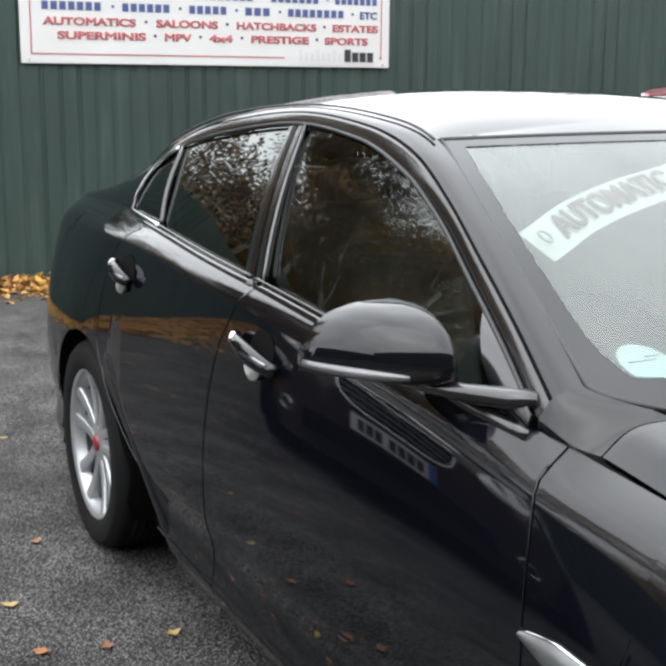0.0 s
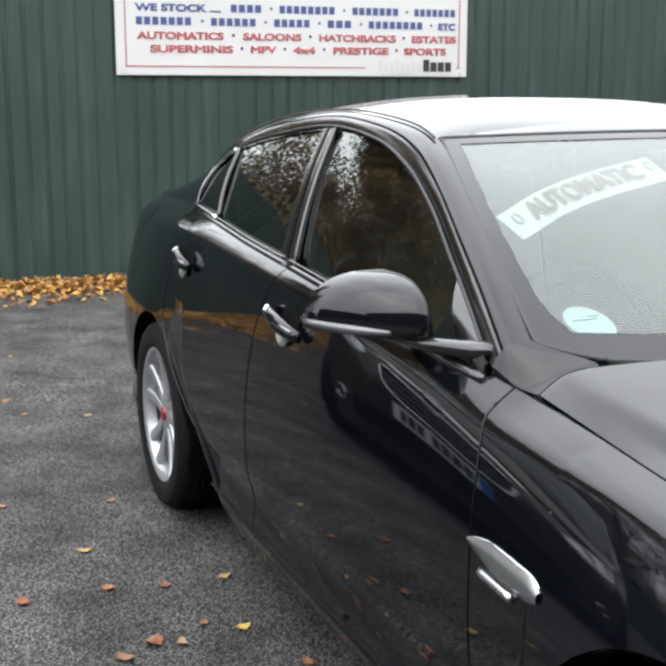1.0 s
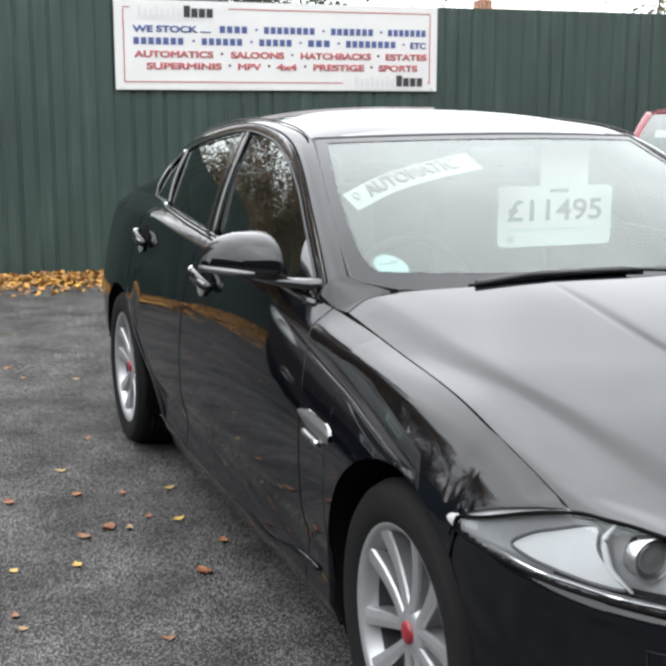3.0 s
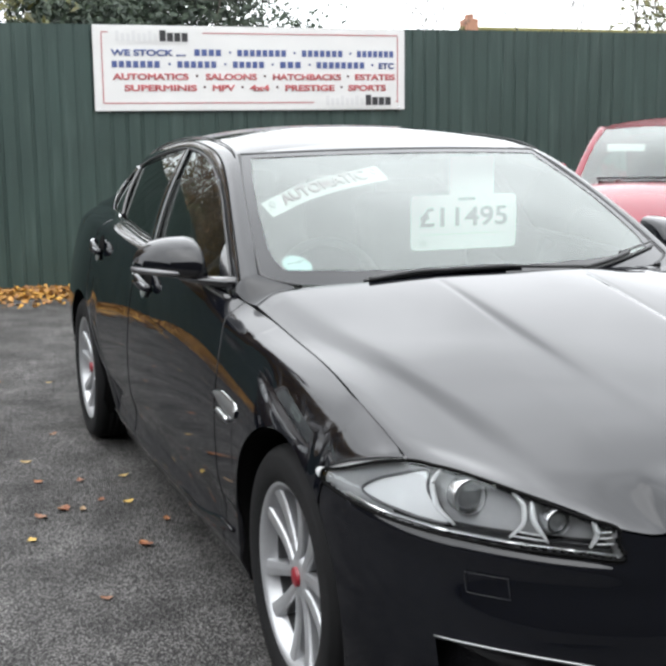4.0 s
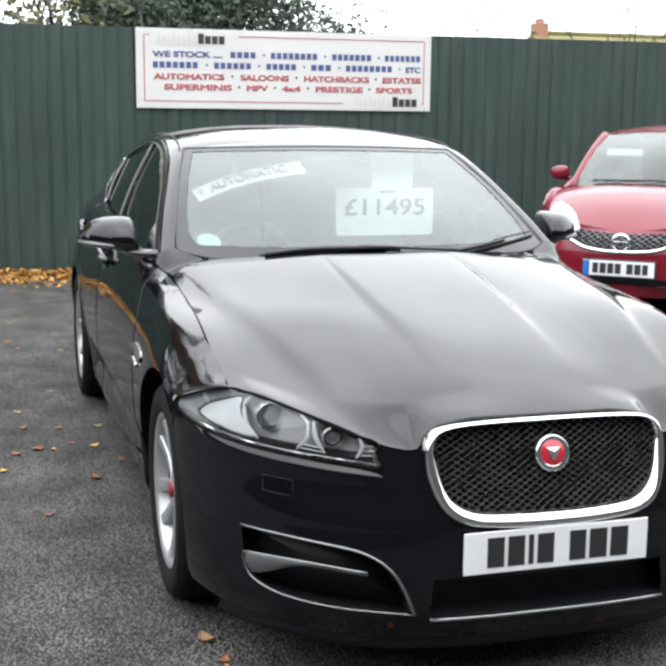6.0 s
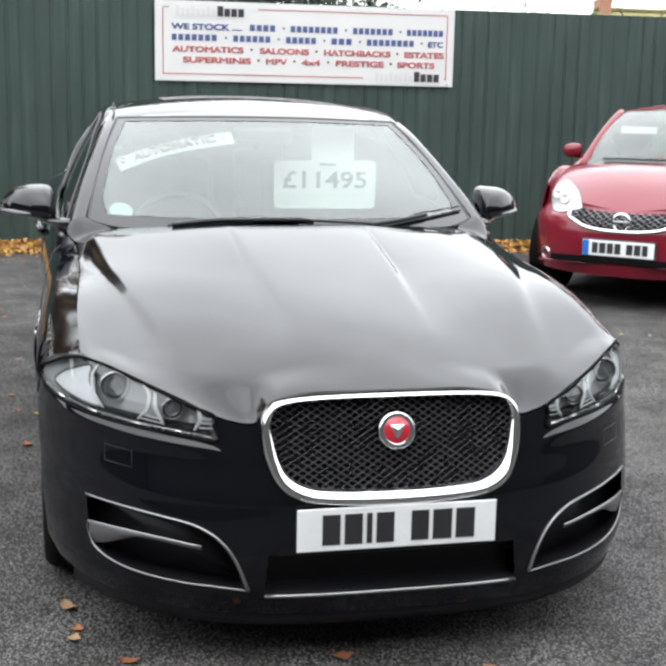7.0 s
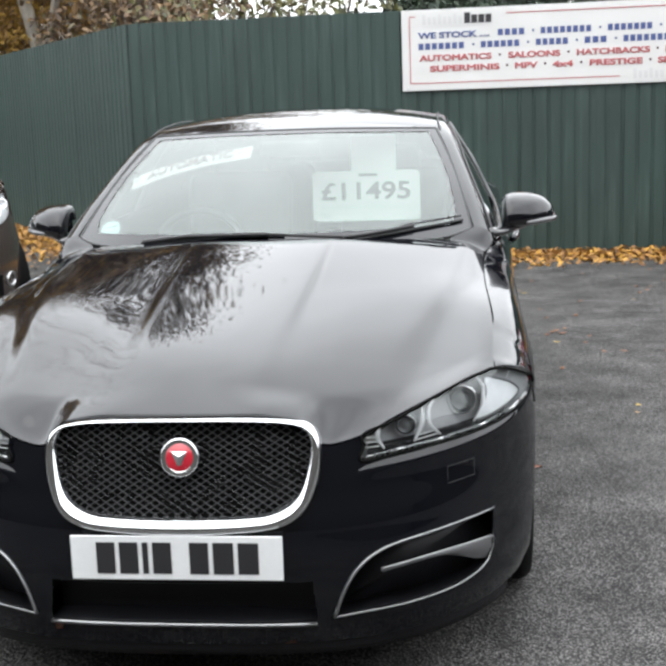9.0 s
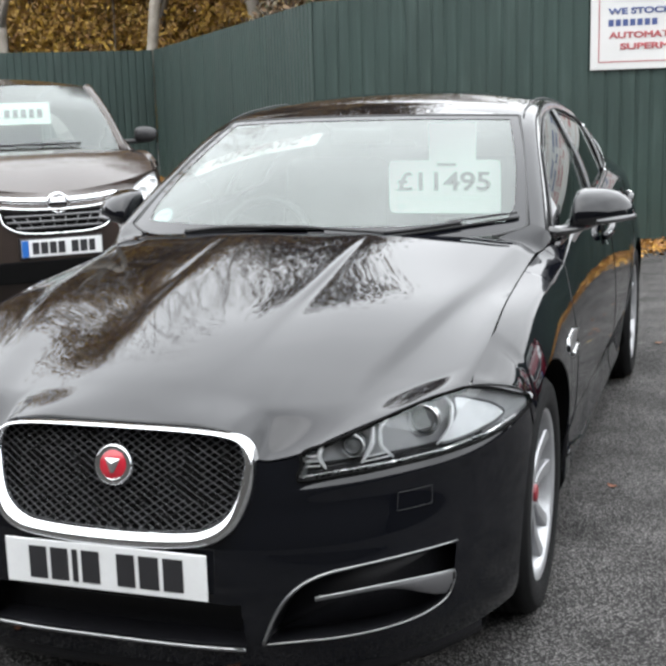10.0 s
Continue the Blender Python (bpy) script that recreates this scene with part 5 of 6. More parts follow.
# ---- two parked cars further back ----
def compact_car(name, label, paint, at, turn, length, width, height, belt, nose, hood_z, cowl, cowl_z, lamp_mat, style):
    """A smaller car from a few lines: nose at y = 0 facing -y."""
    body = thing(name, label, "car")
    body.matrix_world = pose(at[0], at[1], 0, 0, 0, turn)
    hw, rad = width / 2, 0.31
    ax_f, ax_r = 0.80, length - 0.72
    # front face: height range 0.18 to hood_z
    low = style["low"]
    prof = spline((0.16, 0.07), (0.25, 0.03), (0.40, 0.0), (0.55, 0.01), (hood_z - 0.08, 0.05), (hood_z, nose))
    wid = spline((0.16, hw - 0.06), (0.40, hw - 0.01), (0.6, hw), (hood_z, hw - 0.05), (hood_z + 0.2, hw - 0.08))
    end = 0.74

    def fy(x, z):
        y0 = prof(z)
        return end - (end - y0) * (1 - np.clip(np.abs(x) / wid(z), 0, 1) ** 2.5) ** 0.6

    edge = lambda x: hood_z + 0.13 * np.clip(np.abs(x) / hw, 0, 1) ** 1.6      # height of the bonnet's front edge
    u, w = np.meshgrid(np.linspace(-1, 1, 81), np.linspace(0, 1, 40), indexing="ij")
    z = np.full_like(u, 0.4)
    for _ in range(16):
        lim = np.minimum(end, ax_f - np.sqrt(np.clip((rad + 0.05) ** 2 - (z - rad) ** 2, 0, None)))
        y0 = prof(z)
        x = u * wid(z) * np.clip(1 - np.clip((end - lim) / (end - y0), 0, 1) ** (1 / 0.6), 0, 1) ** 0.4
        z = 0.6 * z + 0.4 * (low + (edge(x) - low) * w)
    panel("front_bumper", np.stack([x, fy(x, z), z], -1), paint, body, 1, "", 0)
    # bonnet
    u, v = np.meshgrid(np.linspace(-1, 1, 61), np.linspace(0, 1, 40), indexing="ij")
    xb = u * (hw - 0.10) * (1 - 0.06 * v)
    yf = fy(u * (hw - 0.10), edge(u * (hw - 0.10)))
    y = yf + (cowl + 0.10 * u * u - yf) * v
    zf = edge(u * (hw - 0.10))
    z = zf + (cowl_z - 0.05 * np.abs(u) ** 3 - zf) * (1 - (1 - v) ** 1.6) + 0.02 * np.sin(np.pi * v)
    panel("bonnet", np.stack([xb, y, z], -1), paint, body, 1, "", 0.01)
    rim = np.stack([xb[60], y[60], z[60]], -1)
    # sides: two sheets from sill to belt with arches, and shoulders to the bonnet's edge
    top = spline((0.30, edge(hw - 0.1) - 0.02), (cowl, cowl_z - 0.05), (cowl + 0.6, belt - 0.02), (length - 0.5, belt + 0.05), (length, belt))
    plan = spline((0.30, hw - 0.14), (0.55, hw - 0.065), (0.74, hw - 0.025), (0.95, hw), (length - 0.6, hw), (length - 0.1, hw - 0.1), (length, hw - 0.2))

    def lower(y):
        r = rad + 0.05
        a = lambda c: np.where(np.abs(y - c) < r, rad + np.sqrt(np.clip(r * r - (y - c) ** 2, 0, None)), 0)
        return np.maximum(0.18, np.maximum(a(ax_f), a(ax_r)))

    def side_top(y):
        y = max(y, 0.50)
        z = float(top(y))
        return float(plan(y)) - style["tuck"] * np.clip((z - 0.6) / 0.5, 0, 1) ** 2, y, z

    yy = np.linspace(0.50, length, 150)
    for s in (1, -1):
        P = np.zeros((150, 26, 3))
        for j in range(26):
            t = j / 25
            zz = lower(yy) + (top(yy) - lower(yy)) * t
            P[:, j] = np.stack([plan(yy) - style["tuck"] * np.clip((zz - 0.6) / 0.5, 0, 1) ** 2 - 0.05 * np.clip((0.45 - zz) / 0.3, 0, 1) ** 2, yy, zz], -1)
        panel("side_panel", P, paint, body, s, "", 0.01)
        wing = np.zeros((40, 7, 3))
        for i in range(40):
            a, b = np.array(side_top(rim[i, 1])), rim[i]
            for k in range(7):
                wing[i, k] = a + (b - a) * k / 6 + np.array((0.014, 0, 0.014)) * math.sin(math.pi * k / 6)
        panel("wing_top", wing, paint, body, s, "", 0)
    # windscreen, roof, side windows, tail
    s_base = lambda u: np.array([u * (hw - 0.20), cowl + 0.05 + 0.16 * u * u, cowl_z - 0.01 - 0.02 * u * u])
    s_top = lambda u: np.array([u * (hw - 0.30), cowl + 0.78 + 0.08 * u * u, height - 0.09 - 0.03 * u * u])
    P = np.array([[s_base(q) + (s_top(q) - s_base(q)) * t + np.array([0, -0.02, 0.035]) * math.sin(math.pi * t) for t in np.linspace(0, 1, 20)] for q in np.linspace(-1, 1, 31)])
    panel("windscreen", P, SCREEN, body, 1, "windscreen reflecting sky and branches", 0)
    for s in (1, -1):
        rod("screen_pillar", [tuple(s_base(s) + (s_top(s) - s_base(s)) * t + np.array([0.012 * s, 0.01, 0.035 * math.sin(math.pi * t)])) for t in np.linspace(-0.04, 1, 14)], 0.038, paint, body, flat=0.8)
    roofp = np.zeros((41, 40, 3))
    for i, q in enumerate(np.linspace(-1, 1, 41)):
        a = s_top(q)
        for j, t in enumerate(np.linspace(0, 1, 40)):
            yr = a[1] + (length - 0.5 - a[1]) * t
            roofp[i, j] = q * (hw - 0.30 + 0.03 * math.sin(math.pi * t)), yr, a[2] + 0.085 * math.sin(math.pi * min(1, 0.75 * t + 0.02)) * (1 - 0.35 * q * q) - 0.10 * t ** 3
    panel("roof", roofp, paint, body, 1, "", 0.01)
    for s in (1, -1):
        # side glass from the belt to the screen pillar and the roof's edge
        y_in, y_out = cowl + 0.16, length - 0.45

        def upper_edge(t):
            if t < 0.3:
                q = s_base(1) + (s_top(1) - s_base(1)) * t / 0.3
                return tuple(q + np.array([0.02, 0.01, 0.03 * math.sin(math.pi * t / 0.3)]))
            return tuple(np.array(roofp[40, int((t - 0.3) / 0.7 * 39)]) + np.array([0.012, 0, -0.012]))

        def belt_edge(t):
            y = y_in + (y_out - y_in) * t
            return side_top(y)

        glassy = ruled(belt_edge, upper_edge, 41, 8, (0.02, 0, 0))
        panel("quarter_panel", glassy[:7], paint, body, s, "", 0)
        panel("side_window", glassy[6:], PRIVACY, body, s, "dark side window", 0)
    tailp = np.array([[(q * (hw - 0.24), length - 0.5 + 0.42 * t ** 0.8, (roofp[20, 39, 2] - 0.05 * q * q) * (1 - t) + 0.25 * t) for t in np.linspace(0, 1, 14)] for q in np.linspace(-1, 1, 21)])
    panel("tailgate", tailp, paint, body, 1, "", 0)
    # wheels with dark arches
    for s in (1, -1):
        for ya in (ax_f, ax_r):
            V, F = lathe([(0.17, -0.09), (0.20, -0.10), (0.27, -0.105), (0.30, -0.09), (rad, -0.06), (rad, 0.06), (0.30, 0.09), (0.27, 0.105), (0.21, 0.10), (0.20, 0.085)], 40)
            wob = child("wheel", smooth_mesh("wheel", V, F, RUBBER), body, "road wheel with a black tyre")
            wob.matrix_basis = pose(s * (hw - 0.11), ya, rad, 0, 0, 0 if s > 0 else 180)
            child("rim", smooth_mesh("rim", *lathe([(0.202, 0.088), (0.19, 0.07), (0.17, 0.05), (0.06, 0.065), (0.03, 0.085), (0, 0.088)], 40), ALLOY), wob, "silver rim")
            V, F = lathe([(rad + 0.048, -0.24), (rad + 0.048, 0.09)], 40)
            well = child("arch_liner", smooth_mesh("arch_liner", [(x, y, max(z, -0.1)) for x, y, z in V], F, DARK), body)
            well.matrix_basis = pose(s * (hw - 0.11), ya, rad, 0, 0, 0 if s > 0 else 180)
    part("underbody", block(width - 0.5, length - 0.9, 0.3, (0, length / 2, 0.36), 0.03), DARK, body)
    part("cabin", block(width - 0.45, 1.9, 0.4, (0, cowl + 1.4, belt - 0.25), 0.08), CABIN, body)

    face = lambda q, out=0.0: (q[0], float(fy(q[0], q[1])) - out, q[1])
    # lamps
    outline = loop(style["lamp"], 48, False)
    for s in (1, -1):
        c = np.mean(outline, axis=0)
        k = len(outline)
        # the lamp leans back over the wing above the bonnet's edge
        lean = lambda q, out: (q[0], float(fy(q[0], q[1])) + 1.4 * max(0.0, q[1] - float(edge(q[0]))) - out, q[1])
        V = [lean(q, 0.006) for q in outline] + [lean(c + (q - c) * 0.6, 0.020) for q in outline]
        F = [[i, (i + 1) % k, k + (i + 1) % k, k + i] for i in range(k)] + [list(range(k, 2 * k))]
        hl = child("headlamp", smooth_mesh("headlamp", [(s * a, b, d) for a, b, d in V], F, lamp_mat), body, "pale clear headlamp")
        rod("lamp_rim", [lean(q, 0.006) for q in outline], 0.005, GREYTRIM, hl, closed=True, side=s, ring=6)
        for (x, z), r in style["bulbs"]:
            V, F = lathe([(r, 0.01), (r, -0.012), (r * 0.8, -0.016), (r * 0.6, -0.004), (0, 0.0)], 24)
            ob = child("reflector", smooth_mesh("reflector", [(b, a, c) for a, b, c in V], F, CLEARWHITE), hl)
            ob.matrix_basis = Matrix.Translation((s * x, lean((x, z), 0.024)[1], z))
        rod("fog_lamp", [face((style["fog"][0] + 0.045 * math.cos(a), style["fog"][1] + 0.045 * math.sin(a)), 0.006) for a in np.linspace(0, 2 * math.pi, 25)[:-1]], 0.008, SATIN, body, "round fog lamp", closed=True, side=s, ring=6)
        # mirror
        mx, my, mz, mw = style["mirror_at"]
        mb = bmesh.new()
        bmesh.ops.create_uvsphere(mb, u_segments=20, v_segments=12, radius=1)
        for v in mb.verts:
            q = v.co
            v.co = (s * mx + mw * math.copysign(abs(q.x) ** 0.75, q.x), my + 0.06 * (q.y if q.y < 0 else 0.4 * q.y), mz + 0.062 * math.copysign(abs(q.z) ** 0.75, q.z) * (1 - 0.15 * s * q.x))
        block(0.14, 0.05, 0.035, (s * (mx - 0.11), my + 0.02, mz - 0.05), 0.014, 2, mb)
        part("door_mirror", mb, style["mirror"], body, "", True)
    # grille
    g = loop(style["grille"], 72)
    gz = float(np.mean([q[1] for q in g]))
    gob = child("grille", smooth_mesh("grille", [face(q, 0.006) for q in g] + [face(np.array((q[0] * f, gz + (q[1] - gz) * f)), 0.006) for f in (0.8, 0.6, 0.4, 0.2, 0.02) for q in g], [[r * len(g) + i, r * len(g) + (i + 1) % len(g), (r + 1) * len(g) + (i + 1) % len(g), (r + 1) * len(g) + i] for r in range(5) for i in range(len(g))], DARK), body, "dark grille with a bright strip")
    if "slats" in style:
        for zs, half in style["slats"]:
            rod("slat", [face((x, zs), 0.012) for x in np.linspace(-half, half, 20)], 0.008, GREYTRIM, gob, ring=6)
        for xs in np.linspace(-0.3, 0.3, 8):
            rod("upright", [face((xs * (0.8 + 0.2 * t), style["slats"][-1][0] + (style["slats"][0][0] - style["slats"][-1][0]) * t), 0.010) for t in (0, 0.5, 1)], 0.005, GREYTRIM, gob, ring=6)
    else:
        child("grille_mesh", smooth_mesh("grille_mesh", *lattice(g, 0.032, 0.55, 0.0035, 0.004, lambda q, o: face(q, o + 0.008)), WIRE, False), gob, "", "stuff")
    for pts, r in style["chrome"]:
        c = spline(*[(i, *p) for i, p in enumerate(pts)])
        for s in (1, -1):
            rod("grille_strip", [face(c(t), 0.010) for t in np.linspace(0, len(pts) - 1, 24)], r, CHROME, gob, "bright chrome strip", side=s, ring=8)
    lx, lz, lr = style["badge"]
    rod("badge_ring", [(lr * math.cos(a), float(fy(0, lz)) - 0.024, lz + lr * 0.95 * math.sin(a)) for a in np.linspace(0, 2 * math.pi, 33)[:-1]], lr * 0.16, CHROME, gob, "plain chrome badge ring", closed=True)
    part("badge_bar", block(lr * 1.7, 0.008, lr * 0.3, (0, float(fy(0, lz)) - 0.024, lz), 0.002), CHROME, gob)
    # low intake, plate with bars
    part("low_intake", block(style["slot"][0], 0.02, style["slot"][1], (0, float(fy(0, style["slot"][2])) - 0.0, style["slot"][2]), 0.008), DARK, body)
    pz = style["plate"]
    py = float(fy(0.2, pz)) - 0.022
    plate = part("number_plate", block(0.52, 0.006, 0.111, (0, py, pz), 0.002), PLATE, body, "white number plate with black bars")
    part("plate_band", block(0.045, 0.002, 0.107, (-0.236, py - 0.004, pz), 0), EUBLUE, plate, "blue band")
    x = -0.19
    for wbar in (0.042, 0.046, 0.044, 0.044, -0.03, 0.046, 0.046, 0.040):
        if wbar > 0:
            part("plate_bar", block(wbar, 0.002, 0.076, (x + wbar / 2, py - 0.004, pz), 0), INK, plate)
            x += wbar + 0.011
        else:
            x -= wbar
    part("plate_backing", block(0.54, 0.03, 0.13, (0, py + 0.018, pz), 0.004), PLASTIC, plate)
    rod("wiper", [tuple(s_base(q) + (s_top(q) - s_base(q)) * 0.05 + np.array([0, -0.02, 0.02])) for q in np.linspace(-0.75, 0.55, 14)], 0.010, PLASTIC, body, ring=6)
    return body, s_base, s_top


REDPAINT = material("red_paint", (0.145, 0.007, 0.017), 0.25, 0.0, 0.08, 6, coat=0.5, ior=1.3)
BROWNPAINT = material("brown_paint", (0.036, 0.027, 0.023), 0.2, 0.1, 0.1, 6, coat=0.6, ior=1.3)
LAMPGLASS = material("lamp_plastic", (0.62, 0.64, 0.65), 0.12, 0.35, 0.15, 14, coat=1.0)
red_style = {"low": 0.245, "tuck": 0.15, "lamp": [(.345, .715), (.375, .775), (.43, .835), (.52, .885), (.59, .900), (.640, .85), (.655, .77), (.625, .70), (.54, .672), (.43, .690)], "bulbs": (((.50, .775), .040), ((.585, .80), .034)), "fog": (.62, .355),
             "mirror": REDPAINT, "mirror_at": (.865, 1.50, 1.085, .085), "grille": [(0, .700), (.25, .706), (.43, .722), (.425, .668), (.25, .600), (0, .588)],
             "chrome": (([(0.43, .720), (.425, .662), (.34, .620), (.25, .590), (.10, .575), (0, .573)], 0.013),), "badge": (0, .640, .062), "slot": (1.0, 0.05, .362), "plate": .452}
red_car, rb, rt = compact_car("hatchback_car", "red five-door hatchback with pale headlamps, parked by the fence", REDPAINT, (3.07, 5.07), -42, 4.1, 1.695, 1.53, 0.98, 0.16, 0.72, 0.95, 1.02, LAMPGLASS, red_style)
rod("bumper_strip", [(x, 0.03 + 0.22 * abs(x) ** 2.5, 0.325) for x in np.linspace(-0.62, 0.62, 25)], 0.010, REDPAINT, red_car, "glossy red bumper lip", ring=8)
brown_style = {"low": 0.19, "tuck": 0.09, "lamp": [(.50, .80), (.56, .875), (.66, .935), (.78, .965), (.83, .93), (.80, .86), (.70, .80), (.58, .77)], "bulbs": (((.62, .855), .045), ((.73, .90), .04)), "fog": (.70, .40), "mirror": PLASTIC, "mirror_at": (.985, 1.45, 1.205, .092),
               "grille": [(0, .780), (.25, .785), (.37, .795), (.35, .72), (.26, .660), (0, .645)], "slats": ((.755, .34), (.718, .33), (.680, .28)),
               "chrome": (([(0, .838), (.2, .845), (.41, .862)], 0.026), ([(0, .788), (.2, .795), (.36, .812)], 0.009), ([(.375, .79), (.355, .715), (.265, .655), (.15, .640), (0, .638)], 0.009)), "badge": (0, .828, .065), "slot": (1.1, 0.14, .40), "plate": .550}
brown_car, bb, bt = compact_car("people_carrier_car", "dark brown people carrier with a chrome grille bar, parked", BROWNPAINT, (-2.745, 4.435), 42, 4.65, 1.86, 1.70, 1.08, 0.18, 0.89, 1.0, 1.14, LAMPGLASS, brown_style)
for who, base, top, spots in ((red_car, rb, rt, ((-0.55, 0.62, 0.30, 0.055),)), (brown_car, bb, bt, ((0.10, 0.55, 0.40, 0.16),))):
    for u0, v0, w, h in spots:
        k = np.array([base(u0) + (base(0.0) - base(0.0)) + (top(u0) - base(u0)) * v0])[0]
        n = child("price_label", smooth_mesh("price_label", [(k[0] - w / 2, k[1] + 0.04, k[2] - h / 2), (k[0] + w / 2, k[1] + 0.04, k[2] - h / 2), (k[0] + w / 2, k[1] + 0.07, k[2] + h / 2), (k[0] - w / 2, k[1] + 0.07, k[2] + h / 2)], [[0, 1, 2, 3]], CARD if h > 0.1 else CARD2, False), who, "white price card")
        for b in range(5 if h > 0.1 else 0):
            part("figure_bar", block(0.04, 0.003, h * 0.4, (k[0] - w * 0.3 + b * w * 0.15, k[1] + 0.045, k[2]), 0), GREYINK, n)

for c in (red_car, brown_car):
    face_outwards(c)

LEAVES = [(-1.073, 3.105), (-0.89, 3.10), (-1.188, 2.733), (-1.287, 2.676), (-0.94, 2.737), (-0.846, 2.473), (-0.976, 2.223), (-1.579, 2.093), (-1.548, 2.444), (-0.935, 5.149), (-1.249, 5.575),
          (-1.491, 3.132), (-1.238, 3.145), (-1.253, 3.471), (-1.348, 2.423), (-1.194, 1.788), (-0.981, 2.238), (-1.195, 2.75), (-0.82, 0.545), (-0.803, 0.338), (-0.794, 0.396), (-0.666, 0.175),
          (-0.111, 0.1), (0.258, -0.05), (-0.47, -0.1), (1.268, 5.005), (1.205, 4.863), (1.328, 5.076), (1.24, 4.95), (1.30, 4.90), (1.439, 5.55), (0.974, 2.027), (1.0, 4.647), (-1.036, 2.805), (-1.122, 2.711)]


# ---- trees and shrubs ----
BARK = material("bark", (0.09, 0.075, 0.06), 0.85, 0, 0.35, 5, bump=0.01, bump_scale=25)
PALEBARK = material("pale_bark", (0.28, 0.25, 0.21), 0.8, 0, 0.4, 4, bump=0.006, bump_scale=30)


def leaf_material(name, colors):
    """Leaves whose tone changes from leaf to leaf."""
    m = bpy.data.materials.new(name)
    m.use_nodes = True
    n, l = m.node_tree.nodes, m.node_tree.links
    b = n["Principled BSDF"]
    geo, r = n.new("ShaderNodeNewGeometry"), n.new("ShaderNodeValToRGB")
    r.color_ramp.interpolation = "LINEAR"
    while len(r.color_ramp.elements) < len(colors):
        r.color_ramp.elements.new(0.5)
    for i, c in enumerate(colors):
        r.color_ramp.elements[i].position, r.color_ramp.elements[i].color = i / (len(colors) - 1), (*c, 1)
    l.new(geo.outputs["Random Per Island"], r.inputs[0])
    l.new(r.outputs[0], b.inputs["Base Color"])
    b.inputs["Roughness"].default_value = 0.6
    return m


YELLOW = leaf_material("yellow_leaves", [(0.12, 0.06, 0.02), (0.30, 0.17, 0.03), (0.48, 0.30, 0.04), (0.22, 0.11, 0.03), (0.40, 0.26, 0.06)])
BROWN = leaf_material("brown_leaves", [(0.05, 0.03, 0.018), (0.13, 0.075, 0.035), (0.20, 0.12, 0.05), (0.08, 0.05, 0.03), (0.10, 0.09, 0.04)])
OLIVE = leaf_material("olive_leaves", [(0.03, 0.035, 0.012), (0.07, 0.075, 0.02), (0.12, 0.11, 0.03), (0.05, 0.05, 0.02)])
EVERGREEN = leaf_material("evergreen_leaves", [(0.008, 0.018, 0.010), (0.018, 0.035, 0.018), (0.035, 0.055, 0.028), (0.012, 0.022, 0.014)])
LITTER = leaf_material("fallen_leaves", [(0.10, 0.045, 0.015), (0.32, 0.15, 0.03), (0.50, 0.28, 0.04), (0.20, 0.09, 0.03), (0.42, 0.22, 0.05)])


def limbs(rng, height, spread, levels, lean=0.25, first=0.35, radius=None):
    """Trunk and limbs of a tree as vertices and faces, and the twig ends."""
    V, F, ends = [], [], []

    def grow(p, d, length, r, level):
        pts, q = [Vector(p)], Vector(d).normalized()
        n = 5 if level < 2 else 3
        for i in range(n):
            q = (q + Vector((rng.gauss(0, 0.13), rng.gauss(0, 0.13), rng.gauss(0.03, 0.09)))).normalized()
            pts.append(pts[-1] + q * length / n)
        radii = [max(0.004, r * (1 - 0.55 * i / n)) for i in range(n + 1)]
        v, f = tube(pts, radii, 7 if level == 0 else (5 if level == 1 else 3))
        k = len(V)
        V.extend(v)
        F.extend([[a + k for a in face] for face in f])
        if level >= levels:
            ends.append((pts[-1], q))
            ends.append((pts[len(pts) // 2], q))
            return
        count = rng.randint(4, 6) if level == 0 else rng.randint(3, 4)
        for c in range(count):
            t = first + (1 - first) * (c + rng.random()) / count if level == 0 else 0.35 + 0.65 * (c + rng.random() * 0.8) / count
            i = min(int(t * n), n - 1)
            start = pts[i].lerp(pts[i + 1], t * n - i)
            a = rng.random() * 2 * math.pi
            side_dir = Vector((math.cos(a), math.sin(a), 0))
            nd = (q * (1 - spread) + side_dir * spread + Vector((0, 0, lean))).normalized()
            grow(start, nd, length * rng.uniform(0.45, 0.68), radii[i] * rng.uniform(0.5, 0.65), level + 1)
        ends.append((pts[-1], q))

    grow((0, 0, -0.05), (rng.gauss(0, 0.05), rng.gauss(0, 0.05), 1), height * 0.62, radius or height * 0.016, 0)
    return V, F, ends


def behind(x, y):
    """Whether a place lies beyond the fences."""
    if x > -2.7:
        return y > 9.75 - 0.05 * (x + 2.7)
    if x > -8.4:
        return (x + 2.7) * 0.819 + (y - 9.42) * 0.573 > 0.35
    return (y - 18.35) * 0.815 - (x + 8.97) * 0.58 > 0.35


def leaf_cloud(rng, places, count, size, reach, flat=0.6, at=(0, 0)):
    """Many small bent leaves round the given places, all beyond the fences."""
    V, F = [], []
    for _ in range(count):
        p = rng.choice(places)
        c = Vector(p) + Vector((rng.gauss(0, reach), rng.gauss(0, reach), rng.gauss(0, reach * flat)))
        if not behind(c.x + at[0], c.y + at[1]):
            continue
        a = Vector((rng.gauss(0, 1), rng.gauss(0, 1), rng.gauss(0, 1))).normalized()
        b = a.orthogonal().normalized()
        s = size * rng.uniform(0.6, 1.4)
        k = len(V)
        n = a.cross(b) * s * 0.25
        V += [c - a * s, c + b * s * 0.55 + n, c + a * s, c - b * s * 0.55 + n]
        F += [[k, k + 1, k + 2], [k, k + 2, k + 3]]
    return V, F


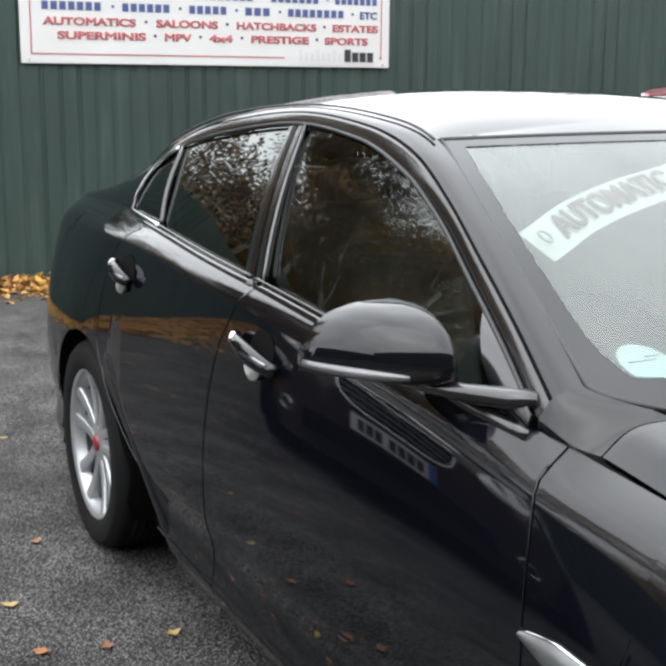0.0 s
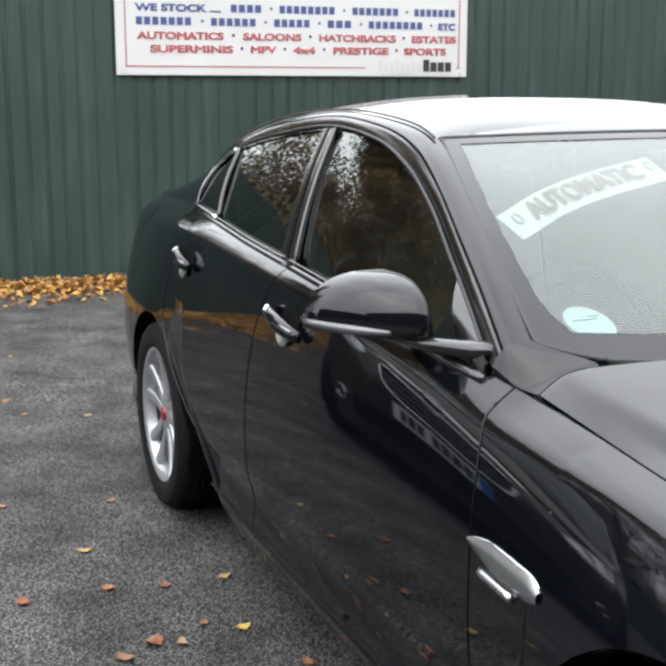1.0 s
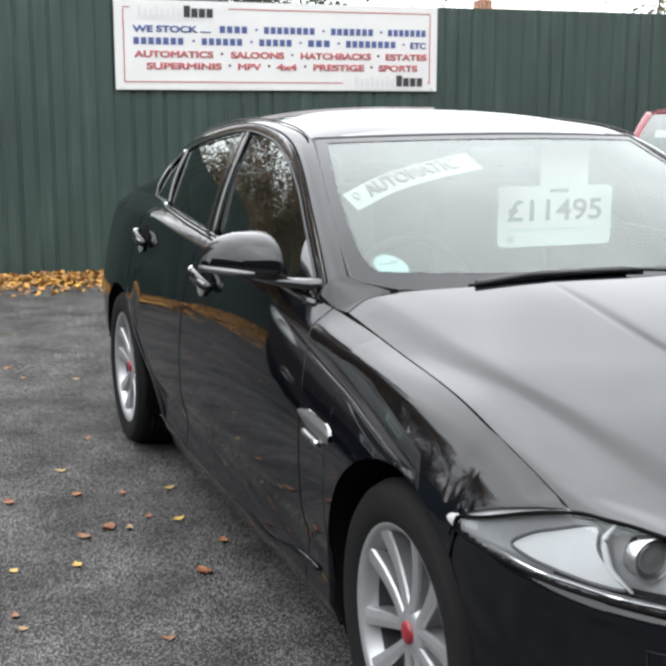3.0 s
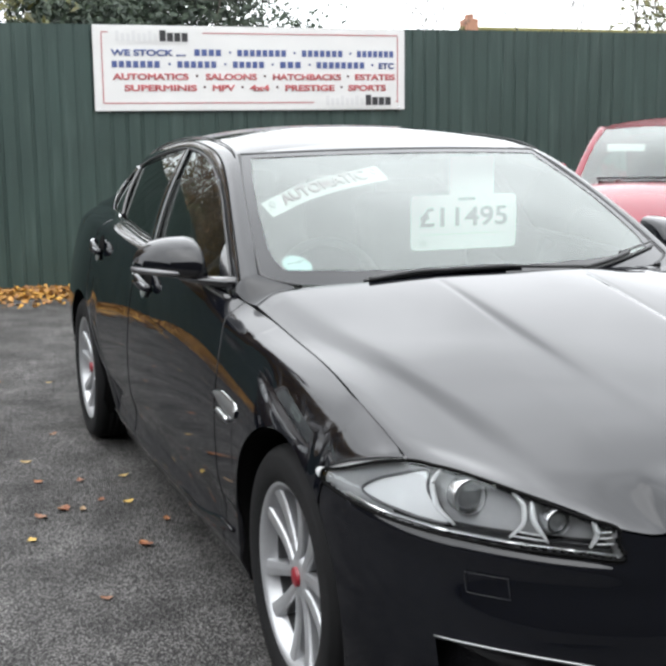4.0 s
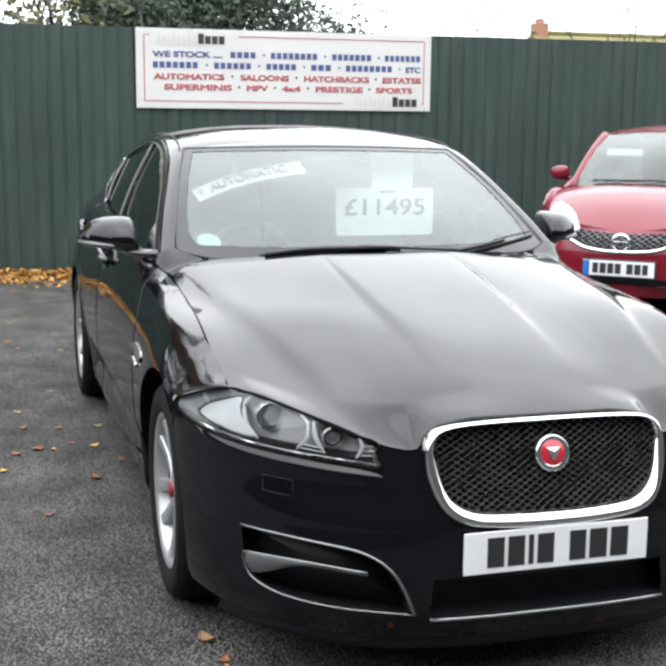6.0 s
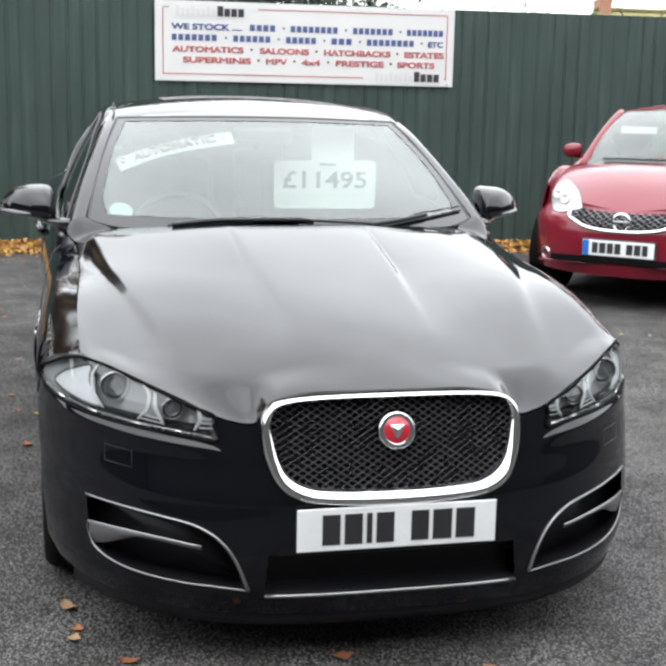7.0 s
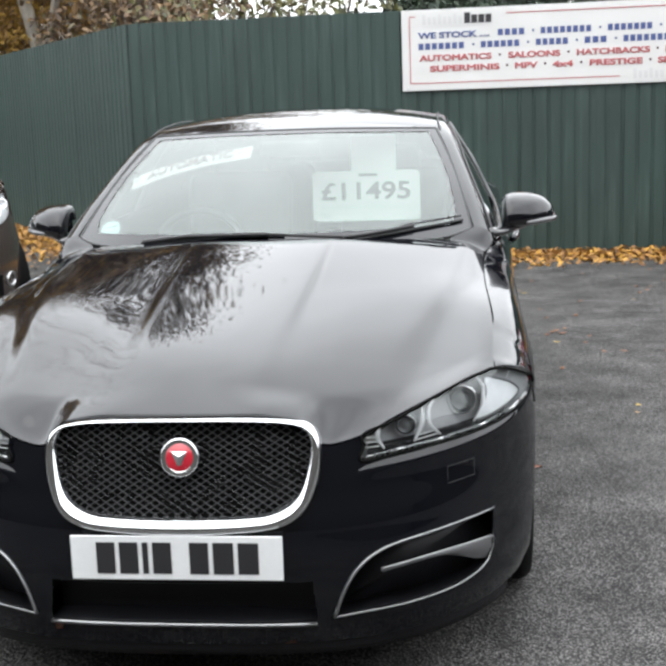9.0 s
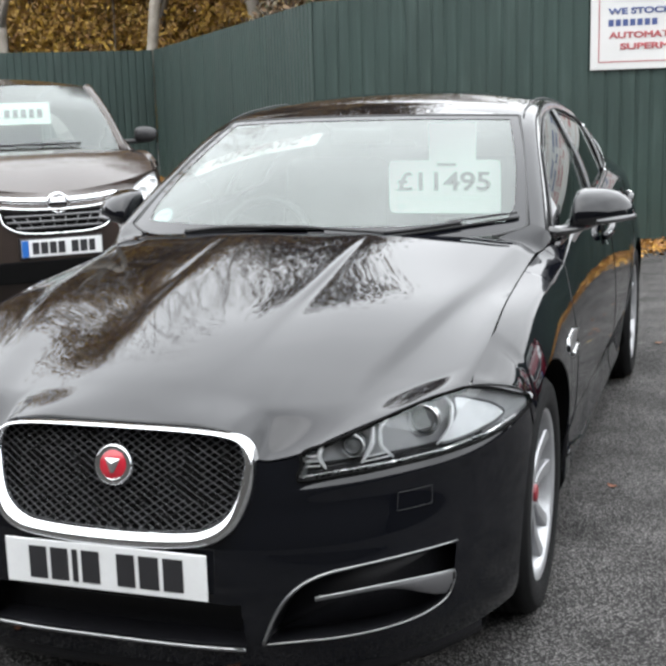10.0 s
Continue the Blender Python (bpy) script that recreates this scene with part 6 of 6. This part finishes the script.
def tree(name, at, height, leaf=None, count=0, size=0.07, reach=0.5, label="", levels=3, spread=0.55, seed=0, low=0.0, bark=None, first=0.35, thick=None):
    rng = random.Random(seed)
    t = thing(name, label, "tree")
    t.location = (at[0], at[1], 0)
    V, F, ends = limbs(rng, height, spread, levels, first=first, radius=thick)
    child("trunk", smooth_mesh("trunk", V, F, bark or BARK), t)
    if leaf:
        places = [p for p, _ in ends if p.z > low and behind(p.x + at[0], p.y + at[1])]
        child("crown", smooth_mesh("crown", *leaf_cloud(rng, places, count, size, reach, 0.6, at), leaf, False), t)
    return t


def shrub(name, at, width, depth, z0, z1, leaf, count, size, label, seed, category="shrub"):
    """A dense, uneven shrub: thin stems and leaves in many clumps."""
    rng = random.Random(seed)
    t = thing(name, label, category)
    t.location = (at[0], at[1], 0)
    V, F, places = [], [], []
    for i in range(int(width * 9)):
        x, y = rng.uniform(-width / 2, width / 2), rng.uniform(-depth / 2, depth / 2)
        top = z0 + (z1 - z0) * rng.uniform(0.35, 1.0) * (1 - 0.5 * abs(2 * x / width) ** 3)
        pts = [(x, y, 0), (x + rng.gauss(0, 0.2), y + rng.gauss(0, 0.2), top * 0.5), (x + rng.gauss(0, 0.4), y + rng.gauss(0, 0.3), top)]
        v, f = tube(pts, [0.03, 0.02, 0.006], 4)
        k = len(V)
        V += v
        F += [[a + k for a in face] for face in f]
        for _ in range(5):
            q = rng.uniform(0.3, 1.0)
            places.append((pts[2][0] * q + x * (1 - q) + rng.gauss(0, 0.3), pts[2][1] * q + y * (1 - q) + rng.gauss(0, 0.25), top * q))
    child("stem_tangle", smooth_mesh("stem_tangle", V, F, BARK), t, kind="stuff")
    child("foliage", smooth_mesh("foliage", *leaf_cloud(rng, places, count, size, 0.28, 0.8, at), leaf, False), t)
    return t


# wood behind the bent fence
for i, (x, y, h, leaf, cnt) in enumerate(((-3.7, 16.2, 5.4, BROWN, 3500), (-6.9, 19.4, 11.0, BROWN, 30000), (-9.6, 20.9, 11.5, YELLOW, 36000), (-12.6, 19.8, 11.5, YELLOW, 30000), (-16.5, 18.5, 10.5, BROWN, 3000),
                                          (-3.4, 19.5, 6.0, BROWN, 1500), (-9.0, 25.0, 13.0, BROWN, 24000), (-14.5, 23.5, 13.5, BROWN, 24000), (-20.5, 16.5, 11.0, BROWN, 2600), (-1.2, 17.5, 5.6, None, 0))):
    tree("autumn_tree" if leaf else "bare_tree", (x, y), h, leaf, cnt, 0.075, 0.5, "autumn tree with thinning yellow and brown leaves" if leaf else "bare tree with fine branches", 5, 0.55, 11 + i, 3.4, PALEBARK if i in (1, 3) else None, 0.25)
for x, y, h, seed in ((-11.5, 17.5, 13.5, 61), (-9.45, 18.7, 13.5, 62)):
    tree("tall_tree", (x, y), h, None, 0, 0.075, 0.5, "tall pale-barked tree with nearly bare branches", 5, 0.5, seed, 6.0, PALEBARK, 0.3, 0.13)
for i, (x, y, w, d, z1, leaf, cnt) in enumerate(((-3.0, 13.0, 2.6, 1.4, 4.0, BROWN, 7000), (-4.5, 17.0, 2.8, 1.8, 5.0, BROWN, 13000), (-7.4, 20.6, 3.4, 1.6, 7.6, YELLOW, 30000), (-11.2, 20.0, 4.4, 1.6, 8.0, YELLOW, 36000), (-15.0, 17.6, 5.0, 1.8, 6.0, BROWN, 12000),
                                                (-19.0, 15.2, 5.0, 2.0, 6.0, YELLOW, 11000), (-10.5, 22.8, 9.0, 1.6, 9.0, BROWN, 40000), (-17.5, 20.0, 7.0, 1.6, 6.5, BROWN, 12000), (-1.4, 11.8, 2.2, 1.2, 3.7, OLIVE, 4200))):
    shrub("hedge_shrub", (x, y), w, d, 0.6, z1, leaf, int(cnt * 1.5), 0.052, "dense shrub with yellow and brown autumn leaves behind the fence" if leaf is not OLIVE else "dense shrub with dull olive leaves behind the fence", 40 + i)
shrub("evergreen_shrub", (1.05, 13.0), 3.6, 1.8, 0.6, 4.3, EVERGREEN, 120000, 0.042, "dark evergreen with drooping tips behind the fence", 70)
tree("bare_tree", (7.2, 16.5), 4.3, label="small bare tree with fine branches", levels=4, spread=0.5, seed=91, thick=0.035)
tree("bare_tree", (10.6, 17.0), 5.4, label="small bare tree with fine branches", levels=4, spread=0.5, seed=92, thick=0.04)
shrub("evergreen_shrub", (12.2, 17.0), 2.4, 2.0, 0.6, 5.2, OLIVE, 5000, 0.07, "tall olive green conifer behind the fence", 73)

# ---- house beyond the fence ----
house = thing("bungalow", "brick bungalow with a mossy tiled roof and an orange chimney", "house")
BRICKS = material("house_brick", (0.28, 0.14, 0.09), 0.8, 0, 0.25, 3, bump=0.003, bump_scale=40)
MOSS = material("mossy_tile", (0.16, 0.15, 0.06), 0.85, 0, 0.35, 2, bump=0.006, bump_scale=18)
part("wall", block(10.0, 6.0, 2.5, (18.8, 28.5, 1.25), 0.01), BRICKS, house)
rf = bmesh.new()
for x in (13.5, 24.2):
    for y, z in ((25.2, 2.4), (28.5, 4.08), (31.8, 2.4), (31.8, 2.3), (28.5, 3.96), (25.2, 2.3)):
        rf.verts.new((x, y, z))
rf.verts.ensure_lookup_table()
for i in range(6):
    rf.faces.new([rf.verts[k] for k in (i, (i + 1) % 6, 6 + (i + 1) % 6, 6 + i)])
rf.faces.new([rf.verts[k] for k in range(6)][::-1])
rf.faces.new([rf.verts[k] for k in range(6, 12)])
roof_ob = part("roof", rf, MOSS, house, "mossy tiled roof")
part("ridge", block(10.7, 0.22, 0.10, (18.85, 28.5, 4.1), 0.03), MOSS, roof_ob)
part("chimney", block(0.34, 0.5, 1.2, (13.75, 28.5, 3.75), 0.02), BRICKS, house, "orange brick chimney")
part("chimney_pot", block(0.22, 0.22, 0.16, (13.75, 28.5, 4.4), 0.04), BRICKS, house)

# ---- fallen leaves ----
rng = random.Random(5)


def litter(name, a, b, n, spread_y, label, seed, mound=0.05):
    """A drift of leaves along a line."""
    r = random.Random(seed)
    V, F = [], []
    d = Vector((b[0] - a[0], b[1] - a[1], 0))
    side = Vector((d.y, -d.x, 0)).normalized()
    for _ in range(n):
        away = abs(r.gauss(0, spread_y))
        c = Vector((a[0], a[1], 0)) + d * r.random() + side * (0.01 + away) + Vector((0, 0, 0.006 + max(0, mound * (1 - away / spread_y / 1.6)) * r.random()))
        w = r.random() * 6.28
        u = Vector((math.cos(w), math.sin(w), r.gauss(0, 0.35))).normalized()
        v = Vector((-math.sin(w), math.cos(w), r.gauss(0, 0.35))).normalized()
        s = r.uniform(0.018, 0.042)
        k = len(V)
        lift = Vector((0, 0, s * r.uniform(0.0, 0.5)))
        V += [c - u * s, c - u * s * 0.2 + v * s * 0.6 + lift, c + u * s, c - u * s * 0.2 - v * s * 0.6 + lift]
        F += [[k, k + 1, k + 2], [k, k + 2, k + 3]]
    return tagged(new(name, smooth_mesh(name, V, F, LITTER, False)), label, "leaves", kind="stuff")


litter("leaf_drift", (-2.7, 9.36), (8.0, 8.83), 9500, 0.36, "drift of orange and yellow leaves along the fence", 1)
litter("leaf_drift", (-8.9, 18.25), (-2.72, 9.34), 6500, 0.38, "drift of orange and yellow leaves along the fence", 2)


def leaf_shape(k):
    r = random.Random(k)
    n, V, F = 9, [], []
    for i in range(n):
        t = i / (n - 1)
        w = (0.020 + 0.004 * r.random()) * math.sin(math.pi * (0.04 + 0.92 * t)) * (1 + 0.25 * math.sin(9 * t + k))
        z = 0.004 + 0.010 * (2 * t - 1) ** 2 * r.uniform(0.4, 1)
        V += [((t - 0.5) * 0.066, -w, z + 0.006), ((t - 0.5) * 0.066, 0, z), ((t - 0.5) * 0.066, w, z + 0.005)]
    F = [[3 * i + j, 3 * i + j + 1, 3 * i + j + 4, 3 * i + j + 3] for i in range(n - 1) for j in range(2)]
    return smooth_mesh("fallen_leaf", V, F, SINGLE)


SINGLE = leaf_material("single_leaf", [(0.3, 0.2, 0.1)] * 2)
nt = SINGLE.node_tree
inf = nt.nodes.new("ShaderNodeObjectInfo")
rampn = [q for q in nt.nodes if q.type == "VALTORGB"][0]
nt.links.new(inf.outputs["Random"], rampn.inputs[0])
el = rampn.color_ramp.elements
el[0].color, el[1].color = (0.17, 0.055, 0.02, 1), (0.42, 0.28, 0.06, 1)
for pos, c in ((0.3, (0.19, 0.10, 0.055, 1)), (0.55, (0.27, 0.10, 0.03, 1)), (0.8, (0.26, 0.19, 0.11, 1))):
    e = el.new(pos)
    e.color = c
SHAPES = [leaf_shape(k) for k in range(5)]


def fallen(x, y, size=1.0):
    ob = new("fallen_leaf", SHAPES[rng.randrange(5)])
    ob.matrix_world = Matrix.Translation((x, y, 0.001)) @ Matrix.Rotation(rng.random() * 6.28, 4, "Z") @ Matrix.Scale(size * rng.uniform(0.75, 1.2), 4)
    return tagged(ob, "curled brown and yellow fallen leaf on the tarmac", "leaf", "scattered leaves on the tarmac")


for x, y in LEAVES:
    fallen(x, y, 0.85 if abs(x) < 0.9 and y < 0.6 else 0.72)
for _ in range(95):
    y = 9.0 - abs(rng.gauss(0, 3.2))
    fallen(rng.uniform(-2.8, -1.05) if rng.random() < 0.6 else rng.uniform(1.05, 4.5), max(y, -1.0), 0.6)

for _ in range(70):
    fallen(rng.uniform(1.2, 4.6), rng.uniform(2.0, 8.8), 0.55)


# ---- ground ----
def tarmac():
    m = bpy.data.materials.new("wet_tarmac")
    m.use_nodes = True
    n, l = m.node_tree.nodes, m.node_tree.links
    b = n["Principled BSDF"]
    b.inputs["Specular IOR Level"].default_value = 0.07
    where = n.new("ShaderNodeTexCoord")
    def noise_at(scale, detail):
        t = n.new("ShaderNodeTexNoise")
        t.inputs["Scale"].default_value, t.inputs["Detail"].default_value = scale, detail
        l.new(where.outputs["Object"], t.inputs["Vector"])
        return t
    wet, stain = noise_at(0.7, 5), noise_at(3.5, 5)
    chips = n.new("ShaderNodeTexVoronoi")
    chips.inputs["Scale"].default_value = 140
    l.new(where.outputs["Object"], chips.inputs["Vector"])
    ramp_c = n.new("ShaderNodeValToRGB")
    e = ramp_c.color_ramp.elements
    e[0].position, e[0].color, e[1].position, e[1].color = 0.08, (0.205, 0.200, 0.192, 1), 0.58, (0.027, 0.026, 0.026, 1)
    l.new(chips.outputs["Distance"], ramp_c.inputs[0])
    tone = n.new("ShaderNodeMapRange")
    tone.inputs[1].default_value, tone.inputs[2].default_value, tone.inputs[3].default_value, tone.inputs[4].default_value = 0.3, 0.7, 0.6, 1.4
    l.new(stain.outputs["Fac"], tone.inputs[0])
    per = n.new("ShaderNodeVectorMath")
    per.operation = "MULTIPLY"
    l.new(ramp_c.outputs[0], per.inputs[0])
    sep = n.new("ShaderNodeMapRange")
    sep.inputs[3].default_value, sep.inputs[4].default_value = 0.4, 1.6
    l.new(chips.outputs["Color"], sep.inputs[0])
    l.new(sep.outputs[0], per.inputs[1])
    col = n.new("ShaderNodeVectorMath")
    col.operation = "SCALE"
    l.new(per.outputs[0], col.inputs[0])
    l.new(tone.outputs[0], col.inputs["Scale"])
    l.new(col.outputs[0], b.inputs["Base Color"])
    rough = n.new("ShaderNodeMapRange")
    rough.inputs[1].default_value, rough.inputs[2].default_value, rough.inputs[3].default_value, rough.inputs[4].default_value = 0.35, 0.65, 0.5, 0.75
    l.new(wet.outputs["Fac"], rough.inputs[0])
    l.new(rough.outputs[0], b.inputs["Roughness"])
    bp = n.new("ShaderNodeBump")
    bp.inputs["Distance"].default_value, bp.invert = 0.006, True
    l.new(chips.outputs["Distance"], bp.inputs["Height"])
    l.new(bp.outputs[0], b.inputs["Normal"])
    return m


TARMAC = tarmac()
tagged(new("ground", smooth_mesh("ground", [(-400, -400, 0), (400, -400, 0), (400, 400, 0), (-400, 400, 0)], [[0, 1, 2, 3]], TARMAC, False)), "dark wet tarmac with fine stone chips and scattered leaves", "ground", kind="structure")


# ---- fence of green profiled steel sheets ----
def fence_green():
    m = material("green_steel", (0.0165, 0.035, 0.0295), 0.62, 0, 0.25, 1.3, bump=0.0008, bump_scale=60, per_object=0.06)
    n, l = m.node_tree.nodes, m.node_tree.links
    where, streak, stretch = n.new("ShaderNodeTexCoord"), n.new("ShaderNodeTexNoise"), n.new("ShaderNodeMapping")
    stretch.inputs["Scale"].default_value = (9, 9, 0.7)
    streak.inputs["Scale"].default_value, streak.inputs["Detail"].default_value = 1.6, 6
    l.new(where.outputs["Object"], stretch.inputs["Vector"])
    l.new(stretch.outputs[0], streak.inputs["Vector"])
    fac = n.new("ShaderNodeMapRange")
    fac.inputs[1].default_value, fac.inputs[2].default_value, fac.inputs[3].default_value, fac.inputs[4].default_value = 0.52, 0.8, 0.0, 0.5
    l.new(streak.outputs["Fac"], fac.inputs[0])
    mix = n.new("ShaderNodeMix")
    mix.data_type = "RGBA"
    mix.inputs[7].default_value = (0.06, 0.09, 0.08, 1)
    b = n["Principled BSDF"]
    l.new(b.inputs["Base Color"].links[0].from_socket, mix.inputs[6])
    l.new(fac.outputs[0], mix.inputs[0])
    l.new(mix.outputs[2], b.inputs["Base Color"])
    return m


GREEN = fence_green()
FENCE_TOP = 2.39


def sheet_mesh(width, height):
    """A profiled sheet along x with its face towards -y: shallow trapezoid ribs, folded rim."""
    xs, k = [], int(round(width / 0.145))
    for i in range(k):
        a = i * width / k
        p = width / k
        j = 0.012 * math.sin(7.3 * i + 1.1)
        xs += [(a, 0.0), (a + 0.66 * p + j, -0.004), (a + 0.76 * p + j, 0.009), (a + 0.88 * p + j, 0.009)]
    xs.append((width, 0.0))
    V, F = [], []
    for x, y in xs:
        V += [(x, y, 0.0), (x, y, height), (x, y + 0.020, height), (x, y + 0.020, 0)]
    for i in range(len(xs) - 1):
        q = 4 * i
        F += [[q, q + 4, q + 5, q + 1], [q + 1, q + 5, q + 6, q + 2], [q + 3, q + 2, q + 6, q + 7]]
    return smooth_mesh("fence_sheet", V, F, GREEN, False)


SHEET = sheet_mesh(1.016, FENCE_TOP - 0.02)


def fence(name, a, b, label):
    """A run of sheets from a to b, seen from its right-hand side, with posts and a rail behind."""
    run = thing(name, label, "fence", kind="structure")
    d = Vector((b[0] - a[0], b[1] - a[1], 0))
    n = int(math.ceil(d.length / 1.016))
    run.matrix_world = Matrix.Translation((a[0], a[1], 0)) @ Matrix.Rotation(math.atan2(d.y, d.x), 4, "Z")
    pitch = d.length / n
    for i in range(n):
        ob = child("fence_sheet", SHEET, run)
        ob.matrix_basis = Matrix.Translation((i * pitch, 0.002 * (i % 2), 0.02)) @ Matrix.Diagonal((pitch / 1.016, 1, 1, 1))
    for i in range(0, n + 1, 3):
        part("post", block(0.07, 0.07, 2.3, (i * pitch, 0.06, 1.15), 0.006), GREEN, run)
    part("rail", block(d.length, 0.04, 0.06, (d.length / 2, 0.04, 2.2), 0.006), GREEN, run)
    return run


fence("fence_main", (-2.68, 9.40), (13.0, 8.62), "dark green profiled steel fence with pale streaks")
fence("fence_bend", (-8.95, 18.35), (-2.70, 9.42), "dark green profiled steel fence running back to a corner")
fence("fence_far", (-20.0, 10.5), (-8.97, 18.35), "dark green profiled steel fence behind parked cars")
# unseen plain walls, added behind and beside the camera to darken reflections in the paint
WALLDARK = material("unseen_wall_dark", (0.05, 0.047, 0.043), 0.85, 0, 0.3, 1.2, bump=0.003, bump_scale=30)
for n, (sx, sy, sz, at) in enumerate(((70, 0.3, 7.5, (13, -9.0, 3.75)), (0.3, 18, 2.6, (15.0, 0.2, 1.3)), (0.3, 19.2, 5.5, (-21.8, 0.75, 2.75)))):
    part("wall_" + ("south", "east", "west")[n], block(sx, sy, sz, at, 0.01), WALLDARK, None, "unseen plain dark wall, added to shape the car's reflections")
    tagged(bpy.data.objects["wall_" + ("south", "east", "west")[n]], category="wall", kind="structure")


# ---- the long white sign ----
SIGN_A, SIGN_B, SIGN_LO, SIGN_HI = Vector((0.095, 9.235, 0)), Vector((3.10, 9.086, 0)), 1.62, 2.385
sign = thing("sign_board", "long white sign board with blue and red lettering on the fence", "sign")
sd = (SIGN_B - SIGN_A)
sign.matrix_world = Matrix.Translation((SIGN_A.x, SIGN_A.y, SIGN_LO)) @ Matrix.Rotation(math.atan2(sd.y, sd.x), 4, "Z")
SW, SH = sd.length, SIGN_HI - SIGN_LO
part("board", block(SW, 0.012, SH, (SW / 2, 0.006, SH / 2), 0.003), WHITE, sign)




# ---- lettering of the sign; words that name makers are plain bars ----
def word(body, x0, x1, z, size, mat):
    ob = child("letters", text_mesh(body, size, mat, x1 - x0, 0.0, 0.0012, heavy=0.0031), sign)
    ob.matrix_basis = Matrix.Translation((x0, -0.002, z))
    return ob


def bar(x0, x1, z, h, mat, name="word_bar"):
    return stripes(x1 - x0, h, mat, sign, (x0, -0.002, z), name)


# the board is laid out in shares of its width and height
U = lambda q: SW * q
Vz = lambda q: SH * (1 - q)
LH = 0.060
word("WE STOCK ....", U(0.052), U(0.282), Vz(0.352), LH * 1.28, BLUE)
for a, b, n, q in ((0.308, 0.397, 4, 0.352), (0.443, 0.605, 8, 0.352), (0.652, 0.792, 7, 0.352), (0.836, 0.965, 7, 0.352),
                   (0.054, 0.205, 7, 0.492), (0.254, 0.381, 6, 0.492), (0.428, 0.533, 5, 0.492), (0.580, 0.654, 3, 0.492), (0.700, 0.866, 8, 0.492)):
    for k in range(n):
        bar(U(a + (b - a) * k / n), U(a + (b - a) * (k + 0.74) / n), Vz(q), LH, BLUE)
word("ETC", U(0.910), U(0.962), Vz(0.492), LH * 1.28, BLUE)
for body, a, b in (("AUTOMATICS", 0.055, 0.288), ("SALOONS", 0.341, 0.505), ("HATCHBACKS", 0.556, 0.782), ("ESTATES", 0.829, 0.966)):
    word(body, U(a), U(b), Vz(0.632), LH * 1.28, RED)
for body, a, b in (("SUPERMINIS", 0.090, 0.313), ("MPV", 0.362, 0.434), ("4x4", 0.480, 0.545), ("PRESTIGE", 0.596, 0.760), ("SPORTS", 0.806, 0.935)):
    word(body, U(a), U(b), Vz(0.765), LH * 1.28, RED)
for q, qx, mat in ((0.352, (0.420, 0.628, 0.814), BLUE), (0.492, (0.230, 0.404, 0.556, 0.677, 0.888), BLUE), (0.632, (0.314, 0.530, 0.805), RED), (0.765, (0.337, 0.457, 0.570, 0.783), RED)):
    for x in qx:
        bar(U(x) - 0.010, U(x) + 0.010, Vz(q) + 0.024, 0.020, mat if mat is BLUE else PALERED, "dot")
# trade name as plain shapes, above and below
for x0, z in ((0.068, 0.185), (0.731, 0.945)):
    for k in range(8):
        bar(U(x0 + 0.0165 * k), U(x0 + 0.0165 * k + 0.011), Vz(z), 0.070 if k % 3 else 0.092, PALE, "name_bar")
    for k in range(4):
        bar(U(x0 + 0.134 + 0.0225 * k), U(x0 + 0.134 + 0.0225 * k + 0.019), Vz(z), 0.100 if k == 0 else 0.078, INK, "name_bar")
    bar(U(x0), U(x0 + 0.222), Vz(z) - 0.020, 0.004, PALE, "underline")
# thin red frame with gaps beside the name
for x0, x1, z in ((0.025, 0.046, 0.088), (0.335, 0.975, 0.088), (0.028, 0.690, 0.915), (0.968, 0.978, 0.905)):
    bar(U(x0), U(x1), Vz(z), 0.009, RED, "border")
part("border", block(0.009, 0.002, SH * 0.82, (U(0.026), -0.002, SH * 0.495), 0), RED, sign)
part("border", block(0.009, 0.002, SH * 0.82, (U(0.975), -0.002, SH * 0.495), 0), RED, sign)
for x in (0.02, 0.35, 0.65, 0.98):
    for z in (0.03, 0.97):
        part("screw", block(0.014, 0.004, 0.014, (U(x), -0.002, SH * z), 0.003), SATIN, sign)
